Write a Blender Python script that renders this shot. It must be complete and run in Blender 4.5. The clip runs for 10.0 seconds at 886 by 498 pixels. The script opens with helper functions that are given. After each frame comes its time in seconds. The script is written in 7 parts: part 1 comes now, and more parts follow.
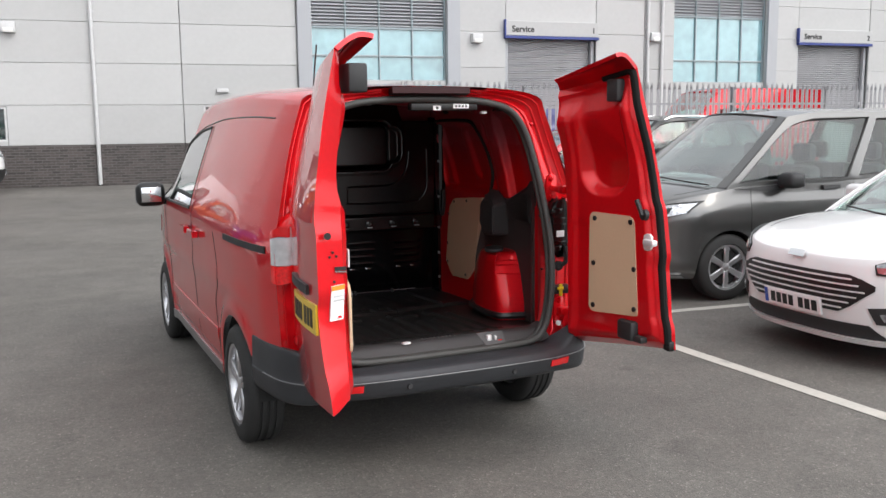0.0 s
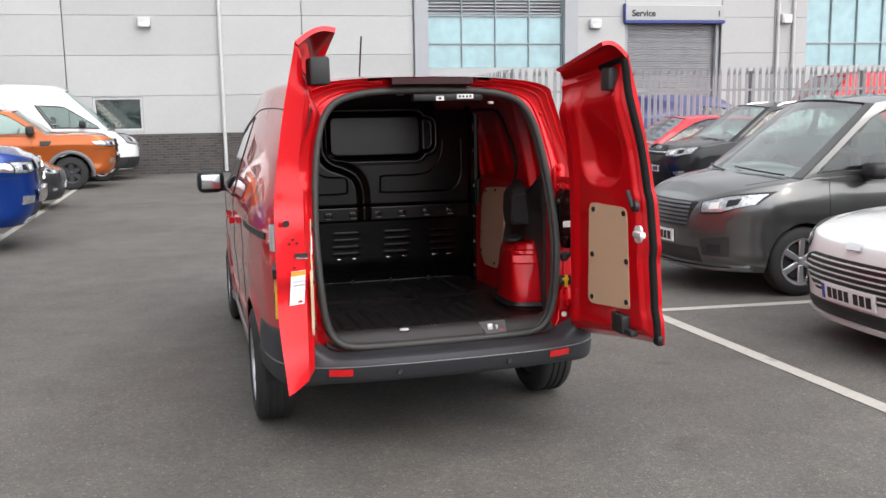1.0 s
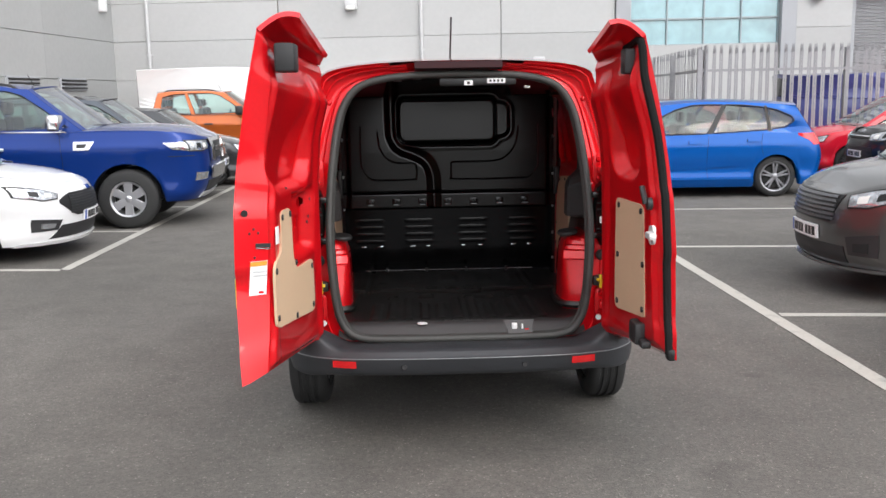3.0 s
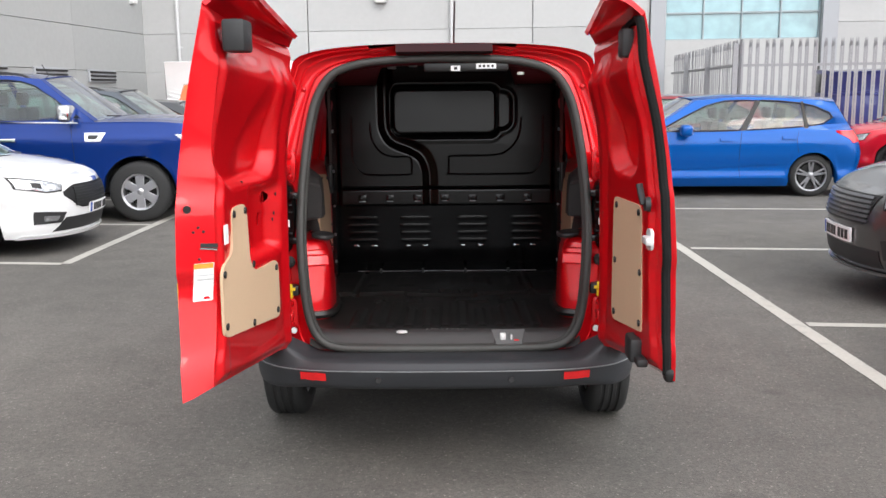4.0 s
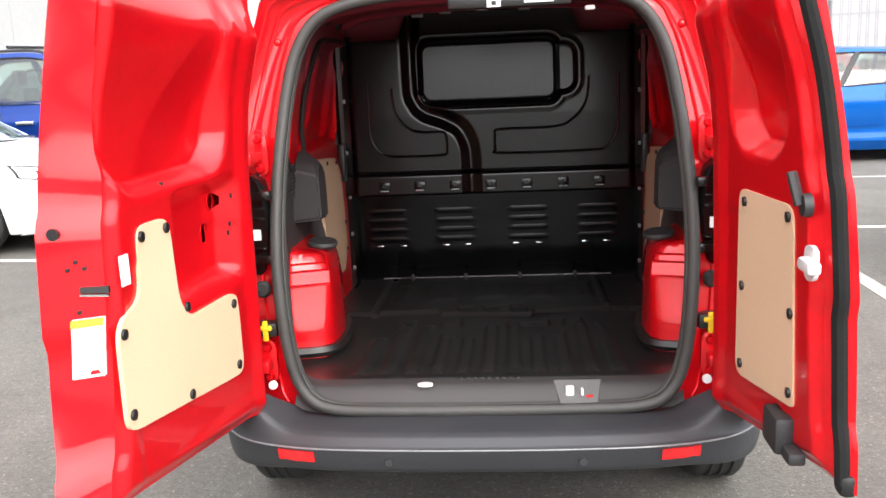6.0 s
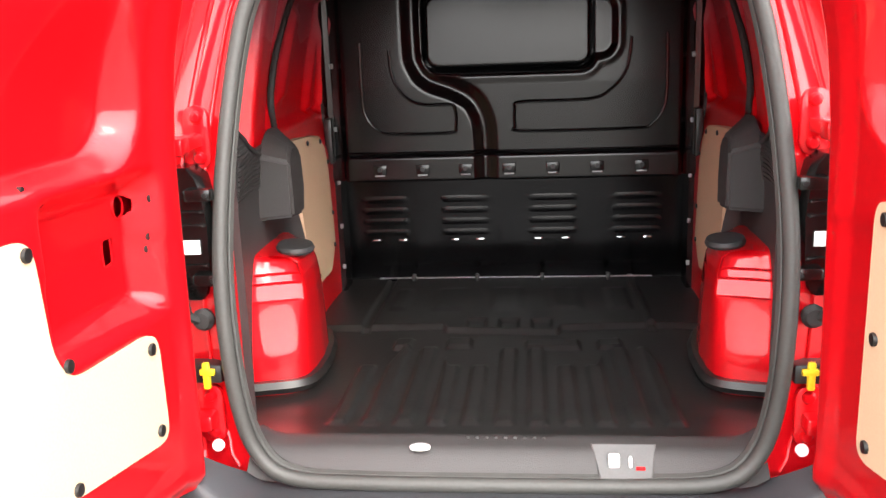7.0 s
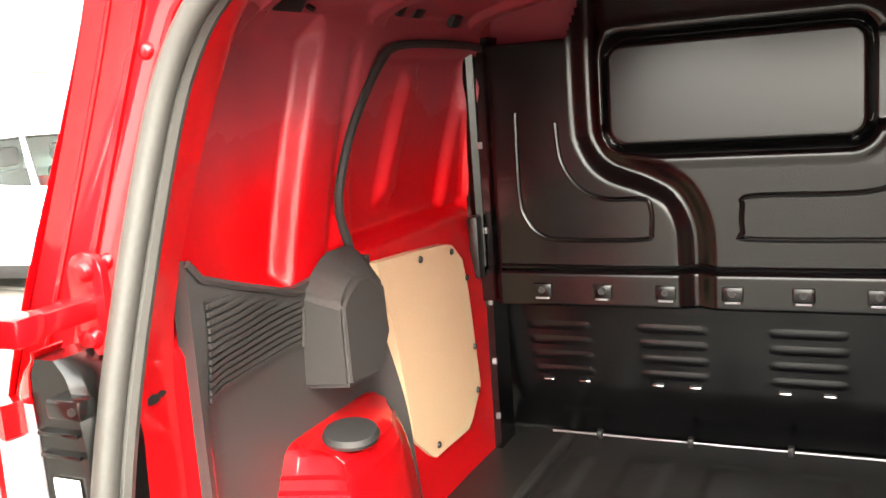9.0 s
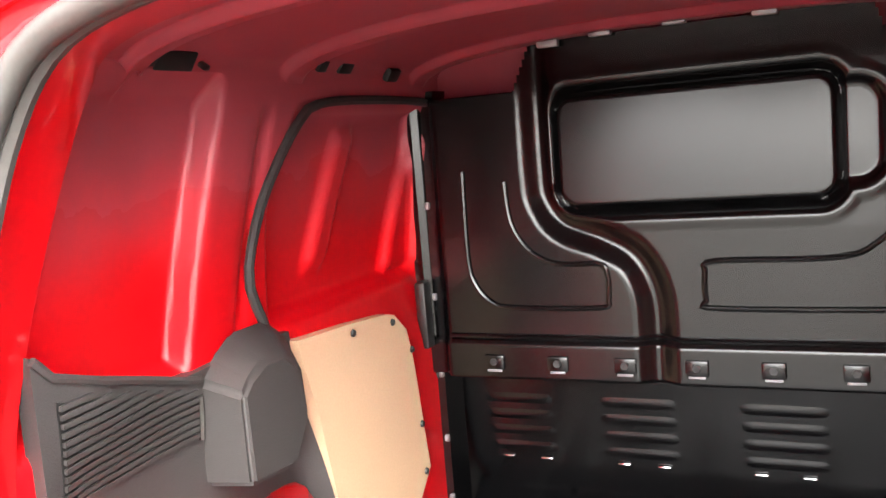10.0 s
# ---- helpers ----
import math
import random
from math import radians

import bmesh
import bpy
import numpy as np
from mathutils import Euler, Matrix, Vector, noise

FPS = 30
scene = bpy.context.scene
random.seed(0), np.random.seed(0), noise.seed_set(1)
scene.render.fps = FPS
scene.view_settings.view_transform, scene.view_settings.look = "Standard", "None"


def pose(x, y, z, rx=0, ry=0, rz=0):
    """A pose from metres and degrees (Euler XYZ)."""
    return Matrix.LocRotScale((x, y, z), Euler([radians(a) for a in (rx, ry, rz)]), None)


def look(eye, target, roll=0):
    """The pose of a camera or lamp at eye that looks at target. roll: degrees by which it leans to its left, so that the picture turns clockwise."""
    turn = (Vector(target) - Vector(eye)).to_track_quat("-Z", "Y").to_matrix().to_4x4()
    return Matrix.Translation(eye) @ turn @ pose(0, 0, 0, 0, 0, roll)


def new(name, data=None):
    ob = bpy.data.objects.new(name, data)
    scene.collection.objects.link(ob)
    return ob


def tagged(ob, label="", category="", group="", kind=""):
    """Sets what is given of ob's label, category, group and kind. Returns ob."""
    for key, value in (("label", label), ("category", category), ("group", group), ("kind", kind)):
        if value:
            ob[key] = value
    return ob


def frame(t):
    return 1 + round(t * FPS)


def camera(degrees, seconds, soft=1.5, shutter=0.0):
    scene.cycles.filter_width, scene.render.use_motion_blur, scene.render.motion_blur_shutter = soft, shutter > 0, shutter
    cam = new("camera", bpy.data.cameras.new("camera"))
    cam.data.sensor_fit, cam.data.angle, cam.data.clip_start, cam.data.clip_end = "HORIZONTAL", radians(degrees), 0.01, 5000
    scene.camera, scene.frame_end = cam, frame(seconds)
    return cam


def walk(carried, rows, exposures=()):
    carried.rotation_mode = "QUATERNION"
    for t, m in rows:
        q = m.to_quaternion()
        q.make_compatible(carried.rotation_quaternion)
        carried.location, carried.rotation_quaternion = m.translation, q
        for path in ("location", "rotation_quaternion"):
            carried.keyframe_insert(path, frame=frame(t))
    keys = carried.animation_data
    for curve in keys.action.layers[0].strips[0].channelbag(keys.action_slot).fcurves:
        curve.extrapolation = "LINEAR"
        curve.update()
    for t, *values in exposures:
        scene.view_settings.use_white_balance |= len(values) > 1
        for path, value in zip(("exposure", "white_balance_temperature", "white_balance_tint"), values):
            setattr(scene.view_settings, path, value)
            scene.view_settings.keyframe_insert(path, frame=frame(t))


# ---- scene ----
cam = camera(52.8, 10.0)
PATH = [
    (0, (-1.766, -3.610, 1.614), (-0.936, -1.812, 1.338), -0.6),
    (0.5, (-1.478, -3.71, 1.589), (-0.79, -1.852, 1.317), -0.7),
    (1, (-1.176, -3.893, 1.62), (-0.628, -1.993, 1.32), -0.9),
    (1.5, (-0.903, -3.903, 1.597), (-0.47, -1.973, 1.3), -0.1),
    (2, (-0.654, -3.876, 1.597), (-0.351, -1.922, 1.298), 0.2),
    (2.5, (-0.339, -3.939, 1.603), (-0.203, -1.969, 1.29), -0.7),
    (2.7, (-0.273, -3.913, 1.642), (-0.179, -1.943, 1.313), -1.0),
    (4, (0.039, -3.475, 1.597), (0.016, -1.505, 1.25), -0.6),
    (4.5, (0.159, -3.201, 1.585), (0.054, -1.234, 1.236), -2.0),
    (5, (0.186, -2.927, 1.57), (0.04, -0.962, 1.227), -2.1),
    (5.5, (0.137, -2.605, 1.564), (-0.02, -0.645, 1.196), -2.3),
    (5.7, (0.123, -2.492, 1.552), (-0.037, -0.536, 1.167), -2.5),
    (7, (0.076, -1.6, 1.508), (-0.124, 0.33, 1.024), -2.2),
    (7.5, (0.118, -1.34, 1.513), (-0.147, 0.576, 1.005), -2.9),
    (8, (0.228, -1.069, 1.537), (-0.312, 0.797, 1.06), -3.9),
    (8.5, (0.211, -0.781, 1.502), (-0.52, 1.037, 1.102), -4.0),
    (9, (0.253, -0.536, 1.531), (-0.579, 1.249, 1.183), -4.4),
    (9.5, (0.328, -0.363, 1.562), (-0.67, 1.351, 1.303), -4.7),
    (10, (0.33, -0.305, 1.551), (-0.522, 1.486, 1.299), -4.9),
]
EXPOSURES = [(0, 0.30, 6500, 10), (2.5, 0.33, 6500, 10), (4.0, 0.42, 6500, 10), (4.5, 0.58, 6500, 10), (5.5, 1.0, 6550, 10), (7.0, 2.15, 6800, 10), (7.5, 2.5, 6950, 10), (8.0, 2.8, 7900, 4), (9.0, 3.2, 7500, 6), (10, 3.5, 6900, 10)]
walk(cam, [(t, look(eye, target, roll)) for t, eye, target, roll in PATH], EXPOSURES)

# ---- world, sun, light ----
world = bpy.data.worlds.new("sky")
scene.world = world
world.use_nodes = True
wn, wl = world.node_tree.nodes, world.node_tree.links
wn.clear()
SUN_ELEV, SUN_ROT = radians(41), radians(151)
sky = wn.new("ShaderNodeTexSky")
sky.sky_type = "NISHITA"
sky.sun_disc = False
sky.sun_elevation, sky.sun_rotation = SUN_ELEV, SUN_ROT
sky.dust_density, sky.air_density = 3.0, 1.0
cloud_co = wn.new("ShaderNodeTexCoord")
cloud_noise = wn.new("ShaderNodeTexNoise")
cloud_noise.inputs["Scale"].default_value, cloud_noise.inputs["Detail"].default_value = 2.2, 5.0
cloud_ramp = wn.new("ShaderNodeValToRGB")
cloud_ramp.color_ramp.elements[0].position, cloud_ramp.color_ramp.elements[0].color = 0.36, (9.5, 9.9, 10.6, 1)
cloud_ramp.color_ramp.elements[1].position, cloud_ramp.color_ramp.elements[1].color = 0.66, (14.0, 14.1, 14.3, 1)
cloud_mix = wn.new("ShaderNodeMixRGB")
cloud_mix.inputs[0].default_value = 0.86
sky_bg = wn.new("ShaderNodeBackground")
sky_bg.inputs["Strength"].default_value = 0.08
sky_out = wn.new("ShaderNodeOutputWorld")
wl.new(cloud_co.outputs["Generated"], cloud_noise.inputs["Vector"])
wl.new(cloud_noise.outputs["Fac"], cloud_ramp.inputs[0])
wl.new(sky.outputs[0], cloud_mix.inputs[1])
wl.new(cloud_ramp.outputs[0], cloud_mix.inputs[2])
# thin cloud is brightest round the veiled sun
SUN_WAY = Vector((5.0, -9.0, 9.0)).normalized()
veil_dot, veil_range, veil_mul = wn.new("ShaderNodeVectorMath"), wn.new("ShaderNodeMapRange"), wn.new("ShaderNodeVectorMath")
veil_dot.operation, veil_mul.operation = "DOT_PRODUCT", "SCALE"
veil_dot.inputs[1].default_value = SUN_WAY
veil_range.interpolation_type = "SMOOTHSTEP"
for key, value in zip(("From Min", "From Max", "To Min", "To Max"), (0.35, 1.0, 0.92, 2.9)):
    veil_range.inputs[key].default_value = value
wl.new(cloud_co.outputs["Generated"], veil_dot.inputs[0])
wl.new(veil_dot.outputs["Value"], veil_range.inputs["Value"])
wl.new(cloud_mix.outputs[0], veil_mul.inputs[0])
wl.new(veil_range.outputs[0], veil_mul.inputs["Scale"])
wl.new(veil_mul.outputs[0], sky_bg.inputs["Color"])
wl.new(sky_bg.outputs[0], sky_out.inputs[0])
sun_data = bpy.data.lights.new("sun", "SUN")
sun_data.energy, sun_data.angle, sun_data.color = 0.45, radians(20), (1.0, 0.95, 0.88)
sun = new("sun", sun_data)
sun.matrix_world = look(20 * SUN_WAY, (0, 0, 0))


# ---- materials ----
def mat(name, base, rough=0.5, metal=0.0, coat=0.0, vary=0.12, scale=6.0, fine=90.0, bump=0.0, spec=0.5, dirt=None, island=False, coat_ior=1.5, coat_rough=0.03):
    """A surface with variation at two scales: broad blotches and fine grain, and a fine relief."""
    m = bpy.data.materials.new(name)
    m.use_nodes = True
    n, l = m.node_tree.nodes, m.node_tree.links
    b = n["Principled BSDF"]
    b.inputs["Roughness"].default_value, b.inputs["Metallic"].default_value = rough, metal
    b.inputs["Coat Weight"].default_value, b.inputs["Coat Roughness"].default_value, b.inputs["Coat IOR"].default_value = coat, coat_rough, coat_ior
    b.inputs["Specular IOR Level"].default_value = spec
    co = n.new("ShaderNodeTexCoord")
    big, small = n.new("ShaderNodeTexNoise"), n.new("ShaderNodeTexNoise")
    big.inputs["Scale"].default_value, big.inputs["Detail"].default_value = scale, 4.0
    small.inputs["Scale"].default_value, small.inputs["Detail"].default_value = fine, 3.0
    for q in (big, small):
        l.new(co.outputs["Object"], q.inputs["Vector"])
    add = n.new("ShaderNodeMath")
    add.operation = "ADD"
    l.new(big.outputs["Fac"], add.inputs[0])
    l.new(small.outputs["Fac"], add.inputs[1])
    ramp = n.new("ShaderNodeMapRange")
    ramp.inputs["From Min"].default_value, ramp.inputs["From Max"].default_value = 0.6, 1.4
    ramp.inputs["To Min"].default_value, ramp.inputs["To Max"].default_value = 1 - vary, 1 + vary
    l.new(add.outputs[0], ramp.inputs["Value"])
    mul = n.new("ShaderNodeVectorMath")
    mul.operation = "SCALE"
    mul.inputs[0].default_value = base
    l.new(ramp.outputs[0], mul.inputs["Scale"])
    last = mul.outputs[0]
    if island:
        info = n.new("ShaderNodeObjectInfo")
        r2 = n.new("ShaderNodeMapRange")
        r2.inputs["To Min"].default_value, r2.inputs["To Max"].default_value = 0.94, 1.05
        l.new(info.outputs["Random"], r2.inputs["Value"])
        m2 = n.new("ShaderNodeVectorMath")
        m2.operation = "SCALE"
        l.new(last, m2.inputs[0])
        l.new(r2.outputs[0], m2.inputs["Scale"])
        last = m2.outputs[0]
    if dirt:
        spots = n.new("ShaderNodeTexNoise")
        spots.inputs["Scale"].default_value, spots.inputs["Detail"].default_value = scale * 2.7, 6.0
        l.new(co.outputs["Object"], spots.inputs["Vector"])
        cr = n.new("ShaderNodeMapRange")
        cr.inputs["From Min"].default_value, cr.inputs["From Max"].default_value = 0.55, 0.75
        cr.inputs["To Max"].default_value = 0.5
        l.new(spots.outputs["Fac"], cr.inputs["Value"])
        mx = n.new("ShaderNodeMixRGB")
        mx.inputs[2].default_value = (*dirt, 1)
        l.new(cr.outputs[0], mx.inputs[0])
        l.new(last, mx.inputs[1])
        last = mx.outputs[0]
    l.new(last, b.inputs["Base Color"])
    rr = n.new("ShaderNodeMapRange")
    rr.inputs["To Min"].default_value, rr.inputs["To Max"].default_value = max(0.02, rough * 0.85), min(1, rough * 1.15)
    l.new(big.outputs["Fac"], rr.inputs["Value"])
    l.new(rr.outputs[0], b.inputs["Roughness"])
    if bump:
        bp = n.new("ShaderNodeBump")
        bp.inputs["Strength"].default_value, bp.inputs["Distance"].default_value = bump, 0.004
        l.new(small.outputs["Fac"], bp.inputs["Height"])
        l.new(bp.outputs[0], b.inputs["Normal"])
    return m


def glass(name, tint=(0.55, 0.62, 0.6), through_amount=0.8, gloss=0.12):
    """Thin tinted glass: it lets light through and mirrors by its Fresnel gloss."""
    m = bpy.data.materials.new(name)
    m.use_nodes = True
    n, l = m.node_tree.nodes, m.node_tree.links
    n.clear()
    out, mix, tr, gl, fr = (n.new(k) for k in ("ShaderNodeOutputMaterial", "ShaderNodeMixShader", "ShaderNodeBsdfTransparent", "ShaderNodeBsdfGlossy", "ShaderNodeLayerWeight"))
    tr.inputs["Color"].default_value = (*[c * through_amount for c in tint], 1)
    gl.inputs["Roughness"].default_value = 0.02
    gl.inputs["Color"].default_value = (1, 1, 1, 1)
    fr.inputs["Blend"].default_value = 0.5
    grazing, amount = n.new("ShaderNodeMath"), n.new("ShaderNodeMath")
    grazing.operation, amount.operation = "POWER", "MULTIPLY_ADD"
    grazing.inputs[1].default_value = 5.0
    amount.inputs[1].default_value, amount.inputs[2].default_value = 1 - gloss, gloss
    l.new(fr.outputs["Facing"], grazing.inputs[0])
    l.new(grazing.outputs[0], amount.inputs[0])
    l.new(amount.outputs[0], mix.inputs[0])
    l.new(tr.outputs[0], mix.inputs[1])
    l.new(gl.outputs[0], mix.inputs[2])
    l.new(mix.outputs[0], out.inputs[0])
    return m


def paint(name, base, metal=0.0, rough=0.35, coat_ior=1.42):
    return mat(name, base, rough=rough, metal=metal, coat=1.0, vary=0.05, scale=2.0, fine=400.0, spec=0.12, coat_ior=coat_ior)


RED = paint("red_paint", (0.66, 0.004, 0.012), metal=0.45, rough=0.38, coat_ior=1.5)
RED_IN = mat("red_inner_paint", (0.68, 0.0055, 0.0115), rough=0.4, metal=0.4, coat=1.0, coat_rough=0.05, spec=0.1, coat_ior=1.43, vary=0.06, scale=3, fine=60, bump=0.012)


def shaded_overspray(name, src, dull, z0, z1, coat, coat_rough):
    """Inner paint thinning to dull overspray, with roof shade put into the colour."""
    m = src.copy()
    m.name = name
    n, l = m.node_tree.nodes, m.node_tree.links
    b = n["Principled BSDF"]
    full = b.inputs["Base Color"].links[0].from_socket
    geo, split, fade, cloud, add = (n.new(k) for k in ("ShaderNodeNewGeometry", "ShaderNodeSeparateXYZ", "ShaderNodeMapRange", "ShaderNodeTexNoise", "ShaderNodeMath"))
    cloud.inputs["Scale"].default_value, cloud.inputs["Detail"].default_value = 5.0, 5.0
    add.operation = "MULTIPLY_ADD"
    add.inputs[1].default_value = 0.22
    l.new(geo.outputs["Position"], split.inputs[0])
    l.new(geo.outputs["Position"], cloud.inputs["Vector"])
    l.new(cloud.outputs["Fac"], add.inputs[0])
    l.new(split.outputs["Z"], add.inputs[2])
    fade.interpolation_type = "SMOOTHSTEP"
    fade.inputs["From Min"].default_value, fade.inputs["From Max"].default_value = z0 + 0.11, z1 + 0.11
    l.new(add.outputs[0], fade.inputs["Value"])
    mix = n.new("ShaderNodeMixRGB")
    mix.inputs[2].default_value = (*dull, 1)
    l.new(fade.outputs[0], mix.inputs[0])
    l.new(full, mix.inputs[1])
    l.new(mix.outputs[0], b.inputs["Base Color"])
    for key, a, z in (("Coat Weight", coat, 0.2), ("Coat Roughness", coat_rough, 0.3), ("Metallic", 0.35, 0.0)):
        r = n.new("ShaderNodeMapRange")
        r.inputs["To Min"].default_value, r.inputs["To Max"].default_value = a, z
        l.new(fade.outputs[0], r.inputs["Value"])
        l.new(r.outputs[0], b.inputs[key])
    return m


# roof shade is painted into both reds, above the heights given
LINING = shaded_overspray("red_lining_paint", RED_IN, (0.30, 0.056, 0.074), 1.28, 1.62, 0.4, 0.22)
PILLAR_RED = shaded_overspray("red_pillar_paint", RED_IN, (0.32, 0.05, 0.065), 1.60, 1.74, 1.0, 0.06)
BLACK_PLASTIC = mat("black_plastic", (0.022, 0.022, 0.023), rough=0.55, vary=0.2, scale=4, fine=300, bump=0.15)
TRIM_PLASTIC = mat("grey_black_trim", (0.035, 0.033, 0.033), rough=0.6, vary=0.15, scale=3, fine=350, bump=0.2)
BUMPER_PLASTIC = mat("bumper_plastic", (0.03, 0.032, 0.036), rough=0.5, vary=0.15, scale=3, fine=350, bump=0.15)
BULK_BLACK = mat("bulkhead_black_paint", (0.0022, 0.0022, 0.0026), rough=0.23, spec=0.46, vary=0.15, scale=3, fine=90, bump=0.012)
INK_RUBBER = mat("black_edge_rubber", (0.008, 0.008, 0.008), rough=0.85, spec=0.25, vary=0.2, scale=5, fine=120, bump=0.2)
RUBBER = mat("rubber", (0.02, 0.02, 0.02), rough=0.75, vary=0.25, scale=5, fine=120, bump=0.2)
SEAL = mat("seal_rubber", (0.04, 0.04, 0.037), rough=0.55, vary=0.2, scale=9, fine=120, bump=0.1)
MAT_RUBBER = mat("load_mat", (0.0135, 0.013, 0.0128), spec=0.45, rough=0.37, vary=0.2, scale=3, fine=60, bump=0.1)
BOARD = mat("hardboard", (0.58, 0.41, 0.265), rough=0.75, vary=0.06, scale=4, fine=200, bump=0.08)
BRIGHT = mat("bright_zinc", (0.80, 0.80, 0.80), rough=0.3, metal=0.35, vary=0.06)
CHROME = mat("chrome", (0.75, 0.75, 0.76), rough=0.12, metal=1.0, vary=0.06)
ALLOY = mat("alloy_silver", (0.62, 0.62, 0.64), rough=0.3, metal=0.85, vary=0.06, scale=8)
DARK_ALLOY = mat("dark_alloy", (0.05, 0.05, 0.055), rough=0.35, metal=0.4, vary=0.1)
GALV = mat("galvanised_steel", (0.31, 0.31, 0.32), rough=0.5, metal=0.55, vary=0.18, scale=2, fine=40)
WHITE_PL = mat("white_sheet", (0.82, 0.82, 0.82), rough=0.5, vary=0.03)
YELLOW = mat("yellow_plastic", (0.75, 0.52, 0.02), rough=0.4, vary=0.08)
ORANGE_STRIP = mat("orange_print", (0.85, 0.28, 0.02), rough=0.5, vary=0.04)
PLATE_YELLOW = mat("plate_yellow", (0.8, 0.55, 0.05), rough=0.3, vary=0.04)
INK = mat("dark_ink", (0.009, 0.009, 0.009), rough=0.45, vary=0.05)
GLOSS_BLACK = mat("gloss_black_plastic", (0.004, 0.004, 0.004), rough=0.22, vary=0.2, scale=20, fine=90)
BLUE_BAND = mat("blue_band", (0.02, 0.08, 0.4), rough=0.4, vary=0.05)
RED_LENS = mat("red_lens", (0.75, 0.006, 0.010), rough=0.12, coat=1.0, vary=0.1, scale=30)
CLEAR_LENS = mat("clear_lens", (0.42, 0.43, 0.45), rough=0.14, metal=0.75, coat=1.0, vary=0.6, scale=14, fine=40)
TAIL_CLEAR = mat("tail_clear_lens", (0.72, 0.73, 0.75), rough=0.15, metal=0.3, coat=1.0, vary=0.2, scale=12, fine=30)
TAIL_RED = mat("tail_red_lens", (0.9, 0.008, 0.012), rough=0.12, coat=1.0, vary=0.3, scale=40, fine=90)
AMBER = mat("amber_lens", (0.8, 0.3, 0.02), rough=0.15, coat=1.0)
GLASS = glass("car_glass", (0.66, 0.80, 0.76), 0.97, 0.06)
SCREEN = glass("windscreen_glass", (0.70, 0.90, 0.86), 0.97, 0.30)
PRIVACY = glass("privacy_glass", (0.4, 0.42, 0.42), 0.6)
SEAT_CLOTH = mat("seat_cloth", (0.06, 0.06, 0.065), rough=0.9, vary=0.2)
DASH = mat("dash_plastic", (0.07, 0.07, 0.072), rough=0.7, vary=0.15)
UNDER = mat("underbody", (0.012, 0.012, 0.012), rough=0.9, vary=0.2)
PAINT_LINE = mat("line_paint", (0.45, 0.43, 0.385), rough=0.75, vary=0.12, scale=2.5, fine=45, bump=0.2, dirt=(0.16, 0.155, 0.15))
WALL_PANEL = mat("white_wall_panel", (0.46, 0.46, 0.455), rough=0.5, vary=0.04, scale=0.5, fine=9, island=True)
# the wing's white panels, greyed to hold their shade in the colour
WING_PANEL = mat("shaded_wing_panel", (0.37, 0.375, 0.37), rough=0.5, vary=0.05, scale=0.5, fine=9, island=True)
WALL_GAP = mat("panel_joint_grey", (0.5, 0.5, 0.5), rough=0.6, vary=0.05)
WALL_TRIM = mat("grey_wall_trim", (0.38, 0.39, 0.41), rough=0.5, vary=0.06, scale=1)
PIPE_GREY = mat("pipe_grey", (0.55, 0.55, 0.55), rough=0.45, vary=0.08)
SIGN_BLUE = mat("sign_blue", (0.03, 0.05, 0.22), rough=0.4, vary=0.05)
WIN_GLASS = mat("curtain_glass", (0.22, 0.40, 0.44), rough=0.06, metal=0.0, coat=1.0, vary=0.25, scale=0.6, fine=3, spec=0.9)
LAMP_GLASS = mat("lamp_glass", (0.75, 0.75, 0.72), rough=0.25, vary=0.05)

ASPHALT = bpy.data.materials.new("asphalt")
ASPHALT.use_nodes = True
an, al = ASPHALT.node_tree.nodes, ASPHALT.node_tree.links
a_co = an.new("ShaderNodeTexCoord")


def a_noise(scale, detail, rough=0.55):
    q = an.new("ShaderNodeTexNoise")
    q.inputs["Scale"].default_value, q.inputs["Detail"].default_value, q.inputs["Roughness"].default_value = scale, detail, rough
    al.new(a_co.outputs["Object"], q.inputs["Vector"])
    return q.outputs["Fac"]


def a_range(src, f0, f1, t0, t1):
    q = an.new("ShaderNodeMapRange")
    for k, v in zip(("From Min", "From Max", "To Min", "To Max"), (f0, f1, t0, t1)):
        q.inputs[k].default_value = v
    al.new(src, q.inputs["Value"])
    return q.outputs[0]


def a_mul(p, q):
    m = an.new("ShaderNodeMath")
    m.operation = "MULTIPLY"
    al.new(p, m.inputs[0])
    al.new(q, m.inputs[1])
    return m.outputs[0]


grain = an.new("ShaderNodeTexVoronoi")
grain.inputs["Scale"].default_value = 130.0
al.new(a_co.outputs["Object"], grain.inputs["Vector"])
grain_v = an.new("ShaderNodeSeparateColor")
al.new(grain.outputs["Color"], grain_v.inputs[0])
tone = a_mul(a_range(a_noise(0.33, 6.0, 0.6), 0.3, 0.7, 0.76, 1.24), a_range(a_noise(3.1, 5.0), 0.3, 0.7, 0.88, 1.12))
tone = a_mul(tone, a_range(a_noise(28.0, 4.0, 0.7), 0.3, 0.7, 0.82, 1.18))
tone = a_mul(tone, a_range(grain_v.outputs[0], 0.0, 1.0, 0.82, 1.18))
# pale chippings, and dark drips where cars have stood
tone = a_mul(tone, a_range(grain_v.outputs[1], 0.968, 0.978, 1.0, 1.75))
tone = a_mul(tone, a_range(a_noise(1.3, 3.0), 0.66, 0.74, 1.0, 0.72))
a_tint = an.new("ShaderNodeVectorMath")
a_tint.operation = "SCALE"
a_tint.inputs[0].default_value = (0.116, 0.1075, 0.096)
al.new(tone, a_tint.inputs["Scale"])
a_bsdf = an["Principled BSDF"]
al.new(a_tint.outputs[0], a_bsdf.inputs["Base Color"])
a_bump = an.new("ShaderNodeBump")
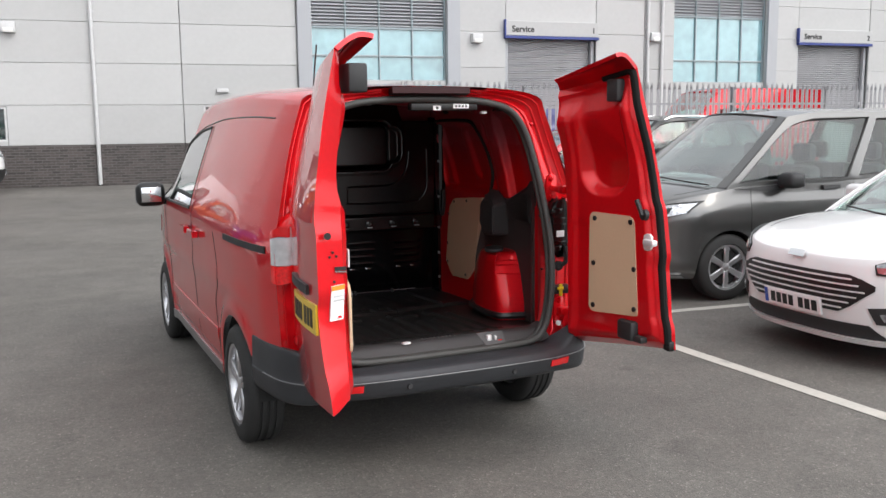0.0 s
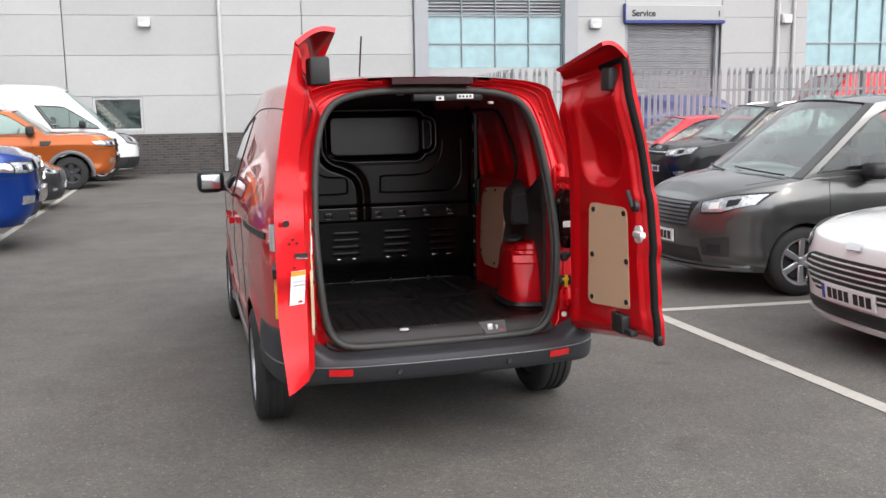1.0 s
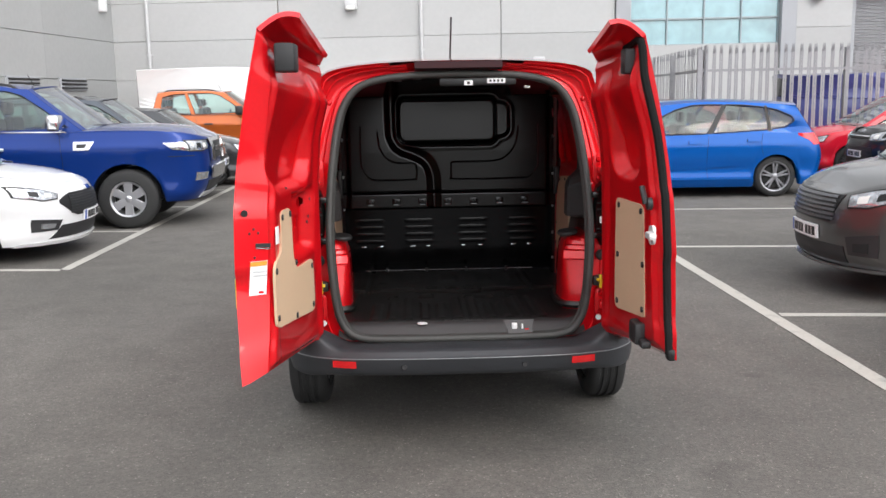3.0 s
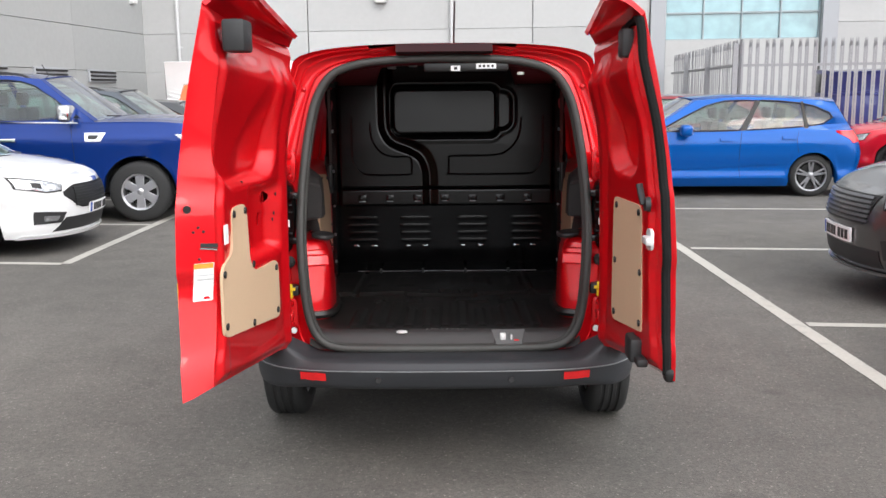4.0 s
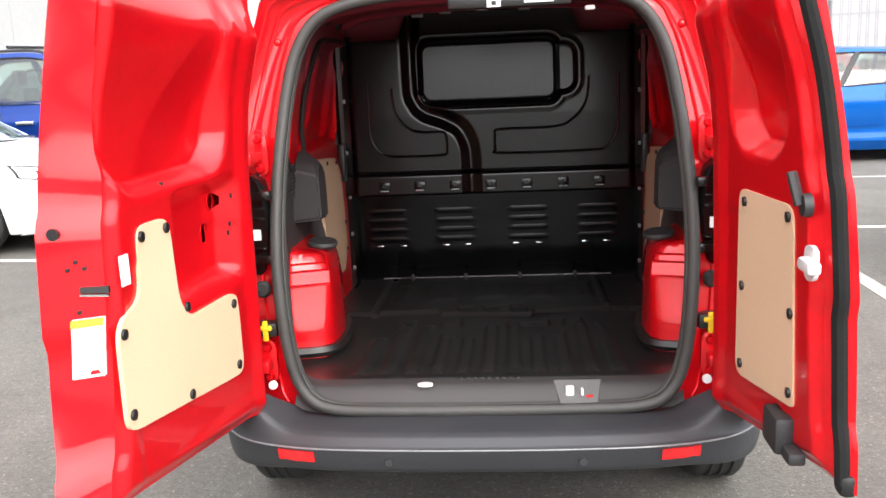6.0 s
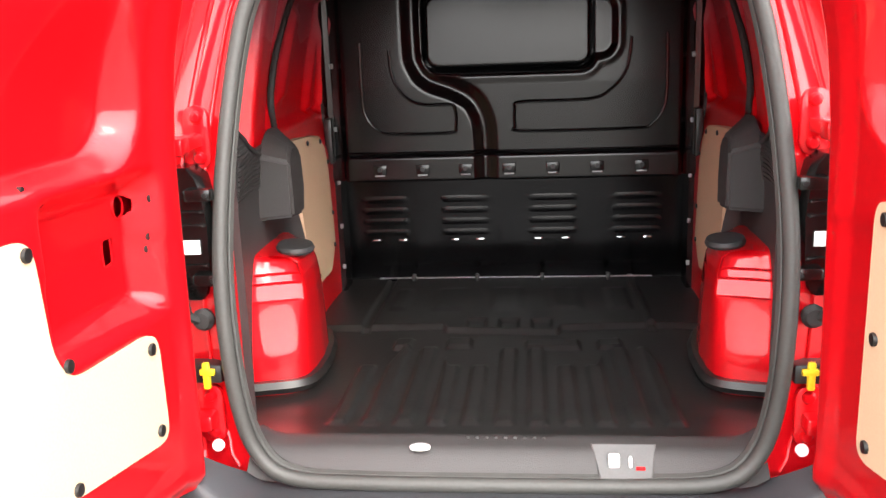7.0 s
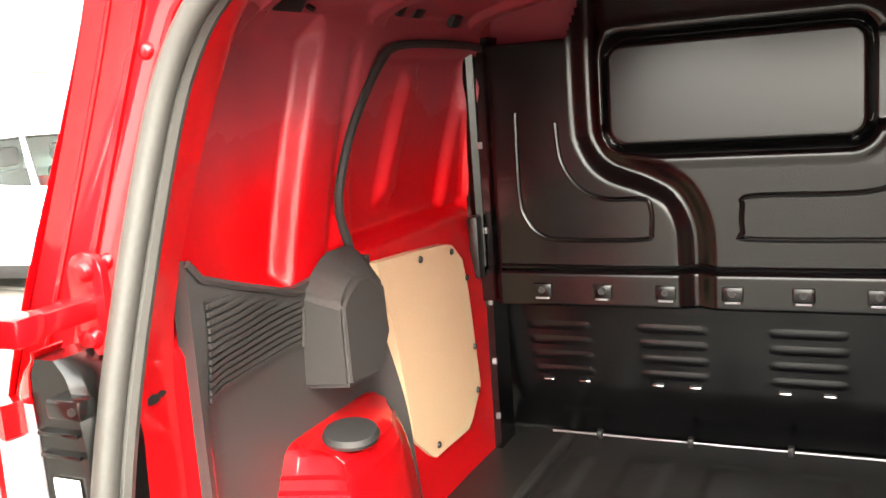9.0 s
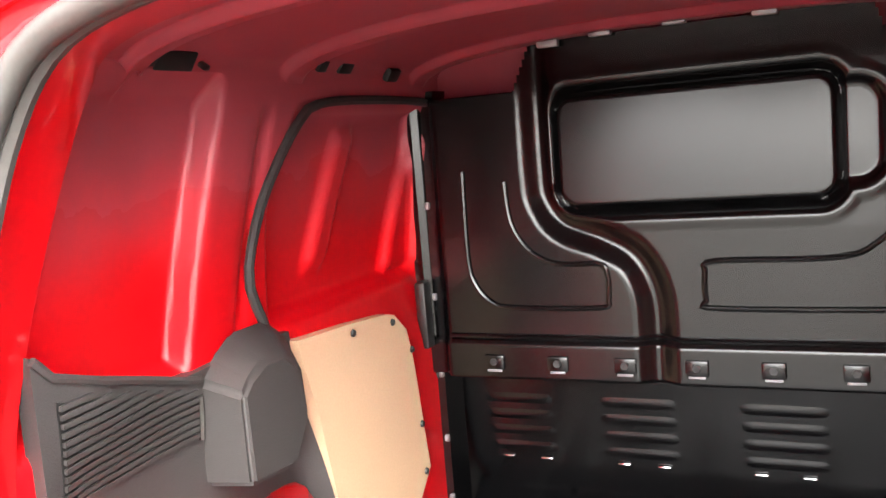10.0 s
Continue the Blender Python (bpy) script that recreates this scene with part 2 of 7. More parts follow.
a_bump.inputs["Strength"].default_value, a_bump.inputs["Distance"].default_value = 0.7, 0.004
al.new(grain.outputs["Distance"], a_bump.inputs["Height"])
al.new(a_bump.outputs[0], a_bsdf.inputs["Normal"])
al.new(a_range(a_noise(0.5, 4.0), 0.3, 0.7, 0.72, 0.92), a_bsdf.inputs["Roughness"])
BRICK = bpy.data.materials.new("dark_brick")
BRICK.use_nodes = True
bn, bl = BRICK.node_tree.nodes, BRICK.node_tree.links
brick_tex, brick_co, brick_map, brick_bump = bn.new("ShaderNodeTexBrick"), bn.new("ShaderNodeTexCoord"), bn.new("ShaderNodeMapping"), bn.new("ShaderNodeBump")
brick_map.inputs["Rotation"].default_value = (radians(90), 0, 0)
brick_tex.inputs["Scale"].default_value = 1.0
brick_tex.inputs["Brick Width"].default_value, brick_tex.inputs["Row Height"].default_value, brick_tex.inputs["Mortar Size"].default_value = 0.225, 0.075, 0.006
brick_tex.inputs["Color1"].default_value, brick_tex.inputs["Color2"].default_value = (0.05, 0.043, 0.042, 1), (0.085, 0.072, 0.068, 1)
brick_tex.inputs["Mortar"].default_value = (0.13, 0.125, 0.12, 1)
bl.new(brick_co.outputs["Object"], brick_map.inputs["Vector"])
bl.new(brick_map.outputs[0], brick_tex.inputs["Vector"])
bl.new(brick_tex.outputs["Color"], bn["Principled BSDF"].inputs["Base Color"])
bl.new(brick_tex.outputs["Fac"], brick_bump.inputs["Height"])
brick_bump.invert = True
brick_bump.inputs["Strength"].default_value = 0.4
bl.new(brick_bump.outputs[0], bn["Principled BSDF"].inputs["Normal"])
bn["Principled BSDF"].inputs["Roughness"].default_value = 0.85


# ---- mesh helpers ----
def link(name, bm, material, parent=None, label="", smooth=True, angle=40):
    me = bpy.data.meshes.new(name)
    bmesh.ops.recalc_face_normals(bm, faces=bm.faces)
    if smooth:
        for f in bm.faces:
            f.smooth = True
        for e in bm.edges:
            if len(e.link_faces) == 2 and e.calc_face_angle(0) > radians(angle):
                e.smooth = False
    bm.to_mesh(me)
    bm.free()
    me.materials.append(material)
    ob = new(name, me)
    if parent is not None:
        ob.parent = parent
    if label:
        ob["label"] = label
    return ob


def part(name, bm, material, parent, label="", smooth=True, angle=40):
    return link(name, bm, material, parent, label, smooth, angle)


def thing(name, label, category, group="", m=None, kind=""):
    ob = new(name)
    ob.empty_display_size = 0.2
    if m is not None:
        ob.matrix_basis = m
    return tagged(ob, label, category, group, kind)


def box(cx, cy, cz, sx, sy, sz, bevel=0.0, seg=2, bm=None):
    own = bm is None
    t = bmesh.new()
    bmesh.ops.create_cube(t, size=1, matrix=Matrix.Translation((cx, cy, cz)) @ Matrix.Diagonal((sx, sy, sz, 1)))
    if bevel:
        bmesh.ops.bevel(t, geom=t.edges[:], offset=bevel, segments=seg, affect="EDGES", profile=0.5)
    if own:
        return t
    return merge(bm, t)


def merge(bm, other, m=None):
    tmp = bpy.data.meshes.new("tmp")
    if m is not None:
        bmesh.ops.transform(other, matrix=m, verts=other.verts)
    other.to_mesh(tmp)
    other.free()
    bm.from_mesh(tmp)
    bpy.data.meshes.remove(tmp)
    return bm


def lathe(profile, seg=32, axis="Y", centre=(0, 0, 0), caps=True):
    """Spins a profile of (radius, along) round an axis."""
    bm = bmesh.new()
    rings = []
    for r, a in profile:
        ring = []
        for i in range(seg):
            t = 2 * math.pi * i / seg
            c, s = r * math.cos(t), r * math.sin(t)
            p = {"X": (a, c, s), "Y": (c, a, s), "Z": (c, s, a)}[axis]
            ring.append(bm.verts.new((p[0] + centre[0], p[1] + centre[1], p[2] + centre[2])))
        rings.append(ring)
    for a, b in zip(rings, rings[1:]):
        for i in range(seg):
            bm.faces.new((a[i], a[(i + 1) % seg], b[(i + 1) % seg], b[i]))
    for ring, r in ((rings[0], profile[0][0]), (rings[-1], profile[-1][0])):
        if r > 1e-5 and caps:
            bm.faces.new(ring)
    bmesh.ops.remove_doubles(bm, verts=bm.verts, dist=1e-5)
    return bm


def tube(points, r, seg=8, closed=False, flat=1.0):
    """A round cord along points; flat squeezes it across its second axis."""
    pts = [Vector(p) for p in points]
    bm, rings, n = bmesh.new(), [], len(pts)
    up = Vector((0.0123, 0.034, 1)).normalized()
    for i, p in enumerate(pts):
        a = pts[(i - 1) % n] if closed or i else p
        b = pts[(i + 1) % n] if closed or i < n - 1 else p
        d = (b - a).normalized()
        if i:
            side = side - d * side.dot(d)
        else:
            side = d.cross(up)
            if side.length < 0.05:
                side = d.cross(Vector((0, 1, 0)))
        side.normalize()
        nor = side.cross(d)
        rings.append([bm.verts.new(p + r * (math.cos(2 * math.pi * k / seg) * side + flat * math.sin(2 * math.pi * k / seg) * nor)) for k in range(seg)])
    for i in range(n if closed else n - 1):
        a, b = rings[i], rings[(i + 1) % n]
        for k in range(seg):
            bm.faces.new((a[k], a[(k + 1) % seg], b[(k + 1) % seg], b[k]))
    if not closed:
        bm.faces.new(rings[0])
        bm.faces.new(rings[-1])
    return bm


def sheet(f, nu, nv, th=0.0, wrap=False):
    """A grid over u, v in 0..1; th gives it thickness along its normals."""
    bm = bmesh.new()
    v = [[bm.verts.new(f(i / nu, j / nv)) for j in range(nv + 1)] for i in range(nu if wrap else nu + 1)]
    m = len(v)
    for i in range(nu):
        for j in range(nv):
            bm.faces.new((v[i][j], v[(i + 1) % m][j], v[(i + 1) % m][j + 1], v[i][j + 1]))
    if th:
        thicken(bm, th)
    return bm


def thicken(bm, th):
    bmesh.ops.recalc_face_normals(bm, faces=bm.faces)
    bmesh.ops.solidify(bm, geom=bm.faces[:], thickness=th)
    return bm


def curve(pts):
    """A smooth interpolation through (x, value) pairs, x rising."""
    xs, ys = [p[0] for p in pts], [p[1] for p in pts]

    def f(x):
        if x <= xs[0]:
            return ys[0]
        if x >= xs[-1]:
            return ys[-1]
        i = 0
        while x > xs[i + 1]:
            i += 1
        h = xs[i + 1] - xs[i]
        t = (x - xs[i]) / h

        def slope(k):
            if k == 0:
                return (ys[1] - ys[0]) / (xs[1] - xs[0])
            if k == len(xs) - 1:
                return (ys[-1] - ys[-2]) / (xs[-1] - xs[-2])
            a, b = (ys[k] - ys[k - 1]) / (xs[k] - xs[k - 1]), (ys[k + 1] - ys[k]) / (xs[k + 1] - xs[k])
            return 0 if a * b <= 0 else 2 * a * b / (a + b)
        m0, m1 = slope(i) * h, slope(i + 1) * h
        return (2 * t**3 - 3 * t**2 + 1) * ys[i] + (t**3 - 2 * t**2 + t) * m0 + (-2 * t**3 + 3 * t**2) * ys[i + 1] + (t**3 - t**2) * m1
    return f


def resample(pts, n):
    """n + 1 points at even steps along a polyline of any dimension."""
    p = [np.array(q, float) for q in pts]
    d = [0.0]
    for a, b in zip(p, p[1:]):
        d.append(d[-1] + float(np.linalg.norm(b - a)))
    out = []
    for i in range(n + 1):
        s = d[-1] * i / n
        k = 0
        while k < len(p) - 2 and s > d[k + 1]:
            k += 1
        t = (s - d[k]) / max(1e-9, d[k + 1] - d[k])
        out.append(tuple(p[k] * (1 - t) + p[k + 1] * t))
    return out


def spline(pts, n):
    """n + 1 points on a smooth (Catmull-Rom) line through the points."""
    p = [np.array(q, float) for q in pts]
    fine = []
    for i in range(len(p) - 1):
        a, b, c, d = p[max(0, i - 1)], p[i], p[i + 1], p[min(len(p) - 1, i + 2)]
        for k in range(12):
            t = k / 12
            fine.append(0.5 * (2 * b + (c - a) * t + (2 * a - 5 * b + 4 * c - d) * t * t + (3 * b - a - 3 * c + d) * t**3))
    fine.append(p[-1])
    return resample(fine, n)


def smooth01(x):
    x = max(0.0, min(1.0, x))
    return x * x * (3 - 2 * x)


def strip(top, bottom, surf, n=10, m=5, out=0.006, th=0.012):
    """A plate that follows surf(u, v, h) between two outlines in its own plane."""
    a, b = resample(top, n), resample(bottom, n)

    def f(u, v, h):
        i = min(n - 1, int(u * n))
        t = u * n - i
        p = [a[i][k] * (1 - t) + a[i + 1][k] * t for k in (0, 1)]
        q = [b[i][k] * (1 - t) + b[i + 1][k] * t for k in (0, 1)]
        return surf(p[0] * (1 - v) + q[0] * v, p[1] * (1 - v) + q[1] * v, h)
    bm = bmesh.new()
    fr = [[bm.verts.new(f(i / n, j / m, out)) for j in range(m + 1)] for i in range(n + 1)]
    bk = [[bm.verts.new(f(i / n, j / m, out - th)) for j in range(m + 1)] for i in range(n + 1)]
    for g in (fr, bk):
        for i in range(n):
            for j in range(m):
                bm.faces.new((g[i][j], g[i + 1][j], g[i + 1][j + 1], g[i][j + 1]))
    for i in range(n):
        for j in (0, m):
            bm.faces.new((fr[i][j], fr[i + 1][j], bk[i + 1][j], bk[i][j]))
    for j in range(m):
        for i in (0, n):
            bm.faces.new((fr[i][j], fr[i][j + 1], bk[i][j + 1], bk[i][j]))
    return bm


def pane(top, bottom, surf, n=10, m=5):
    """A sheet of glass that follows surf between two outlines."""
    a, b = resample(top, n), resample(bottom, n)

    def f(u, v):
        i = round(u * n)
        return surf(a[i][0] * (1 - v) + b[i][0] * v, a[i][1] * (1 - v) + b[i][1] * v, 0)
    return sheet(f, n, m)


def holed(outer, holes, f):
    """A flat outline with holes, filled and carried onto f(u, v)."""
    bm = bmesh.new()
    edges = []
    for loop in [outer] + holes:
        vs = [bm.verts.new((p[0], p[1], 0)) for p in loop]
        edges += [bm.edges.new((vs[i], vs[(i + 1) % len(vs)])) for i in range(len(vs))]
    bmesh.ops.triangle_fill(bm, edges=edges, use_beauty=True, use_dissolve=False, normal=(0, 0, 1))
    for v in bm.verts:
        v.co = f(v.co.x, v.co.y)
    return bm


def rounded(x0, y0, x1, y1, r, n=5):
    """The outline of a rectangle with rounded corners."""
    pts = []
    for cx, cy, a in ((x1 - r, y1 - r, 0), (x0 + r, y1 - r, 90), (x0 + r, y0 + r, 180), (x1 - r, y0 + r, 270)):
        pts += [(cx + r * math.cos(radians(a + 90 * k / n)), cy + r * math.sin(radians(a + 90 * k / n))) for k in range(n + 1)]
    return pts


def soften(pts, r):
    """An outline with its corners rounded by about r."""
    out, n = [], len(pts)
    for i in range(n):
        p, q, w = Vector(pts[i - 1]), Vector(pts[i]), Vector(pts[(i + 1) % n])
        a = q + (p - q).normalized() * min(r, (p - q).length * 0.45)
        b = q + (w - q).normalized() * min(r, (w - q).length * 0.45)
        for k in range(5):
            t = k / 4
            m = a * (1 - t) ** 2 + q * 2 * t * (1 - t) + b * t * t
            out.append((m.x, m.y))
    return out


def slab(outline, f, th, bevel=0.0):
    """A flat outline of (u, v) carried by f(u, v, h), th thick."""
    bm = bmesh.new()
    a = [bm.verts.new(f(u, v, th)) for u, v in outline]
    b = [bm.verts.new(f(u, v, 0)) for u, v in outline]
    top = bm.faces.new(a)
    bm.faces.new(b)
    n = len(a)
    for i in range(n):
        bm.faces.new((a[i], a[(i + 1) % n], b[(i + 1) % n], b[i]))
    if bevel:
        bmesh.ops.bevel(bm, geom=top.edges[:], offset=bevel, segments=2, affect="EDGES", profile=0.5)
    return bm

# ---- the yard: ground, lines, building, fence ----
SLANT = -0.105
WALL_Y = 23.39


def wall_pose(x, out=0.0, z=0.0):
    """A pose on the long wall: x along the yard, out towards the yard."""
    a = math.atan(SLANT)
    return pose(x, WALL_Y + SLANT * x, z, 0, 0, math.degrees(a)) @ pose(0, -out, 0)


gb = bmesh.new()
bmesh.ops.create_grid(gb, x_segments=60, y_segments=60, size=300)
ground = tagged(link("ground", gb, ASPHALT), "worn grey asphalt of a car park with light stains", "ground", kind="structure")


def line(name, x0, y0, x1, y1, w=0.1):
    d = Vector((x1 - x0, y1 - y0, 0))
    length = d.length
    d.normalize()
    s = Vector((-d.y, d.x, 0))
    rnd = random.Random(int(x0 * 100 + y0 * 37))

    def f(u, v):
        p = Vector((x0, y0, 0)) + d * (u * length) + s * ((v - 0.5) * (w + rnd.uniform(-0.006, 0.006)))
        return (p.x, p.y, 0.004)
    return tagged(link(name, sheet(f, max(4, int(length * 6)), 1), PAINT_LINE, smooth=False), "worn white painted parking bay line", "road marking", "parking lines", "structure")


line("bay_line", 2.46, -7.0, 2.36, 6.2, 0.11)
for by in (-0.6, 2.48, 5.5, 8.65):
    line("bay_line", 2.46, by, 7.6, by + SLANT * 5.2)
line("bay_line", -3.70, 4.93, -3.62, 18.6, 0.11)
for by in (4.93, 7.5, 10.05, 12.6, 15.15, 17.7):
    line("bay_line", -3.72, by, -9.2, by - SLANT * 5.5)

# long wall of the building
wall = thing("wall_north", "white panelled showroom wall with dark brick base", "wall", kind="structure")


def on_wall(name, bm, material, label="", x=0.0, out=0.0, z=0.0, parent=wall, smooth=False):
    ob = part(name, bm, material, parent, label, smooth)
    ob.matrix_basis = wall_pose(x, out, z)
    return ob


SEAMS = [1.16, 2.255, 3.40, 4.52, 5.65, 6.8, 8.0]
OPEN = [(6.14, 10.36, 2.98, 6.8), (12.36, 15.58, 0.0, 4.35), (18.55, 22.3, 2.98, 6.8), (23.7, 26.9, 0.0, 4.35), (-3.55, -2.2, 1.27, 2.22), (2.95, 4.2, 1.25, 2.25)]
COLS = [-10.0, -8.25, -4.2, 0.06, 2.40, 5.7, 6.14, 10.36, 10.8, 12.36, 15.58, 17.4, 18.15, 18.55, 22.3, 22.75, 23.7, 26.9, 31.0, 36.0]


def clear(x0, x1, z0, z1):
    """What is left of a panel once the openings are cut out of it."""
    todo = [(x0, x1, z0, z1)]
    for ox0, ox1, oz0, oz1 in OPEN:
        nxt = []
        for a, b, c, d in todo:
            if ox1 <= a + 0.01 or ox0 >= b - 0.01 or oz1 <= c + 0.01 or oz0 >= d - 0.01:
                nxt.append((a, b, c, d))
                continue
            if ox0 > a + 0.02:
                nxt.append((a, ox0, c, d))
            if ox1 < b - 0.02:
                nxt.append((ox1, b, c, d))
            m0, m1 = max(a, ox0), min(b, ox1)
            if oz0 > c + 0.02:
                nxt.append((m0, m1, c, oz0))
            if oz1 < d - 0.02:
                nxt.append((m0, m1, oz1, d))
        todo = nxt
    return todo


for z0, z1 in zip(SEAMS, SEAMS[1:]):
    for x0, x1 in zip(COLS, COLS[1:]):
        for a, b, c, d in clear(x0, x1, z0, z1):
            on_wall("panel", box((b - a) / 2, 0, (d - c) / 2, b - a - 0.009, 0.08, d - c - 0.010, 0.004, 1), WALL_PANEL, x=a, z=c, out=0.04)
for x0, x1 in zip(COLS, COLS[1:]):
    for a, b, c, d in clear(x0, x1, 0.0, 1.16):
        on_wall("brick_base", box((b - a) / 2, 0, (d - c) / 2, b - a, 0.1, d - c), BRICK, "dark brown brick plinth", x=a, z=c, out=0.03)
on_wall("backing", box(13, 0.35, 4.0, 46.0, 0.5, 8.0), WALL_GAP, x=0, out=-0.12)
on_wall("parapet", box(13, 0.2, 8.1, 46.4, 0.8, 0.25, 0.02), WALL_TRIM, "grey metal parapet", x=0)
for px in (5.92, 10.58, 22.52):
    on_wall("pilaster", box(0, 0, 4.0, 0.42, 0.16, 8.0, 0.01), WALL_TRIM, "grey metal pilaster", x=px, out=0.1)


def downpipe(x):
    bm = tube([(0, 0, 0.05), (0, 0, 8.0)], 0.055, 10)
    for z in (1.2, 3.0, 4.8, 6.6):
        merge(bm, box(0, 0.03, z, 0.17, 0.06, 0.05, 0.01))
    ob = link("downpipe", bm, PIPE_GREY)
    ob.matrix_basis = wall_pose(x, 0.14)
    tagged(ob, "pale grey rainwater downpipe on the wall", "downpipe", "downpipes", "structure")


for px in (0.06, 17.5, 18.05, -8.2):
    downpipe(px)


MULLION = mat("mullion_grey", (0.30, 0.36, 0.38), rough=0.45, vary=0.05)


def big_window(name, x0, x1, z0, z1, grille_z, cols):
    """A glazed bay with mullions, and louvres above the glass."""
    w = thing(name, "tall blue-tinted window bay with grey louvres above", "window", kind="structure", m=wall_pose(x0, 0.0))
    width = x1 - x0
    for i in range(cols):
        for j, (a, b) in enumerate(((z0, 3.72), (3.72, grille_z))):
            p = part("pane", box(width * (i + 0.5) / cols, 0.1, (a + b) / 2, width / cols - 0.05, 0.02, b - a - 0.05), WIN_GLASS, w, smooth=False)
    bm = bmesh.new()
    for i in range(cols + 1):
        box(width * i / cols, 0.07, (z0 + z1) / 2, 0.045, 0.1, z1 - z0, 0.008, 1, bm)
    for z in (z0, 3.72, grille_z, z1):
        box(width / 2, 0.074, z, width, 0.09, 0.06, 0.008, 1, bm)
    part("window_frame", bm, MULLION, w, "grey aluminium frame", smooth=False)
    bm = bmesh.new()
    box(width / 2, 0.16, (grille_z + z1) / 2, width, 0.02, z1 - grille_z, 0, 1, bm)
    k = 0
    while grille_z + 0.08 + 0.1 * k < z1:
        t = bmesh.new()
        bmesh.ops.create_cube(t, size=1, matrix=pose(width / 2, 0.08, grille_z + 0.08 + 0.1 * k, 35, 0, 0) @ Matrix.Diagonal((width - 0.06, 0.09, 0.012, 1)))
        merge(bm, t)
        k += 1
    part("louvre", bm, WALL_TRIM, w, "grey louvre slats", smooth=False)


big_window("window_1", 6.14, 10.36, 2.98, 6.8, 4.55, 4)
big_window("window_2", 18.55, 22.3, 2.98, 6.8, 5.2, 4)


def small_window(name, x0, x1, z0, z1):
    w = thing(name, "dark low office window with a white frame", "window", kind="structure", m=wall_pose(x0, 0.0))
    wd = x1 - x0
    part("pane", box(wd / 2, 0.06, (z0 + z1) / 2, wd - 0.06, 0.02, z1 - z0 - 0.06), WIN_DARK, w, smooth=False)
    bm = bmesh.new()
    for z in (z0 + 0.03, z1 - 0.03):
        box(wd / 2, 0.0, z, wd, 0.12, 0.06, 0.006, 1, bm)
    for x in (0.03, wd - 0.03):
        box(x, 0.004, (z0 + z1) / 2, 0.06, 0.12, z1 - z0, 0.006, 1, bm)
    part("window_frame", bm, PIPE_GREY, w, "white window frame", smooth=False)


WIN_DARK = mat("office_glass", (0.02, 0.035, 0.03), rough=0.05, coat=1.0, vary=0.3, scale=1.5, fine=4)
small_window("window_3", -3.55, -2.2, 1.27, 2.22)
small_window("window_4", 2.95, 4.2, 1.25, 2.25)


def words(text, size, m, material, parent, name="lettering"):
    c = bpy.data.curves.new(name, "FONT")
    c.body, c.size, c.extrude, c.offset = text, size, 0.004, 0.006
    c.materials.append(material)
    o = new(name, c)
    me = bpy.data.meshes.new_from_object(o.evaluated_get(bpy.context.evaluated_depsgraph_get()))
    bpy.data.objects.remove(o)
    q = new(name, me)
    q.parent = parent
    q.matrix_basis = m
    return q


def roller_door(name, x0, x1, text):
    w = thing(name, "grey roller shutter service door under a blue-edged sign", "door", kind="structure", m=wall_pose(x0, 0.0))
    wd, h = x1 - x0, 4.3
    n = 58
    prof = []
    for i in range(n * 4 + 1):
        prof.append((h * i / (n * 4), 0.012 * (1 if i % 4 in (1, 2) else -1)))

    def f(u, v):
        i = round(v * n * 4)
        return (u * wd, 0.18 + prof[i][1], prof[i][0])
    part("shutter", sheet(f, 1, n * 4), GALV, w, "grey ribbed roller shutter", smooth=False)
    bm = bmesh.new()
    for x in (0.06, wd - 0.06):
        box(x, 0.1, h / 2, 0.12, 0.14, h, 0.008, 1, bm)
    part("guide_rail", bm, WALL_TRIM, w, smooth=False)
    sb = part("sign", box(wd / 2, -0.14, 4.64, wd + 0.1, 0.12, 0.46, 0.01, 1), WALL_PANEL, w, "white sign board", smooth=False)
    part("blue_edge", box(wd / 2, -0.145, 4.36, wd + 0.14, 0.14, 0.09, 0.01, 1), SIGN_BLUE, sb, "dark blue strip", smooth=False)
    part("blue_end", box(-0.055, -0.145, 4.66, 0.05, 0.14, 0.5, 0.01, 1), SIGN_BLUE, sb, smooth=False)
    words(text, 0.27, pose(0.16, -0.206, 4.53, 90, 0, 0), INK, sb)
    words("1" if name.endswith("1") else "2", 0.24, pose(wd - 0.2, -0.206, 4.53, 90, 0, 0), INK, sb)


roller_door("door_1", 12.36, 15.58, "Service")
roller_door("door_2", 23.7, 26.9, "Service")


def wall_lamp(x, z, out=0.1):
    t = thing("wall_lamp", "white bulkhead floodlight on the wall", "wall lamp", "wall lamps", wall_pose(x, out, z))
    part("housing", box(0, -0.06, 0.02, 0.36, 0.2, 0.28, 0.03), PIPE_GREY, t)
    part("lens", box(0, -0.15, -0.06, 0.26, 0.08, 0.13, 0.02), LAMP_GLASS, t, "white lens")
    part("bracket", box(0, 0.07, 0.03, 0.1, 0.12, 0.12, 0.01), WALL_TRIM, t)


for lx, lz in ((-2.0, 4.3), (11.35, 4.28), (17.75, 4.45)):
    wall_lamp(lx, lz)
vb = box(0, -0.05, 0, 0.34, 0.1, 0.12, 0.02)
vent_hood = link("vent_hood", vb, PIPE_GREY)
vent_hood.matrix_basis = wall_pose(3.5, 0.08, 2.66)
tagged(vent_hood, "small grey vent hood on the wall", "vent")

# left wing of the building: its wall runs towards the camera's side
wing = thing("wall_west", "white panelled wing wall with high louvred windows", "wall", kind="structure")
WX = -9.35


def wing_pose(y, z=0.0):
    """Along the wing wall, y towards the yard's entrance."""
    return pose(WX - 0.10 * (24.3 - y), y, z, 0, 0, 90 + math.degrees(math.atan(SLANT)))


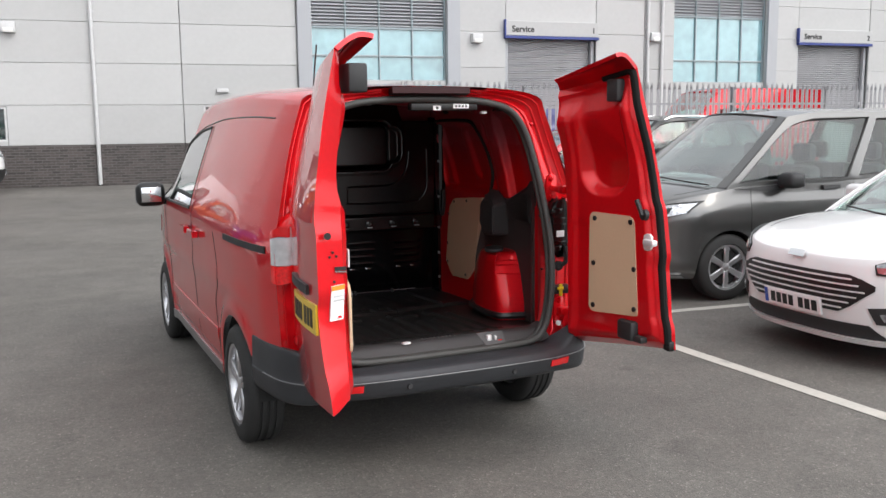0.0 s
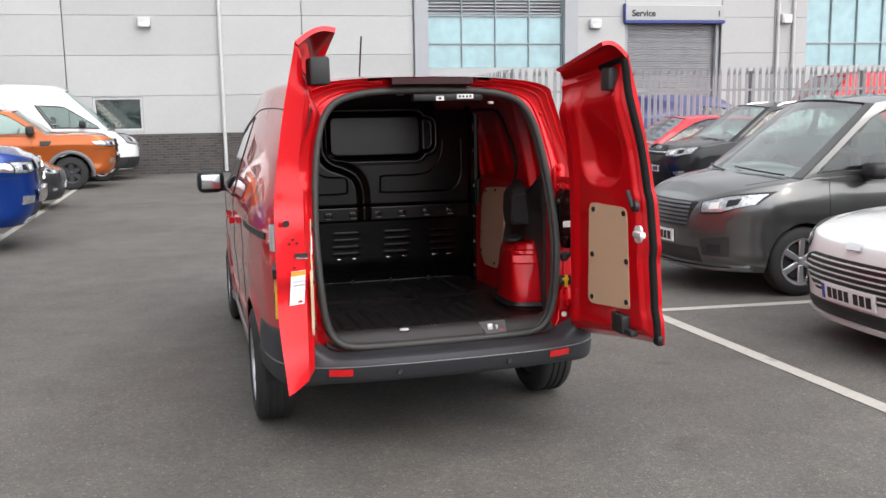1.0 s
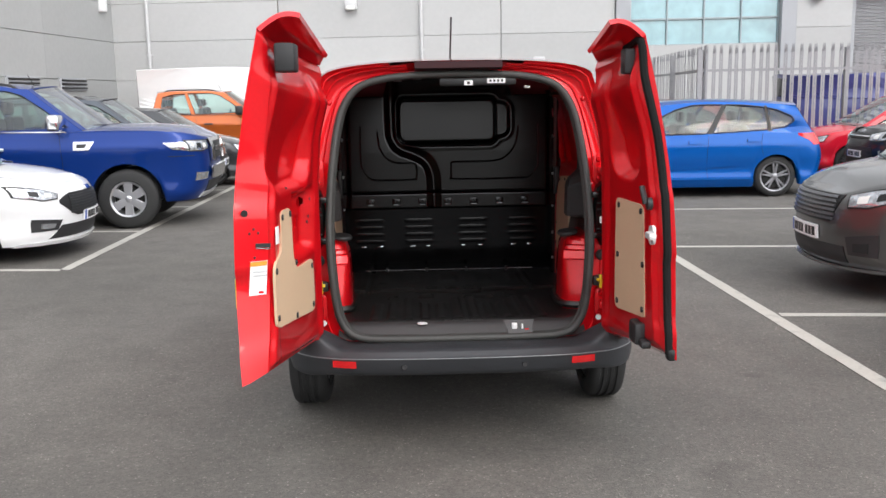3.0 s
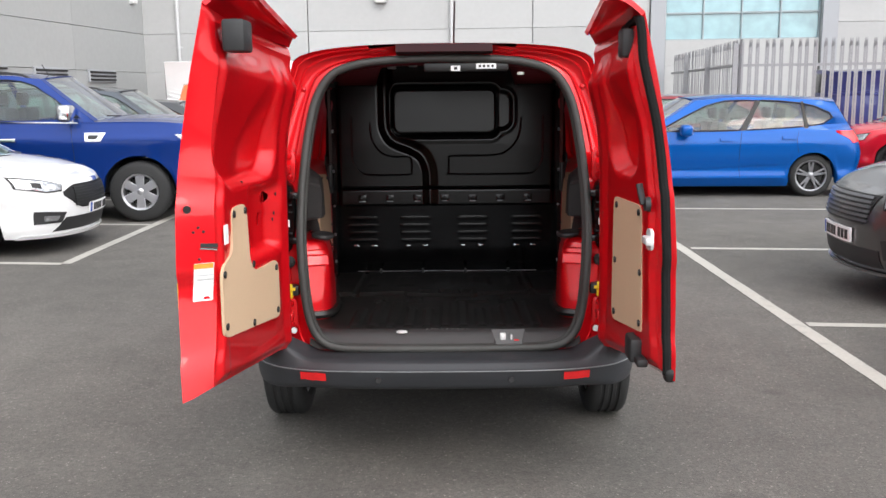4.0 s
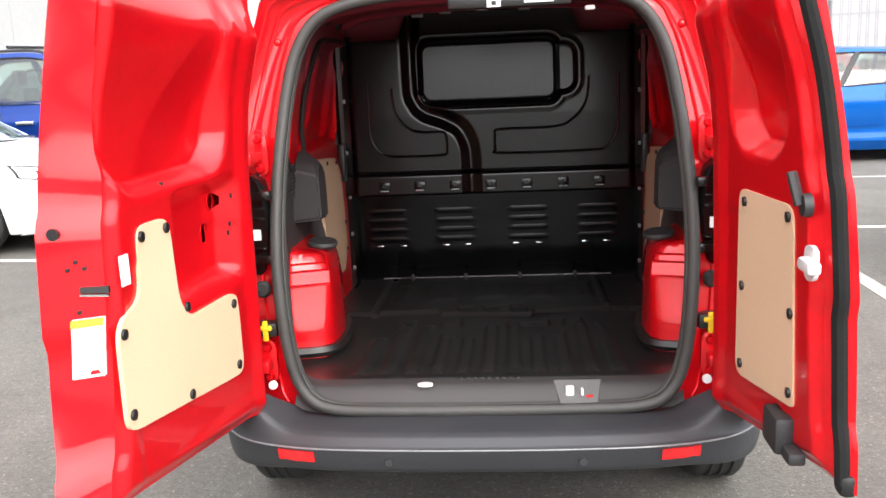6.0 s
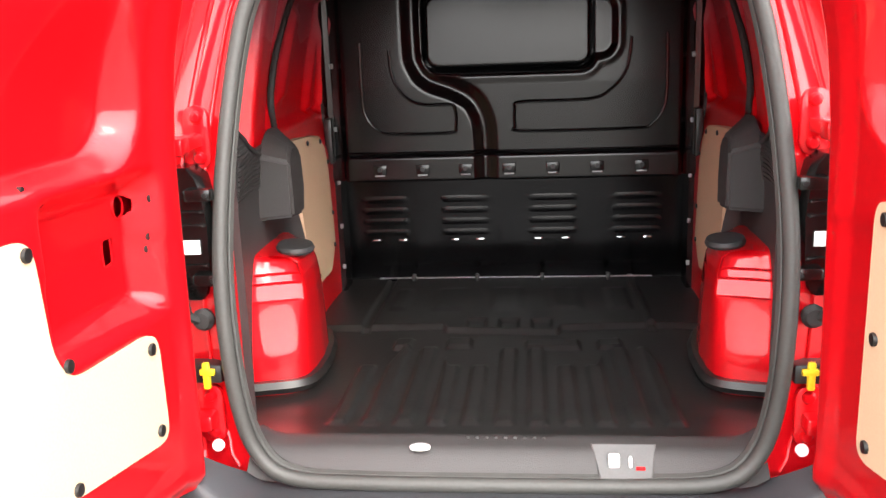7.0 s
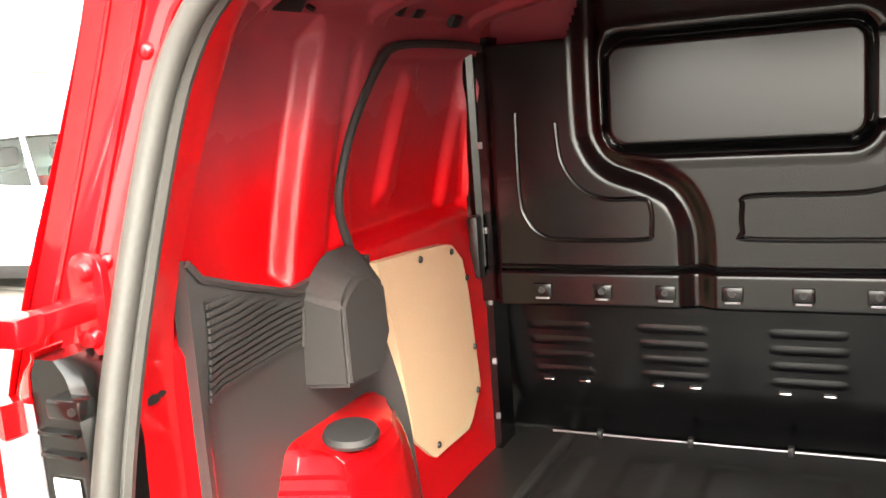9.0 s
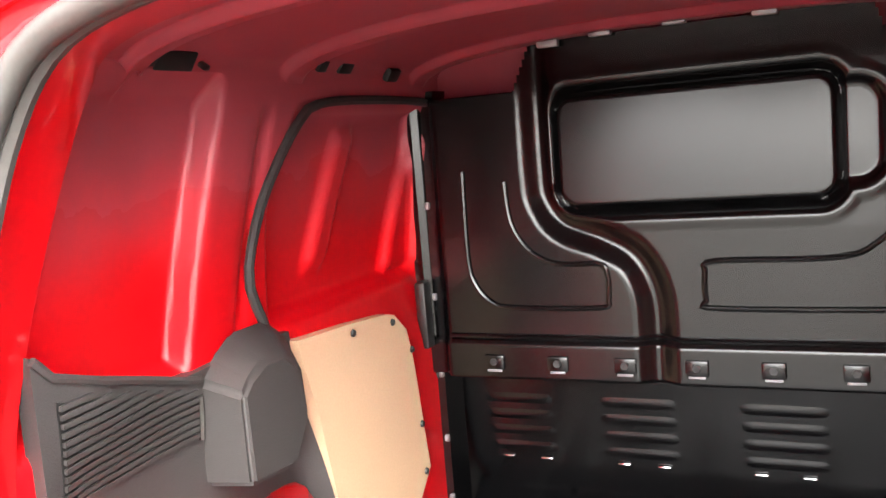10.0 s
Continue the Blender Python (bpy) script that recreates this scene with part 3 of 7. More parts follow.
for z0, z1 in zip(SEAMS, SEAMS[1:]):
    for k in range(9):
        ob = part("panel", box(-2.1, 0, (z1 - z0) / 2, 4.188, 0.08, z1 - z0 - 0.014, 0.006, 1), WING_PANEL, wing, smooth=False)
        ob.matrix_basis = wing_pose(24.3 - 4.2 * k, z0)
ob = part("brick_base", box(-19, 0, 0.58, 38, 0.1, 1.16), BRICK, wing, "dark brick plinth", smooth=False)
ob.matrix_basis = wing_pose(24.3)
ob = part("backing", box(-19, 0.3, 4, 38, 0.4, 8.0), WALL_GAP, wing, smooth=False)
ob.matrix_basis = wing_pose(24.3)
for k in range(5):
    q = thing("louvre_vent", "dark louvred vent in the wing wall", "vent", "wing vents", wing_pose(21.45 - 2.6 * k, 2.12))
    part("frame", box(0, -0.06, 0, 1.5, 0.06, 0.34, 0.01, 1), WALL_TRIM, q, smooth=False)
    for j in range(3):
        part("slat", box(0, -0.1, -0.10 + 0.10 * j, 1.4, 0.05, 0.05, 0.008, 1), INK, q, smooth=False)
alarm = thing("alarm_box", "white alarm box high in the corner of the walls", "alarm box", m=wing_pose(23.6, 4.45))
part("case", box(0, -0.1, 0, 0.3, 0.14, 0.4, 0.03), WHITE_PL, alarm)
part("base", box(0, -0.04, 0, 0.36, 0.03, 0.46, 0.01), PIPE_GREY, alarm)

# unseen wall added behind the camera to close the place, low for reflections
back = thing("wall_south", "plain pale wall added behind the camera, unseen", "wall", kind="structure")
part("wall_face", box(0, -42, 1.1, 90, 0.5, 2.2), WALL_PANEL, back, smooth=False)
part("base", box(0, -41.7, 0.6, 90, 0.2, 1.2), BRICK, back, smooth=False)

# palisade fence of the compound
pale_bm = bmesh.new()
for sx in (-1, 1):
    box(sx * 0.018, -0.006 if sx > 0 else 0.006, 1.15, 0.034, 0.006, 2.3, 0, 1, pale_bm)
for sx in (-0.022, 0, 0.022):
    t = bmesh.new()
    bmesh.ops.create_cone(t, cap_ends=True, segments=4, radius1=0.016, radius2=0.002, depth=0.16, matrix=Matrix.Translation((sx, 0, 2.36)))
    merge(pale_bm, t)
pale_mesh = bpy.data.meshes.new("pale")
pale_bm.to_mesh(pale_mesh)
pale_bm.free()
pale_mesh.materials.append(GALV)


def fence(x0, y0, x1, y1, h=1.0):
    f = thing("fence", "galvanised steel palisade fence round a compound", "fence", "compound fence")
    d = Vector((x1 - x0, y1 - y0, 0))
    length, a = d.length, math.degrees(math.atan2(y1 - y0, x1 - x0))
    n = int(length / 0.152)
    rnd = random.Random(5)
    for i in range(n):
        p = Vector((x0, y0, 0)) + d * (i / n)
        o = new("pale", pale_mesh)
        o.parent = f
        o.matrix_basis = pose(p.x, p.y, 0.05, rnd.uniform(-0.4, 0.4), rnd.uniform(-0.6, 0.6), a + rnd.uniform(-4, 4)) @ Matrix.Diagonal((1, 1, h, 1))
    for z in (0.45, 2.0):
        r = part("rail", box(length / 2, 0.035, 0, length, 0.05, 0.05), GALV, f, smooth=False)
        r.matrix_basis = pose(x0, y0, z * h, 0, 0, a)
    for i in range(int(length / 2.75) + 1):
        p = Vector((x0, y0, 0)) + d.normalized() * (i * 2.75)
        o = part("post", box(0, 0.11, 1.2 * h, 0.06, 0.1, 2.4 * h, 0.004, 1), GALV, f, smooth=False)
        o.matrix_basis = pose(p.x, p.y, 0, 0, 0, a)


fence(5.6, 14.1, 24.6, 12.1, 1.02)
fence(5.6, 14.1, 6.3, 22.3, 1.02)

# ---- parked vehicles: x forward, y to the left, z up, from the ground under the middle ----
def wheel(parent, name, x, y, r, w, rim_r, spokes, rim_mat, side, twin=False, fat=1.0):
    """A wheel whose outer face looks to side (+1 or -1) along y."""
    hub = part(name, lathe([(0.0, -w * 0.25), (rim_r * 0.8, -w * 0.25), (rim_r * 0.8, w * 0.1), (0.0, w * 0.1)], 20), UNDER, parent, "dark brake drum and hub")
    hub.matrix_basis = pose(x, y, r, 0, 0, 0 if side < 0 else 180)
    # the outer face is at -y of the wheel's own space
    prof = [(rim_r, -w * 0.42), (rim_r + 0.015, -w * 0.5), (r - 0.05, -w * 0.5), (r - 0.015, -w * 0.44), (r, -w * 0.33)]
    for g in (-0.18, 0.0, 0.18):
        prof += [(r, w * (g - 0.05)), (r - 0.008, w * (g - 0.035)), (r - 0.008, w * (g + 0.035)), (r, w * (g + 0.05))]
    prof += [(r, w * 0.33), (r - 0.015, w * 0.44), (r - 0.05, w * 0.5), (rim_r + 0.015, w * 0.5), (rim_r, w * 0.42)]
    part("tyre", lathe(prof, 40, caps=False), RUBBER, hub, "black rubber tyre")
    bm = lathe([(rim_r, w * 0.4), (rim_r - 0.02, w * 0.2), (rim_r - 0.025, -w * 0.3), (rim_r - 0.012, -w * 0.44), (rim_r + 0.008, -w * 0.46), (rim_r + 0.008, -w * 0.4)], 40, caps=False)
    for k in range(spokes):
        a = 2 * math.pi * k / spokes
        for off in ((-0.16, 0.16) if twin else (0.0,)):
            t = bmesh.new()
            bmesh.ops.create_cube(t, size=1)
            for v in t.verts:
                out = v.co.z > 0
                wide = (rim_r * (0.13 if twin else 0.30 * fat) if out else rim_r * (0.16 if twin else 0.24 * fat))
                v.co = Vector((v.co.x * wide, v.co.y * 0.022 + (-w * 0.36 if out else -w * 0.33), (rim_r - 0.01) if out else rim_r * 0.16))
            bmesh.ops.bevel(t, geom=t.edges[:], offset=0.006, segments=1, affect="EDGES")
            merge(bm, t, Matrix.Rotation(a + off, 4, "Y"))
    merge(bm, lathe([(0.0, -w * 0.40), (rim_r * 0.17, -w * 0.39), (rim_r * 0.24, -w * 0.34), (rim_r * 0.24, -w * 0.2), (0, -w * 0.2)], 20))
    part("rim", bm, rim_mat, hub, "wheel rim")
    return hub


def plate(parent, surf, yc, zc, material, n_bars=7, wd=0.52):
    p = part("number_plate", strip([(yc - wd / 2, zc + 0.055), (yc + wd / 2, zc + 0.055)], [(yc - wd / 2, zc - 0.055), (yc + wd / 2, zc - 0.055)], surf, 6, 2, 0.025, 0.02), material, parent, "plain number plate with dark bars", smooth=False)
    x = yc + 0.235
    for k in range(n_bars):
        part("plate_bar", strip([(x, zc + 0.036), (x - 0.042, zc + 0.036)], [(x, zc - 0.036), (x - 0.042, zc - 0.036)], surf, 1, 1, 0.028, 0.006), INK, p, smooth=False)
        x -= 0.058 if k != 2 else 0.09
    part("band", strip([(yc - 0.222, zc + 0.05), (yc - 0.255, zc + 0.05)], [(yc - 0.222, zc - 0.05), (yc - 0.255, zc - 0.05)], surf, 1, 1, 0.028, 0.006), BLUE_BAND, p, smooth=False)


def car(name, label, category, m, body_mat, P):
    """A car from its plan, its side lines and its list of fittings."""
    t = thing(name, label, category, "parked vehicles", m)
    front, rear, half = curve(P["front"]), curve(P["rear"]), curve(P["half"])
    top, crown = curve(P["top"]), P.get("crown", 0.05)
    clear_z, R, axles = P["clear"], P["arch"], P["axles"]
    wr = P["wheel"]

    def zb(x):
        z = clear_z
        for a in axles:
            if abs(x - a) < R:
                z = max(z, wr + math.sqrt(R * R - (x - a) ** 2))
        return z

    def ends(z):
        return front(z), -rear(z), half(z)

    nf, nr = P.get("nose_n", 2.7), P.get("tail_n", 3.2)
    Lf, Lr = P.get("nose_len", 0.62), P.get("tail_len", 0.45)

    def plan_y(x, z):
        """The half width of the body at x and height z."""
        f, r, b = ends(z)
        q = max(0.0, (x - f + Lf) / Lf)
        if q > 0:
            return b * max(0.0, 1 - min(1.0, q) ** nf) ** (1 / nf)
        q = max(0.0, (r + Lr - x) / Lr)
        return b * max(0.0, 1 - min(1.0, q) ** nr) ** (1 / nr)

    def nose_x(y, z):
        f, r, b = ends(z)
        q = min(0.999, abs(y) / b)
        return f - Lf + Lf * (1 - q ** nf) ** (1 / nf)

    def tail_x(y, z):
        f, r, b = ends(z)
        q = min(0.999, abs(y) / b)
        return r + Lr - Lr * (1 - q ** nr) ** (1 / nr)

    def front_surf(y, z, h):
        k = (nose_x(y + 0.004, z) - nose_x(y - 0.004, z)) / 0.008
        n = Vector((1, -k)).normalized() * (h + 0.004)
        return Vector((nose_x(y, z) + n.x, y + n.y, z))

    def rear_surf(y, z, h):
        return Vector((tail_x(y, z) - h, y * (1 + 0.3 * h), z))

    def side_surf(s):
        return lambda x, z, h: Vector((x, s * (plan_y(x, z) + h), z))

    # lower body: rings round the plan, from the sill to the shoulder
    df, dr = 2 ** (-1 / nf), 2 ** (-1 / nr)
    ring = []
    NS, NC = 90, 26
    for i in range(NS):
        ring.append(("s", 1, i / NS))
    for i in range(NC):
        ring.append(("f", 1, df - 2 * df * i / NC))
    for i in range(NS):
        ring.append(("s", -1, 1 - i / NS))
    for i in range(NC):
        ring.append(("r", 1, -dr + 2 * dr * i / NC))

    def along(u, z):
        f, r, b = ends(z)
        x0, x1 = r + Lr - Lr * dr, f - Lf + Lf * df
        f, r, b = ends(0.6)
        x2, x3 = r + Lr - Lr * dr, f - Lf + Lf * df
        w = max(smooth01((u - 0.9) / 0.1), smooth01((0.1 - u) / 0.1))
        return (x0 + (x1 - x0) * u) * w + (x2 + (x3 - x2) * u) * (1 - w)

    def ring_point(q, k):
        kind, s, u = q
        z0 = 0.6
        for _ in range(4):
            f, r, b = ends(z0)
            x = {"s": along(u, z0), "f": nose_x(u * b, z0), "r": tail_x(u * b, z0)}[kind]
            lo, hi = zb(x), top(x)
            z0 = lo + (hi - lo) * k
        f, r, b = ends(z0)
        if kind == "s":
            x = along(u, z0)
            return Vector((x, s * plan_y(x, z0), z0))
        y = u * b
        return Vector((nose_x(y, z0) if kind == "f" else tail_x(y, z0), y, z0))

    rows = [0, 0.03, 0.07, 0.12, 0.18, 0.25, 0.32, 0.39, 0.46, 0.53, 0.60, 0.66, 0.72, 0.77, 0.82, 0.87, 0.91, 0.94, 0.97, 0.99, 1.0]
    bm = bmesh.new()
    V = [[bm.verts.new(ring_point(q, k)) for q in ring] for k in rows]
    N = len(ring)
    for a, b in zip(V, V[1:]):
        for i in range(N):
            bm.faces.new((a[i], a[(i + 1) % N], b[(i + 1) % N], b[i]))
    # inward lips of the arches and the sill
    lip = [bm.verts.new(Vector((v.co.x, v.co.y * 0.9, v.co.z + 0.01))) for v in V[0]]
    for i in range(N):
        bm.faces.new((lip[i], lip[(i + 1) % N], V[0][(i + 1) % N], V[0][i]))
    # bonnet and rear deck
    cab0, cab1 = P["cab"]
    inner = []
    for v in V[-1]:
        co, rowv = v.co.copy(), [v]
        for tt in (0.06, 0.18, 0.4, 0.7, 1.0):
            rise = crown * (1 - (1 - tt) ** 2)
            rowv.append(bm.verts.new(Vector((co.x * (1 - 0.02 * tt), co.y * (1 - tt), co.z + rise * (1 if abs(co.x) < front(0.8) * 0.93 else 0.3)))))
        inner.append(rowv)
    for i in range(N):
        j = (i + 1) % N
        xm = (V[-1][i].co.x + V[-1][j].co.x) / 2
        if cab0 < xm < cab1:
            continue
        for k in range(5):
            try:
                bm.faces.new((inner[i][k], inner[j][k], inner[j][k + 1], inner[i][k + 1]))
            except ValueError:
                pass
    bmesh.ops.remove_doubles(bm, verts=bm.verts, dist=0.0005)
    bmesh.ops.delete(bm, geom=[v for v in bm.verts if not v.link_faces], context="VERTS")
    part("body", bm, body_mat, t, angle=50)
    # dark floor and wheel housings
    f0, r0, b0 = ends(0.5)
    bm = box((f0 + r0) / 2, 0, (clear_z + 0.6) / 2 + 0.06, (f0 - r0) * 0.80, b0 * 1.36, 0.6 - clear_z + 0.1, 0.05)
    part("underbody", bm, UNDER, t)
    for a in axles:
        for s in (1, -1):
            def liner(u, v, a=a, s=s):
                ang = math.pi * u
                return (a + (R + 0.012) * math.cos(ang), s * (plan_y(a, 0.5) * (0.62 + 0.35 * v)), wr + (R + 0.012) * math.sin(ang))
            part("wheel_liner", sheet(liner, 16, 2), UNDER, t)
    for s in (1, -1):
        for a in axles:
            wheel(t, "wheel", a, s * (plan_y(a, 0.45) - P["tyre"] * 0.5 - 0.012), wr, P["tyre"], P["rim"], P.get("spokes", 6), P.get("rim_mat", ALLOY), s, P.get("twin", False), P.get("fat", 1.0))
            if P.get("flare"):
                part("arch_flare", tube([side_surf(s)(a + (R + 0.03) * math.cos(radians(q)), wr + (R + 0.03) * math.sin(radians(q)), 0.01) for q in range(-8, 189, 14)], 0.045, 8), P["flare"], t, "dark wheel arch flare")
    # cab: windscreen, sides, roof, tailgate
    roof = curve(P["roof"])
    xw0, xw1, xb1, xb0 = P["pillars"]
    rh, tuck = P["roof_half"], P.get("tuck", 0.03)

    def base_y(x):
        return plan_y(x, top(x)) - tuck

    def side_f(u, v, s, h=0.0):
        """u from the screen's foot (0) to the tail (1); v from the shoulder to the roof."""
        xb = xw0 + (xb0 - xw0) * u
        xt = xw1 + (xb1 - xw1) * u
        x = xb + (xt - xb) * v
        b = base_y(max(min(xb, xw0), xb0))
        y = b + (rh - b) * (max(v, 0.0) ** 1.25)
        zl, zh = top(xb) - 0.004, roof(xt)
        return Vector((x, s * (y + h), zl + (zh - zl) * v))

    nU, nV = 36, 10
    for s in (1, -1):
        outer = [(i / nU, 0) for i in range(nU)] + [(1, j / nV) for j in range(nV)] + [(1 - i / nU, 1) for i in range(nU)] + [(0, 1 - j / nV) for j in range(nV)]
        holes = []
        for up, lo in P["side_windows"]:
            holes.append(resample(up, 12) + resample(lo, 12)[::-1])
        part("cab_side", thicken(holed(outer, holes, lambda u, v: side_f(u, v, s)), 0.02), P.get("cab_mat", body_mat), t, angle=60)
        for (up, lo), gm in zip(P["side_windows"], P["side_glass"]):
            g = part("window", pane(up, lo, lambda u, v, h: side_f(u, v, s, -0.008), 10, 5), gm, t, "tinted side window")
            g.visible_shadow = False
            loop = resample(up, 14) + resample(lo, 14)[::-1]
            part("seal", tube([side_f(u, v, s, 0.0) for u, v in loop], 0.012, 5, closed=True), P.get("seal_mat", RUBBER), g)
        for (u0, u1) in P.get("dark_pillars", ()):
            part("pillar_trim", sheet(lambda u, v: side_f(u0 + (u1 - u0) * u, 0.07 + 0.85 * v, s, 0.004), 2, 8, 0.004), INK, t, "black door pillar")
    fb = P.get("screen_bow", 0.22)

    def screen(u, v, h=0.0):
        q = 2 * u - 1
        a, b = side_f(0, v, 1), side_f(0, v, -1)
        return Vector((a.x + fb * (1 - q * q) * (1 - 0.35 * v) + h * 0.5, a.y + (b.y - a.y) * u, a.z + (0.05 * (1 - q * q)) * (0.3 + 0.7 * v) + h * 0.8))
    g = part("windscreen", sheet(lambda u, v: screen(0.04 + 0.92 * u, 0.02 + 0.95 * v), 16, 8), SCREEN, t, "clear windscreen reflecting the sky")
    g.visible_shadow = False
    for u0, u1 in ((0.0, 0.05), (0.95, 1.0)):
        part("pillar", sheet(lambda u, v: screen(u0 + (u1 - u0) * u, v, 0.004), 2, 8, 0.02), P.get("cab_mat", body_mat), t)
    part("cowl", sheet(lambda u, v: screen(u, -0.07 + 0.1 * v, 0.006), 14, 2, 0.012), BLACK_PLASTIC, t, "black scuttle panel")
    for k, (ya, yb) in enumerate(((0.08, 0.44), (0.5, 0.84))):
        part("wiper", tube([screen(ya + (yb - ya) * i / 6, 0.03 + 0.055 * i / 6, 0.025) for i in range(7)], 0.008, 5), INK, t, "black wiper")
    rb = P.get("tail_bow", 0.1)

    def tail(u, v, h=0.0):
        q = 2 * u - 1
        a, b = side_f(1, v, 1), side_f(1, v, -1)
        return Vector((a.x - rb * (1 - q * q) - h, a.y + (b.y - a.y) * u, a.z + 0.05 * (1 - q * q) * v))
    part("tailgate", sheet(lambda u, v: tail(u, v), 12, 6, 0.015), P.get("cab_mat", body_mat), t)
    g = part("rear_window", sheet(lambda u, v: tail(0.12 + 0.76 * u, 0.12 + 0.72 * v, 0.006), 10, 5, 0.004), PRIVACY, t, "dark rear window")

    def roof_f(u, v):
        q = 2 * v - 1
        a, b = side_f(u, 1, 1), side_f(u, 1, -1)
        bow = fb * 0.65 * (1 - q * q) * (1 - u) ** 8 - rb * (1 - q * q) * u ** 8
        return Vector((a.x + bow, a.y + (b.y - a.y) * v, a.z + 0.05 * (1 - q * q)))
    part("roof", sheet(roof_f, 24, 12, 0.015), P.get("roof_mat", body_mat), t)
    if P.get("rails"):
        for s in (1, -1):
            part("roof_rail", tube([side_f(u, 1, s) + Vector((0, -s * 0.05, 0.035 if 0.12 < u < 0.88 else 0.0)) for u in [0.08 + 0.84 * k / 14 for k in range(15)]], 0.018, 6), P["rails"], t, "roof rail")
    # inside: floor, dash, seats, wheel
    zf = 0.5
    cabin = part("cabin_floor", box((xw0 + xb0) / 2, 0, zf, abs(xw0 - xb0) * 0.9, base_y((xw0 + xb0) / 2) * 1.8, 0.06), DASH, t, "dark cabin floor")
    part("dashboard", box(xw0 - 0.25, 0, top(xw0) - 0.08, 0.55, base_y(xw0) * 1.75, 0.2, 0.05), DASH, t, "dark dashboard")
    seat_x = [xw0 - 1.25] + ([xw0 - 2.1] if P.get("rear_seats", True) else [])
    for sx in seat_x:
        for sy in (0.36, -0.36):
            bm = box(sx, sy, top(xw0) - 0.18, 0.16, 0.48, 0.72, 0.06)
            box(sx + 0.28, sy, top(xw0) - 0.42, 0.5, 0.5, 0.16, 0.06, 2, bm)
            box(sx - 0.06, sy, top(xw0) + 0.3, 0.1, 0.26, 0.18, 0.04, 2, bm)
            part("seat", bm, SEAT_CLOTH, t, "dark cloth seat")
    part("steering_wheel", tube([(xw0 - 0.62 + 0.06 * math.sin(a), -0.36 + 0.18 * math.cos(a), top(xw0) - 0.02 + 0.17 * math.sin(a)) for a in [2 * math.pi * k / 16 for k in range(16)]], 0.014, 6, closed=True), INK, t)
    # fittings
    for s in (1, -1):
        mx, mz = P["mirror"]
        my = plan_y(mx, top(mx)) + 0.11
        mir = part("door_mirror", box(mx, s * my, mz, *P.get("mirror_box", (0.17, 0.23, 0.17)), 0.05, 3), P.get("mirror_mat", body_mat), t, "door mirror")
        part("glass", box(mx - 0.082, s * my, mz, 0.006, 0.165, 0.115, 0.002), CHROME, mir, "mirror glass")
        part("arm", box(mx + 0.01, s * (my - 0.11), mz - 0.05, 0.08, 0.12, 0.05, 0.015), BLACK_PLASTIC, mir)
        for hx, hz in P["handles"]:
            part("door_handle", strip([(hx - 0.1, hz + 0.018), (hx + 0.1, hz + 0.018)], [(hx - 0.1, hz - 0.018), (hx + 0.1, hz - 0.018)], side_surf(s), 4, 2, 0.032, 0.03), P.get("handle_mat", body_mat), t)
        for x in P.get("gaps", []):
            zt = top(x)
            lo = max(zb(x), clear_z) + 0.06
            part("door_gap", tube([side_surf(s)(x + 0.03 * math.sin(3 * k / 12), lo + (zt - lo) * k / 12, -0.001) for k in range(13)], 0.004, 4), INK, t)
        part("sill", strip([(axles[1] + R, clear_z + 0.1), (axles[0] - R, clear_z + 0.1)], [(axles[1] + R, clear_z - 0.03), (axles[0] - R, clear_z - 0.03)], side_surf(s), 20, 3, 0.012, 0.03), P.get("sill_mat", BLACK_PLASTIC), t, "sill")
    surfs = {"F": front_surf, "R": rear_surf, "L": side_surf(1), "Z": side_surf(-1)}
    for nm, where, up, lo, material, out, mirror in P["fittings"]:
        sides = ((1, -1) if mirror else (1,))
        for s in sides:
            if where in "FR":
                a, b = [(s * p[0], p[1]) for p in up], [(s * p[0], p[1]) for p in lo]
                if nm == "headlight":
                    mid = (sum(p[0] for p in a + b) / len(a + b), sum(p[1] for p in a + b) / len(a + b))
                    grown = [[(mid[0] + (p[0] - mid[0]) * 1.06, mid[1] + (p[1] - mid[1]) * 1.22) for p in row] for row in (a, b)]
                    lamp = part(nm, strip(a, b, surfs[where], 14, 5, out, 0.03), material, t)
                    part("bezel", strip(grown[0], grown[1], surfs[where], 14, 5, out - 0.003, 0.03), INK, lamp, "black lamp surround")
                    for q in (0.30, 0.66):
                        la, lb = resample(a, 20), resample(b, 20)
                        k0, k1 = round(20 * (q - 0.11)), round(20 * (q + 0.11))
                        top_in = [tuple(la[k][j] * 0.75 + lb[k][j] * 0.25 for j in (0, 1)) for k in (k0, (k0 + k1) // 2, k1)]
                        low_in = [tuple(la[k][j] * 0.25 + lb[k][j] * 0.75 for j in (0, 1)) for k in (k0, (k0 + k1) // 2, k1)]
                        part("reflector", strip(top_in, low_in, surfs[where], 8, 4, out + 0.003, 0.01), LAMP_GLASS if q < 0.5 else GLOSS_BLACK, lamp)
                    continue
                part(nm, strip(a, b, surfs[where], 14, 5, out, 0.03), material, t)
            else:
                part(nm, strip(up, lo, side_surf(s), 12, 4, out, 0.03), material, t)
    g0, g1, gz0, gz1, nb, bar = P["slats"]
    for k in range(nb):
        z = gz0 + (gz1 - gz0) * (k + 0.5) / nb
        cut = 1.0 - P.get("slat_taper", 0.0) * abs(2 * (k + 0.5) / nb - 1.2)
        hz = P.get("slat_half", 0.009)
        part("grille_bar", strip([(g0 * cut, z + hz), (g1 * cut, z + hz)], [(g0 * cut, z - hz), (g1 * cut, z - hz)], front_surf, 10, 1, 0.016, 0.014), bar, t)
    # shut lines of the bonnet
    bx1 = front(top(axles[0] + 0.5)) - P.get("bonnet_back", 0.32)
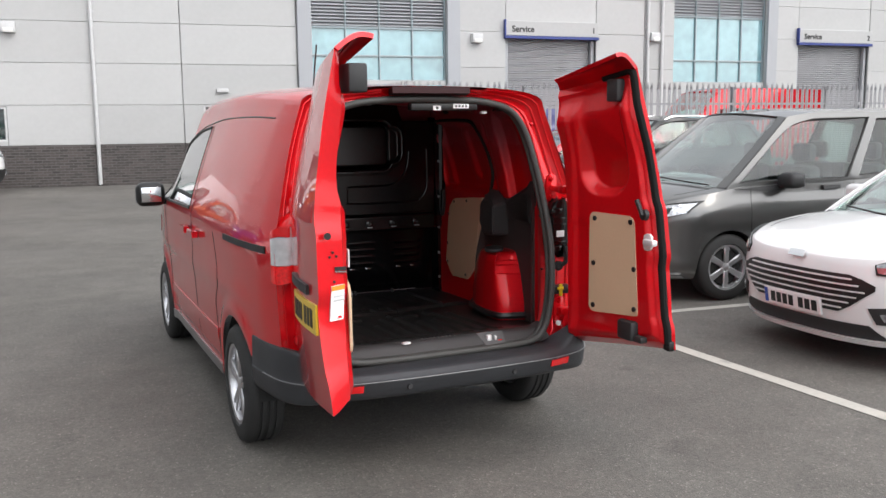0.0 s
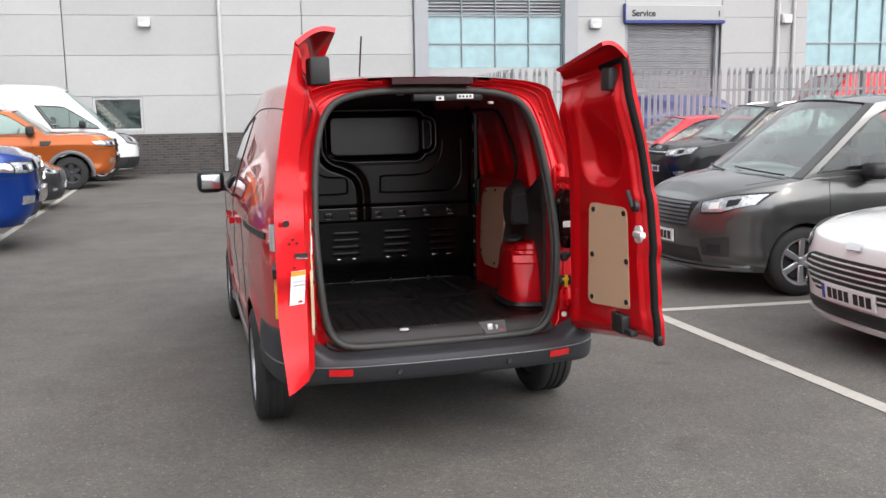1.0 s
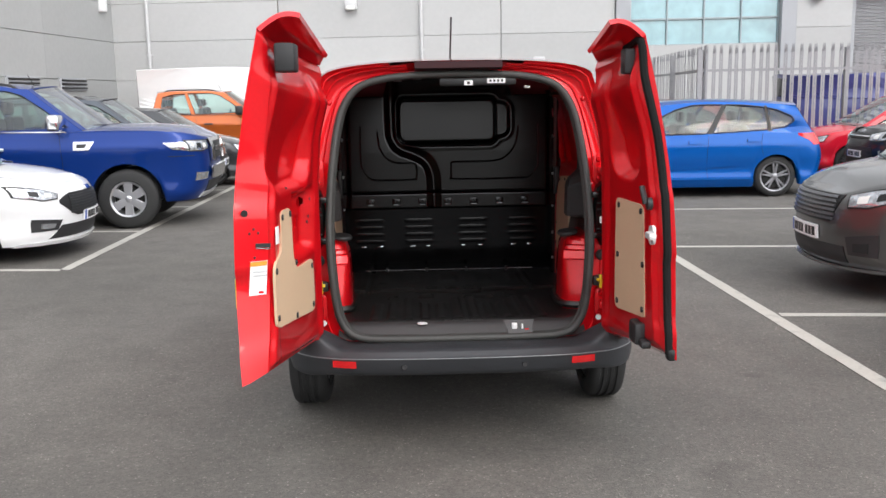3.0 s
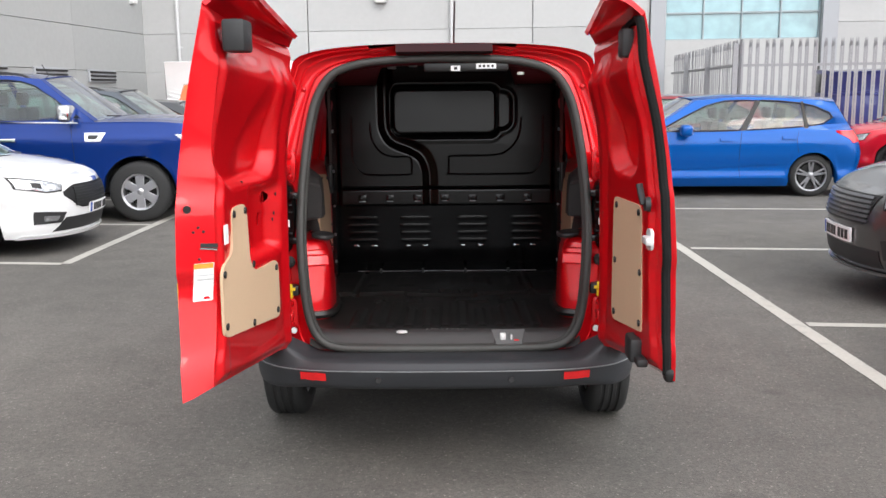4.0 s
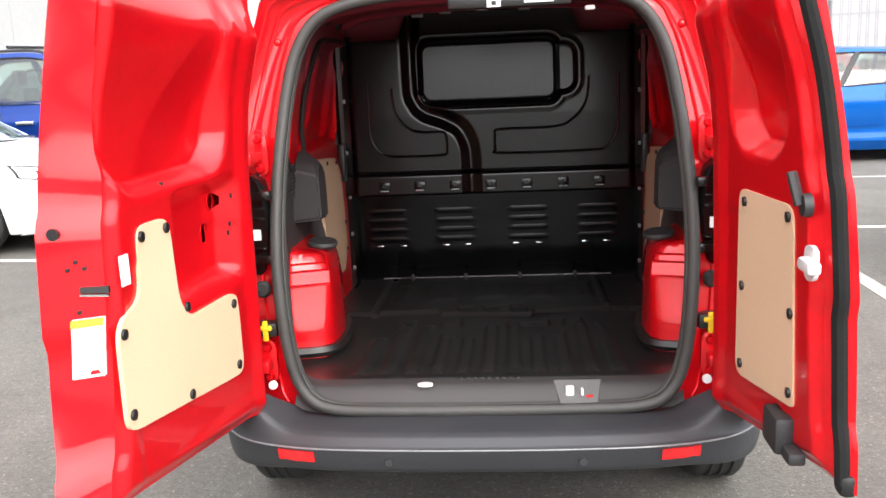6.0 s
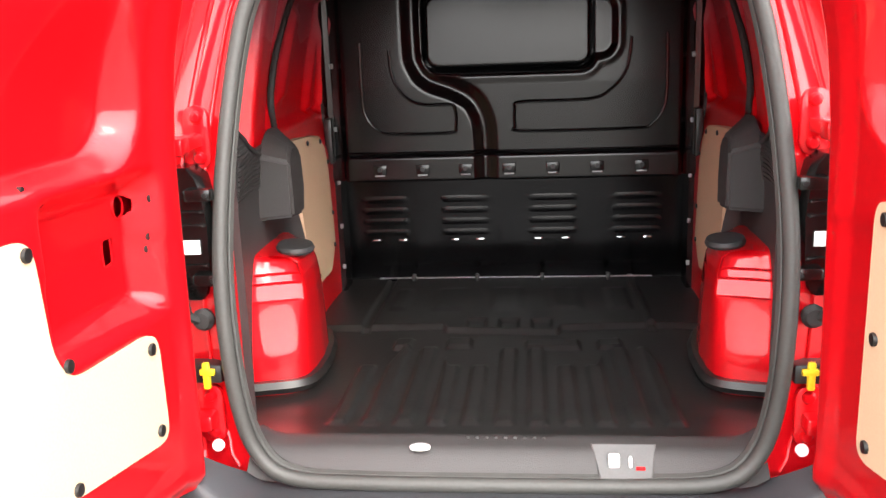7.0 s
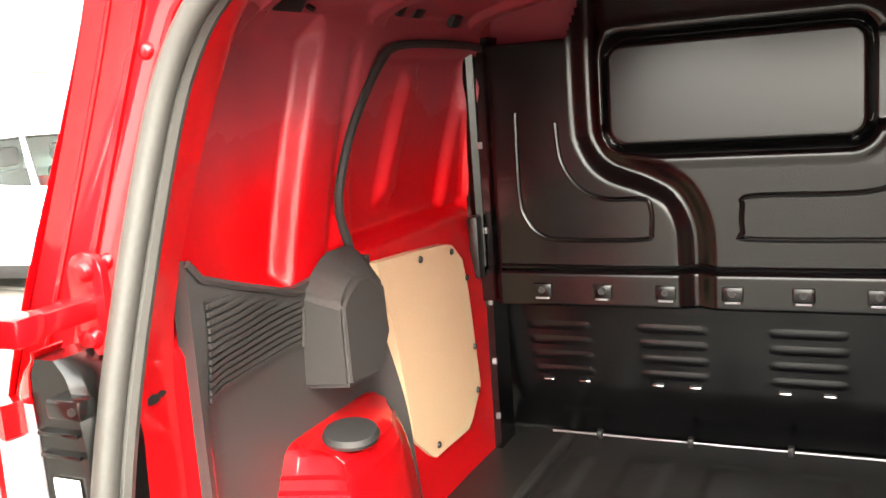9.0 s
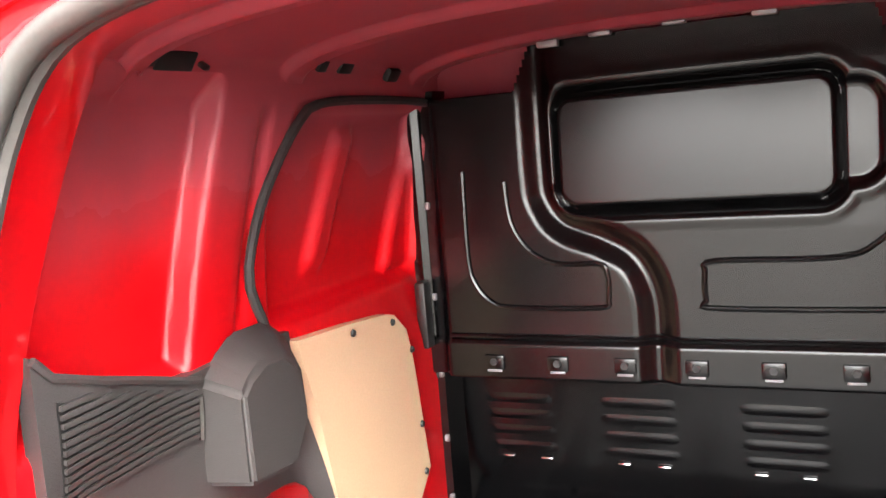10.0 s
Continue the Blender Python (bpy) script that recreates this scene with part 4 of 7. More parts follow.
    for s in (1, -1):
        rise = crown * (1 - (1 - 0.14) ** 2)
        pts = [(x * 0.9972, s * 0.86 * plan_y(x, top(x)), top(x) + rise - 0.001) for x in [cab1 + 0.05 + (bx1 - cab1 - 0.05) * k / 14 for k in range(15)]]
        part("bonnet_gap", tube(pts, 0.0035, 4), INK, t)
    if P.get("badge"):
        part("badge", strip([(0.07, P["badge"] + 0.02), (-0.07, P["badge"] + 0.02)], [(0.07, P["badge"] - 0.02), (-0.07, P["badge"] - 0.02)], front_surf, 6, 2, 0.024, 0.02), P.get("badge_mat", CHROME), t, "plain oval badge")
    plate(t, front_surf, 0, P["plate"], WHITE_PL)
    if P.get("aerial"):
        ax = P["aerial"]
        part("aerial", tube([(ax, 0, roof(ax) + 0.04), (ax - 0.09, 0, roof(ax) + 0.2)], 0.005, 5), INK, t, "short roof aerial")
    return t


def facing(x, y, deg):
    """A vehicle whose front looks along deg (0: towards +x)."""
    return pose(x, y, 0, 0, 0, deg)


GREY_P = paint("dark_grey_paint", (0.115, 0.114, 0.112), metal=0.72, rough=0.30, coat_ior=1.6)
WHITE_P = paint("white_paint", (0.78, 0.78, 0.78))
BLUE_P = paint("deep_blue_paint", (0.003, 0.030, 0.19), metal=0.35, rough=0.35, coat_ior=1.33)
BRIGHT_BLUE = paint("bright_blue_paint", (0.0, 0.085, 0.37), metal=0.25, rough=0.35, coat_ior=1.33)
ORANGE_P = paint("orange_paint", (0.44, 0.105, 0.022), metal=0.4, rough=0.3)
BLACK_P = paint("black_paint", (0.010, 0.011, 0.013))
SLATE_P = paint("slate_paint", (0.05, 0.06, 0.075), metal=0.5, rough=0.3)
MAROON_P = paint("maroon_paint", (0.22, 0.012, 0.02))
VIOLET_P = paint("violet_blue_paint", (0.05, 0.055, 0.18))

SATIN = mat("satin_chrome", (0.35, 0.35, 0.36), rough=0.3, metal=0.8, vary=0.1)

# small five-door hatch (about 4.2 m)
HATCH = dict(dark_pillars=((0.448, 0.478), (0.752, 0.772)), mirror_mat=INK, nose_len=0.74, nose_n=2.25,
    front=[(0.15, 2.00), (0.3, 2.07), (0.5, 2.10), (0.68, 2.07), (0.85, 1.95), (1.0, 1.7)], rear=[(0.15, 1.98), (0.5, 2.08), (0.85, 2.05), (1.1, 1.95)],
    half=[(0.15, 0.81), (0.28, 0.865), (0.42, 0.852), (0.62, 0.885), (0.78, 0.89), (0.9, 0.87), (1.0, 0.85)],
    top=[(-2.1, 0.98), (-1.2, 0.97), (0.2, 0.93), (1.0, 0.93), (1.5, 0.87), (1.85, 0.79), (2.1, 0.725)], crown=0.07, square=4.2,
    clear=0.19, arch=0.345, wheel=0.315, tyre=0.2, rim=0.205, axles=(1.25, -1.30), cab=(-2.0, 0.95), spokes=5, twin=True,
    roof=[(-1.9, 1.36), (-1.2, 1.43), (-0.3, 1.46), (0.25, 1.42)], pillars=(1.02, 0.22, -1.75, -1.95), roof_half=0.58,
    side_windows=[([(0.05, 0.14), (0.08, 0.50), (0.13, 0.80), (0.22, 0.91), (0.45, 0.92)], [(0.05, 0.10), (0.16, 0.09), (0.25, 0.085), (0.35, 0.08), (0.45, 0.08)]), ([(0.475, 0.92), (0.62, 0.91), (0.755, 0.86)], [(0.475, 0.08), (0.62, 0.1), (0.755, 0.13)]), ([(0.77, 0.85), (0.84, 0.78), (0.91, 0.58)], [(0.77, 0.14), (0.84, 0.20), (0.91, 0.42)])],
    side_glass=[GLASS, GLASS, GLASS], mirror=(0.52, 1.0), handles=[(-0.1, 0.86), (-1.0, 0.88)], gaps=[0.72, -0.32, -1.15],
    fittings=[("headlight", "F", [(0.58, 0.71), (0.72, 0.765), (0.85, 0.80)], [(0.60, 0.66), (0.72, 0.655), (0.85, 0.70)], CLEAR_LENS, 0.008, True),
              ("grille", "F", [(-0.58, 0.635), (-0.46, 0.70), (0.46, 0.70), (0.58, 0.635)], [(-0.58, 0.60), (-0.40, 0.455), (0.40, 0.455), (0.58, 0.60)], INK, 0.004, False),
              ("lower_intake", "F", [(-0.56, 0.375), (0.56, 0.375)], [(-0.66, 0.24), (0.66, 0.24)], BLACK_PLASTIC, 0.004, False),
              ("splitter", "F", [(-0.8, 0.215), (0.8, 0.215)], [(-0.8, 0.18), (0.8, 0.18)], WHITE_P, 0.03, False),
              ("fog_lamp", "F", [(0.56, 0.43), (0.78, 0.46)], [(0.60, 0.33), (0.78, 0.33)], BLACK_PLASTIC, 0.006, True),
              ("fog_lens", "F", [(0.62, 0.40), (0.73, 0.41)], [(0.64, 0.355), (0.73, 0.355)], CLEAR_LENS, 0.014, True),
              ("tail_light", "R", [(0.6, 0.98), (0.86, 0.98)], [(0.62, 0.8), (0.86, 0.76)], RED_LENS, 0.01, True),
              ("tail_light", "L", [(-2.02, 0.98), (-1.8, 0.96)], [(-2.02, 0.78), (-1.86, 0.82)], RED_LENS, 0.008, True)],
    slats=(-0.5, 0.5, 0.47, 0.69, 6, SATIN), badge=0.725, plate=0.44)

WB_GRILLE = ("grille", "F", [(-0.60, 0.575), (-0.47, 0.632), (0.47, 0.632), (0.60, 0.575)], [(-0.60, 0.545), (-0.40, 0.385), (0.40, 0.385), (0.60, 0.545)], INK, 0.004, False)
WB_INTAKE = ("lower_intake", "F", [(-0.56, 0.315), (0.56, 0.315)], [(-0.66, 0.22), (0.66, 0.22)], BLACK_PLASTIC, 0.004, False)
WB = dict(HATCH, nose_len=0.64, nose_n=2.6, mirror_mat=WHITE_P, fittings=[HATCH["fittings"][0], WB_GRILLE, WB_INTAKE] + HATCH["fittings"][3:], slats=(-0.55, 0.55, 0.395, 0.625, 6, BRIGHT), slat_half=0.0045, slat_taper=0.26, plate=0.395, top=[(-2.1, 0.98), (-1.2, 0.96), (0.2, 0.90), (1.0, 0.885), (1.5, 0.83), (1.85, 0.765), (2.1, 0.715)])
car("hatchback_car", "white five-door hatchback with black grille beside the bay line", "car", facing(5.04, 0.72, 180 - 4), WHITE_P, WB)
WA = dict(HATCH, mirror_mat=WHITE_P, axles=(1.05, -1.42), slats=(-0.46, 0.46, 0.48, 0.68, 7, BLACK_PLASTIC), spokes=5)
car("hatchback_car", "white five-door hatchback with black honeycomb grille and fog lamps", "car", facing(-5.90, 5.92, 5), WHITE_P, WA)

FOCUS = dict(HATCH, nose_len=0.62, nose_n=2.6, front=[(0.15, 2.1), (0.3, 2.16), (0.5, 2.19), (0.68, 2.16), (0.85, 2.03), (1.0, 1.8)], rear=[(0.15, 2.05), (0.35, 2.15), (0.6, 2.19), (0.8, 2.15), (1.1, 2.0)],
             axles=(1.32, -1.36), rim=0.225, rim_mat=mat("grey_machined_alloy", (0.32, 0.32, 0.34), rough=0.3, metal=0.8), half=[(0.15, 0.82), (0.28, 0.895), (0.42, 0.868), (0.62, 0.905), (0.78, 0.91), (0.9, 0.885), (1.0, 0.86)],
             top=[(-2.2, 1.0), (-1.2, 0.98), (0.2, 0.94), (1.0, 0.93), (1.5, 0.88), (1.9, 0.78), (2.2, 0.68)], pillars=(1.15, 0.3, -1.72, -2.02), roof=[(-2.0, 1.37), (-1.2, 1.44), (-0.3, 1.47), (0.3, 1.43)], sill_mat=BRIGHT_BLUE, mirror_mat=BRIGHT_BLUE,
             fittings=HATCH["fittings"][:3] + HATCH["fittings"][4:6] + [("tail_light", "R", [(0.5, 0.98), (0.88, 0.98)], [(0.52, 0.84), (0.88, 0.8)], RED_LENS, 0.01, True), ("tail_light", "L", [(-2.12, 0.99), (-1.85, 0.95)], [(-2.15, 0.80), (-1.98, 0.83)], RED_LENS, 0.008, True), ("spoiler", "R", [(-0.5, 0.995), (0.5, 0.995)], [(-0.5, 0.97), (0.5, 0.97)], BLACK_PLASTIC, 0.01, False)])
BLUE_F = dict(FOCUS, fittings=FOCUS["fittings"] + [("flank_line", "L", [(-0.85, 0.50), (0.1, 0.535), (0.9, 0.55)], [(-0.85, 0.492), (0.1, 0.44), (0.9, 0.42)], BRIGHT_BLUE, 0.016, True), ("sill_line", "L", [(-0.95, 0.30), (0.95, 0.30)], [(-0.95, 0.285), (0.95, 0.285)], BRIGHT_BLUE, 0.035, True)])
car("hatchback_car", "bright blue five-door hatchback with grey twin-spoke alloys", "car", facing(4.05, 10.75, 180 - 3), BRIGHT_BLUE, BLUE_F)
car("hatchback_car", "red hatchback parked nose-out beside a dark suv", "car", facing(9.15, 13.0, 180 - 5), paint("bright_red_paint", (0.6, 0.01, 0.03)), dict(FOCUS, mirror_mat=INK, rim_mat=DARK_ALLOY, sill_mat=BLACK_PLASTIC))
car("hatchback_car", "dark maroon hatchback parked behind a blue hatchback", "car", facing(3.6, 13.0, 180 - 5), MAROON_P, dict(FOCUS, mirror_mat=INK, sill_mat=BLACK_PLASTIC))

# tall people carrier / small van shape
MPV = dict(dark_pillars=((0.442, 0.482), (0.722, 0.758)), nose_len=0.72, nose_n=2.3,
    front=[(0.2, 2.0), (0.35, 2.07), (0.55, 2.09), (0.75, 2.06), (0.95, 1.92), (1.1, 1.7)], rear=[(0.2, 2.0), (0.5, 2.07), (0.9, 2.06), (1.2, 2.02)],
    half=[(0.2, 0.84), (0.34, 0.884), (0.46, 0.868), (0.62, 0.874), (0.76, 0.896), (0.82, 0.898), (0.88, 0.884), (0.96, 0.860), (1.15, 0.82)],
    top=[(-2.1, 1.09), (-1.0, 1.08), (0.3, 1.035), (0.9, 1.035), (1.3, 0.99), (1.75, 0.91), (2.0, 0.81), (2.1, 0.76)], crown=0.09, square=4.6,
    clear=0.22, arch=0.34, wheel=0.305, tyre=0.19, rim=0.2, axles=(1.16, -1.30), cab=(-2.1, 1.0), spokes=6,
    roof=[(-2.0, 1.66), (-1.2, 1.695), (0.0, 1.69), (0.4, 1.645)], pillars=(1.20, 0.38, -1.93, -2.0), roof_half=0.64, screen_bow=0.26,
    side_windows=[([(0.03, 0.10), (0.035, 0.60), (0.05, 0.84), (0.12, 0.91), (0.44, 0.92)], [(0.03, 0.06), (0.12, 0.06), (0.2, 0.06), (0.33, 0.06), (0.44, 0.05)]), ([(0.48, 0.9), (0.6, 0.9), (0.72, 0.88)], [(0.48, 0.06), (0.6, 0.06), (0.72, 0.06)]), ([(0.76, 0.88), (0.94, 0.84)], [(0.76, 0.06), (0.94, 0.08)])],
    side_glass=[GLASS, GLASS, GLASS], mirror_box=(0.17, 0.21, 0.14), mirror=(0.57, 1.08), handles=[(0.02, 1.0), (-0.55, 1.0)], gaps=[0.92, -0.28, -1.2], mirror_mat=BLACK_PLASTIC, handle_mat=BLACK_PLASTIC,
    fittings=[("headlight", "F", [(0.52, 0.82), (0.68, 0.875), (0.84, 0.905)], [(0.54, 0.735), (0.68, 0.745), (0.84, 0.82)], CLEAR_LENS, 0.008, True),
              ("grille", "F", [(-0.47, 0.82), (0.47, 0.82)], [(-0.38, 0.60), (0.38, 0.60)], INK, 0.004, False),
              ("lower_intake", "F", [(-0.52, 0.42), (0.52, 0.42)], [(-0.54, 0.29), (0.54, 0.29)], BLACK_PLASTIC, 0.004, False),
              ("splitter", "F", [(-0.8, 0.255), (0.8, 0.255)], [(-0.8, 0.235), (0.8, 0.235)], SATIN, 0.035, False),
              ("fog_lamp", "F", [(0.54, 0.50), (0.74, 0.54)], [(0.56, 0.36), (0.74, 0.36)], BLACK_PLASTIC, 0.006, True),
              ("fog_lens", "F", [(0.6, 0.455), (0.69, 0.465)], [(0.6, 0.39), (0.69, 0.39)], UNDER, 0.016, True),
              ("mirror_base", "L", [(0.55, 1.045), (1.10, 1.01)], [(0.55, 0.985), (0.80, 0.985)], BLACK_PLASTIC, 0.008, True)],
    slats=(-0.42, 0.42, 0.61, 0.82, 6, mat("dark_chrome", (0.2, 0.2, 0.21), rough=0.3, metal=0.9)), badge=0.0, plate=0.5, aerial=0.35)
car("people_carrier", "dark grey small people carrier with silver wheel trims", "car", facing(5.14, 3.33, 180 - 4), GREY_P, MPV)

# double-cab pick-up
PICKUP = dict(dark_pillars=((0.562, 0.60),), mirror_box=(0.17, 0.27, 0.21),
    nose_len=0.50, nose_n=2.9, fat=1.7, front=[(0.3, 2.45), (0.5, 2.60), (0.7, 2.65), (1.0, 2.64), (1.17, 2.60), (1.26, 2.5), (1.34, 2.3)], rear=[(0.3, 2.4), (0.6, 2.6), (1.2, 2.6)],
    half=[(0.3, 0.86), (0.46, 0.925), (0.6, 0.908), (0.8, 0.915), (0.98, 0.935), (1.06, 0.94), (1.10, 0.925), (1.25, 0.89)],
    top=[(-2.6, 1.28), (-1.0, 1.24), (0.4, 1.25), (1.3, 1.27), (1.8, 1.265), (2.3, 1.225), (2.5, 1.18), (2.65, 1.12)], crown=0.07, square=5.5,
    clear=0.34, arch=0.46, wheel=0.385, tyre=0.265, rim=0.225, axles=(1.60, -1.60), cab=(-1.3, 0.95), spokes=6,
    roof=[(-1.3, 1.79), (-0.7, 1.845), (0.0, 1.845), (0.3, 1.805)], pillars=(1.10, 0.40, -1.15, -1.3), roof_half=0.66,
    side_windows=[([(0.045, 0.15), (0.06, 0.55), (0.10, 0.86), (0.2, 0.92), (0.56, 0.92)], [(0.045, 0.09), (0.2, 0.085), (0.32, 0.08), (0.44, 0.08), (0.56, 0.08)]), ([(0.6, 0.9), (0.8, 0.88), (0.92, 0.8)], [(0.6, 0.08), (0.8, 0.09), (0.92, 0.14)])],
    side_glass=[GLASS, GLASS], mirror=(0.80, 1.38), handles=[(0.05, 1.06), (-0.85, 1.08)], gaps=[0.80, -0.25, -1.2], mirror_mat=CHROME, handle_mat=CHROME,
    fittings=[("headlight", "F", [(0.58, 1.110), (0.74, 1.115), (0.88, 1.120)], [(0.60, 1.010), (0.74, 0.990), (0.88, 0.995)], CLEAR_LENS, 0.012, True),
              ("grille", "F", [(-0.52, 1.120), (0.52, 1.120)], [(-0.44, 0.860), (0.44, 0.860)], INK, 0.006, False),
              ("grille_surround", "F", [(-0.55, 1.145), (0.55, 1.145)], [(-0.55, 1.100), (0.55, 1.100)], CHROME, 0.04, False),
              ("grille_surround", "F", [(0.47, 1.130), (0.56, 1.130)], [(0.40, 0.840), (0.50, 0.840)], CHROME, 0.038, True),
              ("chrome_bar", "F", [(-0.4, 1.030), (0.4, 1.030)], [(-0.4, 0.970), (0.4, 0.970)], CHROME, 0.045, False),
              ("bumper_centre", "F", [(-0.56, 0.77), (0.56, 0.77)], [(-0.52, 0.61), (0.52, 0.61)], CHROME, 0.05, False),
              ("lower_intake", "F", [(-0.55, 0.58), (0.55, 0.58)], [(-0.55, 0.44), (0.55, 0.44)], BLACK_PLASTIC, 0.004, False),
              ("skid_plate", "F", [(-0.6, 0.43), (0.6, 0.43)], [(-0.6, 0.36), (0.6, 0.36)], PIPE_GREY, 0.02, False),
              ("headlight", "L", [(2.08, 1.105), (2.42, 1.110)], [(2.20, 1.015), (2.42, 0.990)], CLEAR_LENS, 0.012, True),
              ("bumper_line", "L", [(2.14, 0.932), (2.46, 0.932)], [(2.14, 0.922), (2.46, 0.922)], INK, 0.002, True),
              ("fog_lamp", "F", [(0.62, 0.70), (0.82, 0.71)], [(0.64, 0.61), (0.82, 0.60)], CLEAR_LENS, 0.01, True),
              ("side_vent", "L", [(0.98, 1.140), (1.24, 1.140)], [(0.98, 1.030), (1.17, 1.030)], CHROME, 0.012, True),
              ("side_vent_core", "L", [(1.02, 1.110), (1.15, 1.110)], [(1.02, 1.060), (1.12, 1.060)], INK, 0.016, True),
              ("chrome_strip", "L", [(-1.1, 1.305), (0.9, 1.270)], [(-1.1, 1.290), (0.9, 1.255)], CHROME, 0.006, True)],
    slats=(-0.44, 0.44, 0.88, 1.10, 3, BLACK_PLASTIC), badge=1.0, badge_mat=INK, plate=0.72, rails=BLACK_PLASTIC, rear_seats=True, aerial=0.3)
car("pickup_truck", "deep blue double-cab pickup with chrome trim", "pickup truck", facing(-5.60, 8.52, 5), BLUE_P, PICKUP)
DARKF = [(a, b, c, d, (BLACK_PLASTIC if e is CHROME else e), f, g) for a, b, c, d, e, f, g in PICKUP["fittings"]]
car("pickup_truck", "orange double-cab pickup with black wheels and grey arch flares", "pickup truck", facing(-5.35, 19.15, 5), ORANGE_P,
    dict(PICKUP, fittings=DARKF, rim_mat=DARK_ALLOY, mirror_mat=BLACK_PLASTIC, handle_mat=BLACK_PLASTIC, flare=mat("grey_flare", (0.16, 0.16, 0.17), rough=0.5), badge_mat=BLACK_PLASTIC))

# suv and two dark hatches
SUV = dict(MPV, nose_len=0.62, nose_n=2.7, front=[(0.2, 2.1), (0.4, 2.22), (0.6, 2.26), (0.85, 2.22), (1.0, 2.08), (1.15, 1.8)], rear=[(0.2, 2.1), (0.6, 2.25), (1.1, 2.2)], half=[(0.2, 0.86), (0.45, 0.91), (0.8, 0.92), (1.1, 0.89)],
           top=[(-2.2, 1.15), (-1.0, 1.12), (0.3, 1.07), (1.0, 1.06), (1.6, 1.0), (2.0, 0.92), (2.25, 0.82)], wheel=0.345, arch=0.375, axles=(1.33, -1.36), tyre=0.225, rim=0.22,
           pillars=(1.2, 0.35, -1.7, -2.05), roof=[(-1.9, 1.58), (-1.2, 1.66), (-0.2, 1.69), (0.35, 1.64)], roof_half=0.62, rails=CHROME, clear=0.26, aerial=0,
           fittings=[("headlight", "F", [(0.4, 0.92), (0.62, 0.97), (0.84, 0.98)], [(0.42, 0.83), (0.62, 0.82), (0.84, 0.88)], CLEAR_LENS, 0.008, True),
                     ("grille", "F", [(-0.4, 0.93), (0.4, 0.93)], [(-0.38, 0.85), (0.38, 0.85)], INK, 0.004, False), ("chrome_bar", "F", [(-0.4, 0.9), (0.4, 0.9)], [(-0.4, 0.88), (0.4, 0.88)], CHROME, 0.02, False),
                     ("lower_intake", "F", [(-0.5, 0.72), (0.5, 0.72)], [(-0.6, 0.4), (0.6, 0.4)], INK, 0.004, False), ("fog_lamp", "F", [(0.62, 0.56), (0.8, 0.58)], [(0.64, 0.5), (0.8, 0.5)], CLEAR_LENS, 0.008, True),
                     ("skid_plate", "F", [(-0.7, 0.34), (0.7, 0.34)], [(-0.7, 0.27), (0.7, 0.27)], BLACK_PLASTIC, 0.02, False)],
           slats=(-0.48, 0.48, 0.45, 0.7, 4, BLACK_PLASTIC), plate=0.6, badge=0.965)
car("suv", "black family suv with chrome roof rails", "car", facing(9.2, 10.35, 180 - 5), BLACK_P, SUV)
car("suv", "dark slate family suv parked beside a blue pickup", "car", facing(-5.7, 11.4, 5), SLATE_P, dict(SUV, rails=BLACK_PLASTIC))
car("hatchback_car", "dark grey hatchback parked in the row", "car", facing(-5.5, 14.0, 5), paint("graphite_paint", (0.04, 0.042, 0.046), metal=0.5), dict(FOCUS, mirror_mat=INK, sill_mat=BLACK_PLASTIC))

# large vans
VAN = dict(
    front=[(0.25, 2.55), (0.45, 2.7), (0.7, 2.74), (1.0, 2.68), (1.25, 2.45), (1.4, 2.2)], rear=[(0.25, 2.7), (1.4, 2.75)],
    half=[(0.25, 0.95), (0.5, 1.0), (0.8, 1.01), (1.2, 1.0), (1.4, 0.98)],
    top=[(-2.75, 1.42), (1.2, 1.38), (1.75, 1.34), (2.2, 1.24), (2.5, 1.1), (2.75, 0.98)], crown=0.08, square=6.0,
    clear=0.3, arch=0.4, wheel=0.345, tyre=0.21, rim=0.2, axles=(1.75, -1.6), cab=(-2.75, 1.7), spokes=5,
    roof=[(-2.7, 2.45), (-0.5, 2.5), (0.6, 2.46), (1.0, 2.3)], pillars=(1.95, 0.95, -2.68, -2.72), roof_half=0.82,
    side_windows=[([(0.03, 0.10), (0.07, 0.30), (0.12, 0.52), (0.28, 0.54)], [(0.03, 0.03), (0.10, 0.02), (0.19, 0.015), (0.28, 0.01)])], side_glass=[GLASS],
    mirror=(1.35, 1.5), handles=[(0.35, 1.15)], gaps=[1.35, 0.28, -1.0], mirror_mat=BLACK_PLASTIC, handle_mat=BLACK_PLASTIC, rear_seats=False,
    fittings=[("headlight", "F", [(0.5, 1.12), (0.72, 1.2), (0.92, 1.22)], [(0.5, 0.96), (0.72, 0.96), (0.92, 1.0)], CLEAR_LENS, 0.01, True),
              ("grille", "F", [(-0.48, 1.1), (0.48, 1.1)], [(-0.42, 0.78), (0.42, 0.78)], INK, 0.006, False),
              ("bumper", "F", [(-0.95, 0.62), (0.95, 0.62)], [(-0.95, 0.32), (0.95, 0.32)], BLACK_PLASTIC, 0.02, False),
              ("bumper", "L", [(1.9, 0.62), (2.5, 0.62)], [(2.12, 0.32), (2.5, 0.32)], BLACK_PLASTIC, 0.015, True),
              ("rubbing_strip", "L", [(-1.2, 0.62), (1.3, 0.62)], [(-1.2, 0.5), (1.3, 0.5)], BLACK_PLASTIC, 0.012, True)],
    slats=(-0.42, 0.42, 0.8, 1.08, 4, PIPE_GREY), badge=0.94, plate=0.5)
car("panel_van", "white high-roof panel van with black bumper", "van", facing(-5.05, 21.85, 5), WHITE_P, VAN)
MIDV = dict(VAN, roof=[(-2.4, 1.95), (-0.5, 1.98), (0.6, 1.95), (1.0, 1.88)])
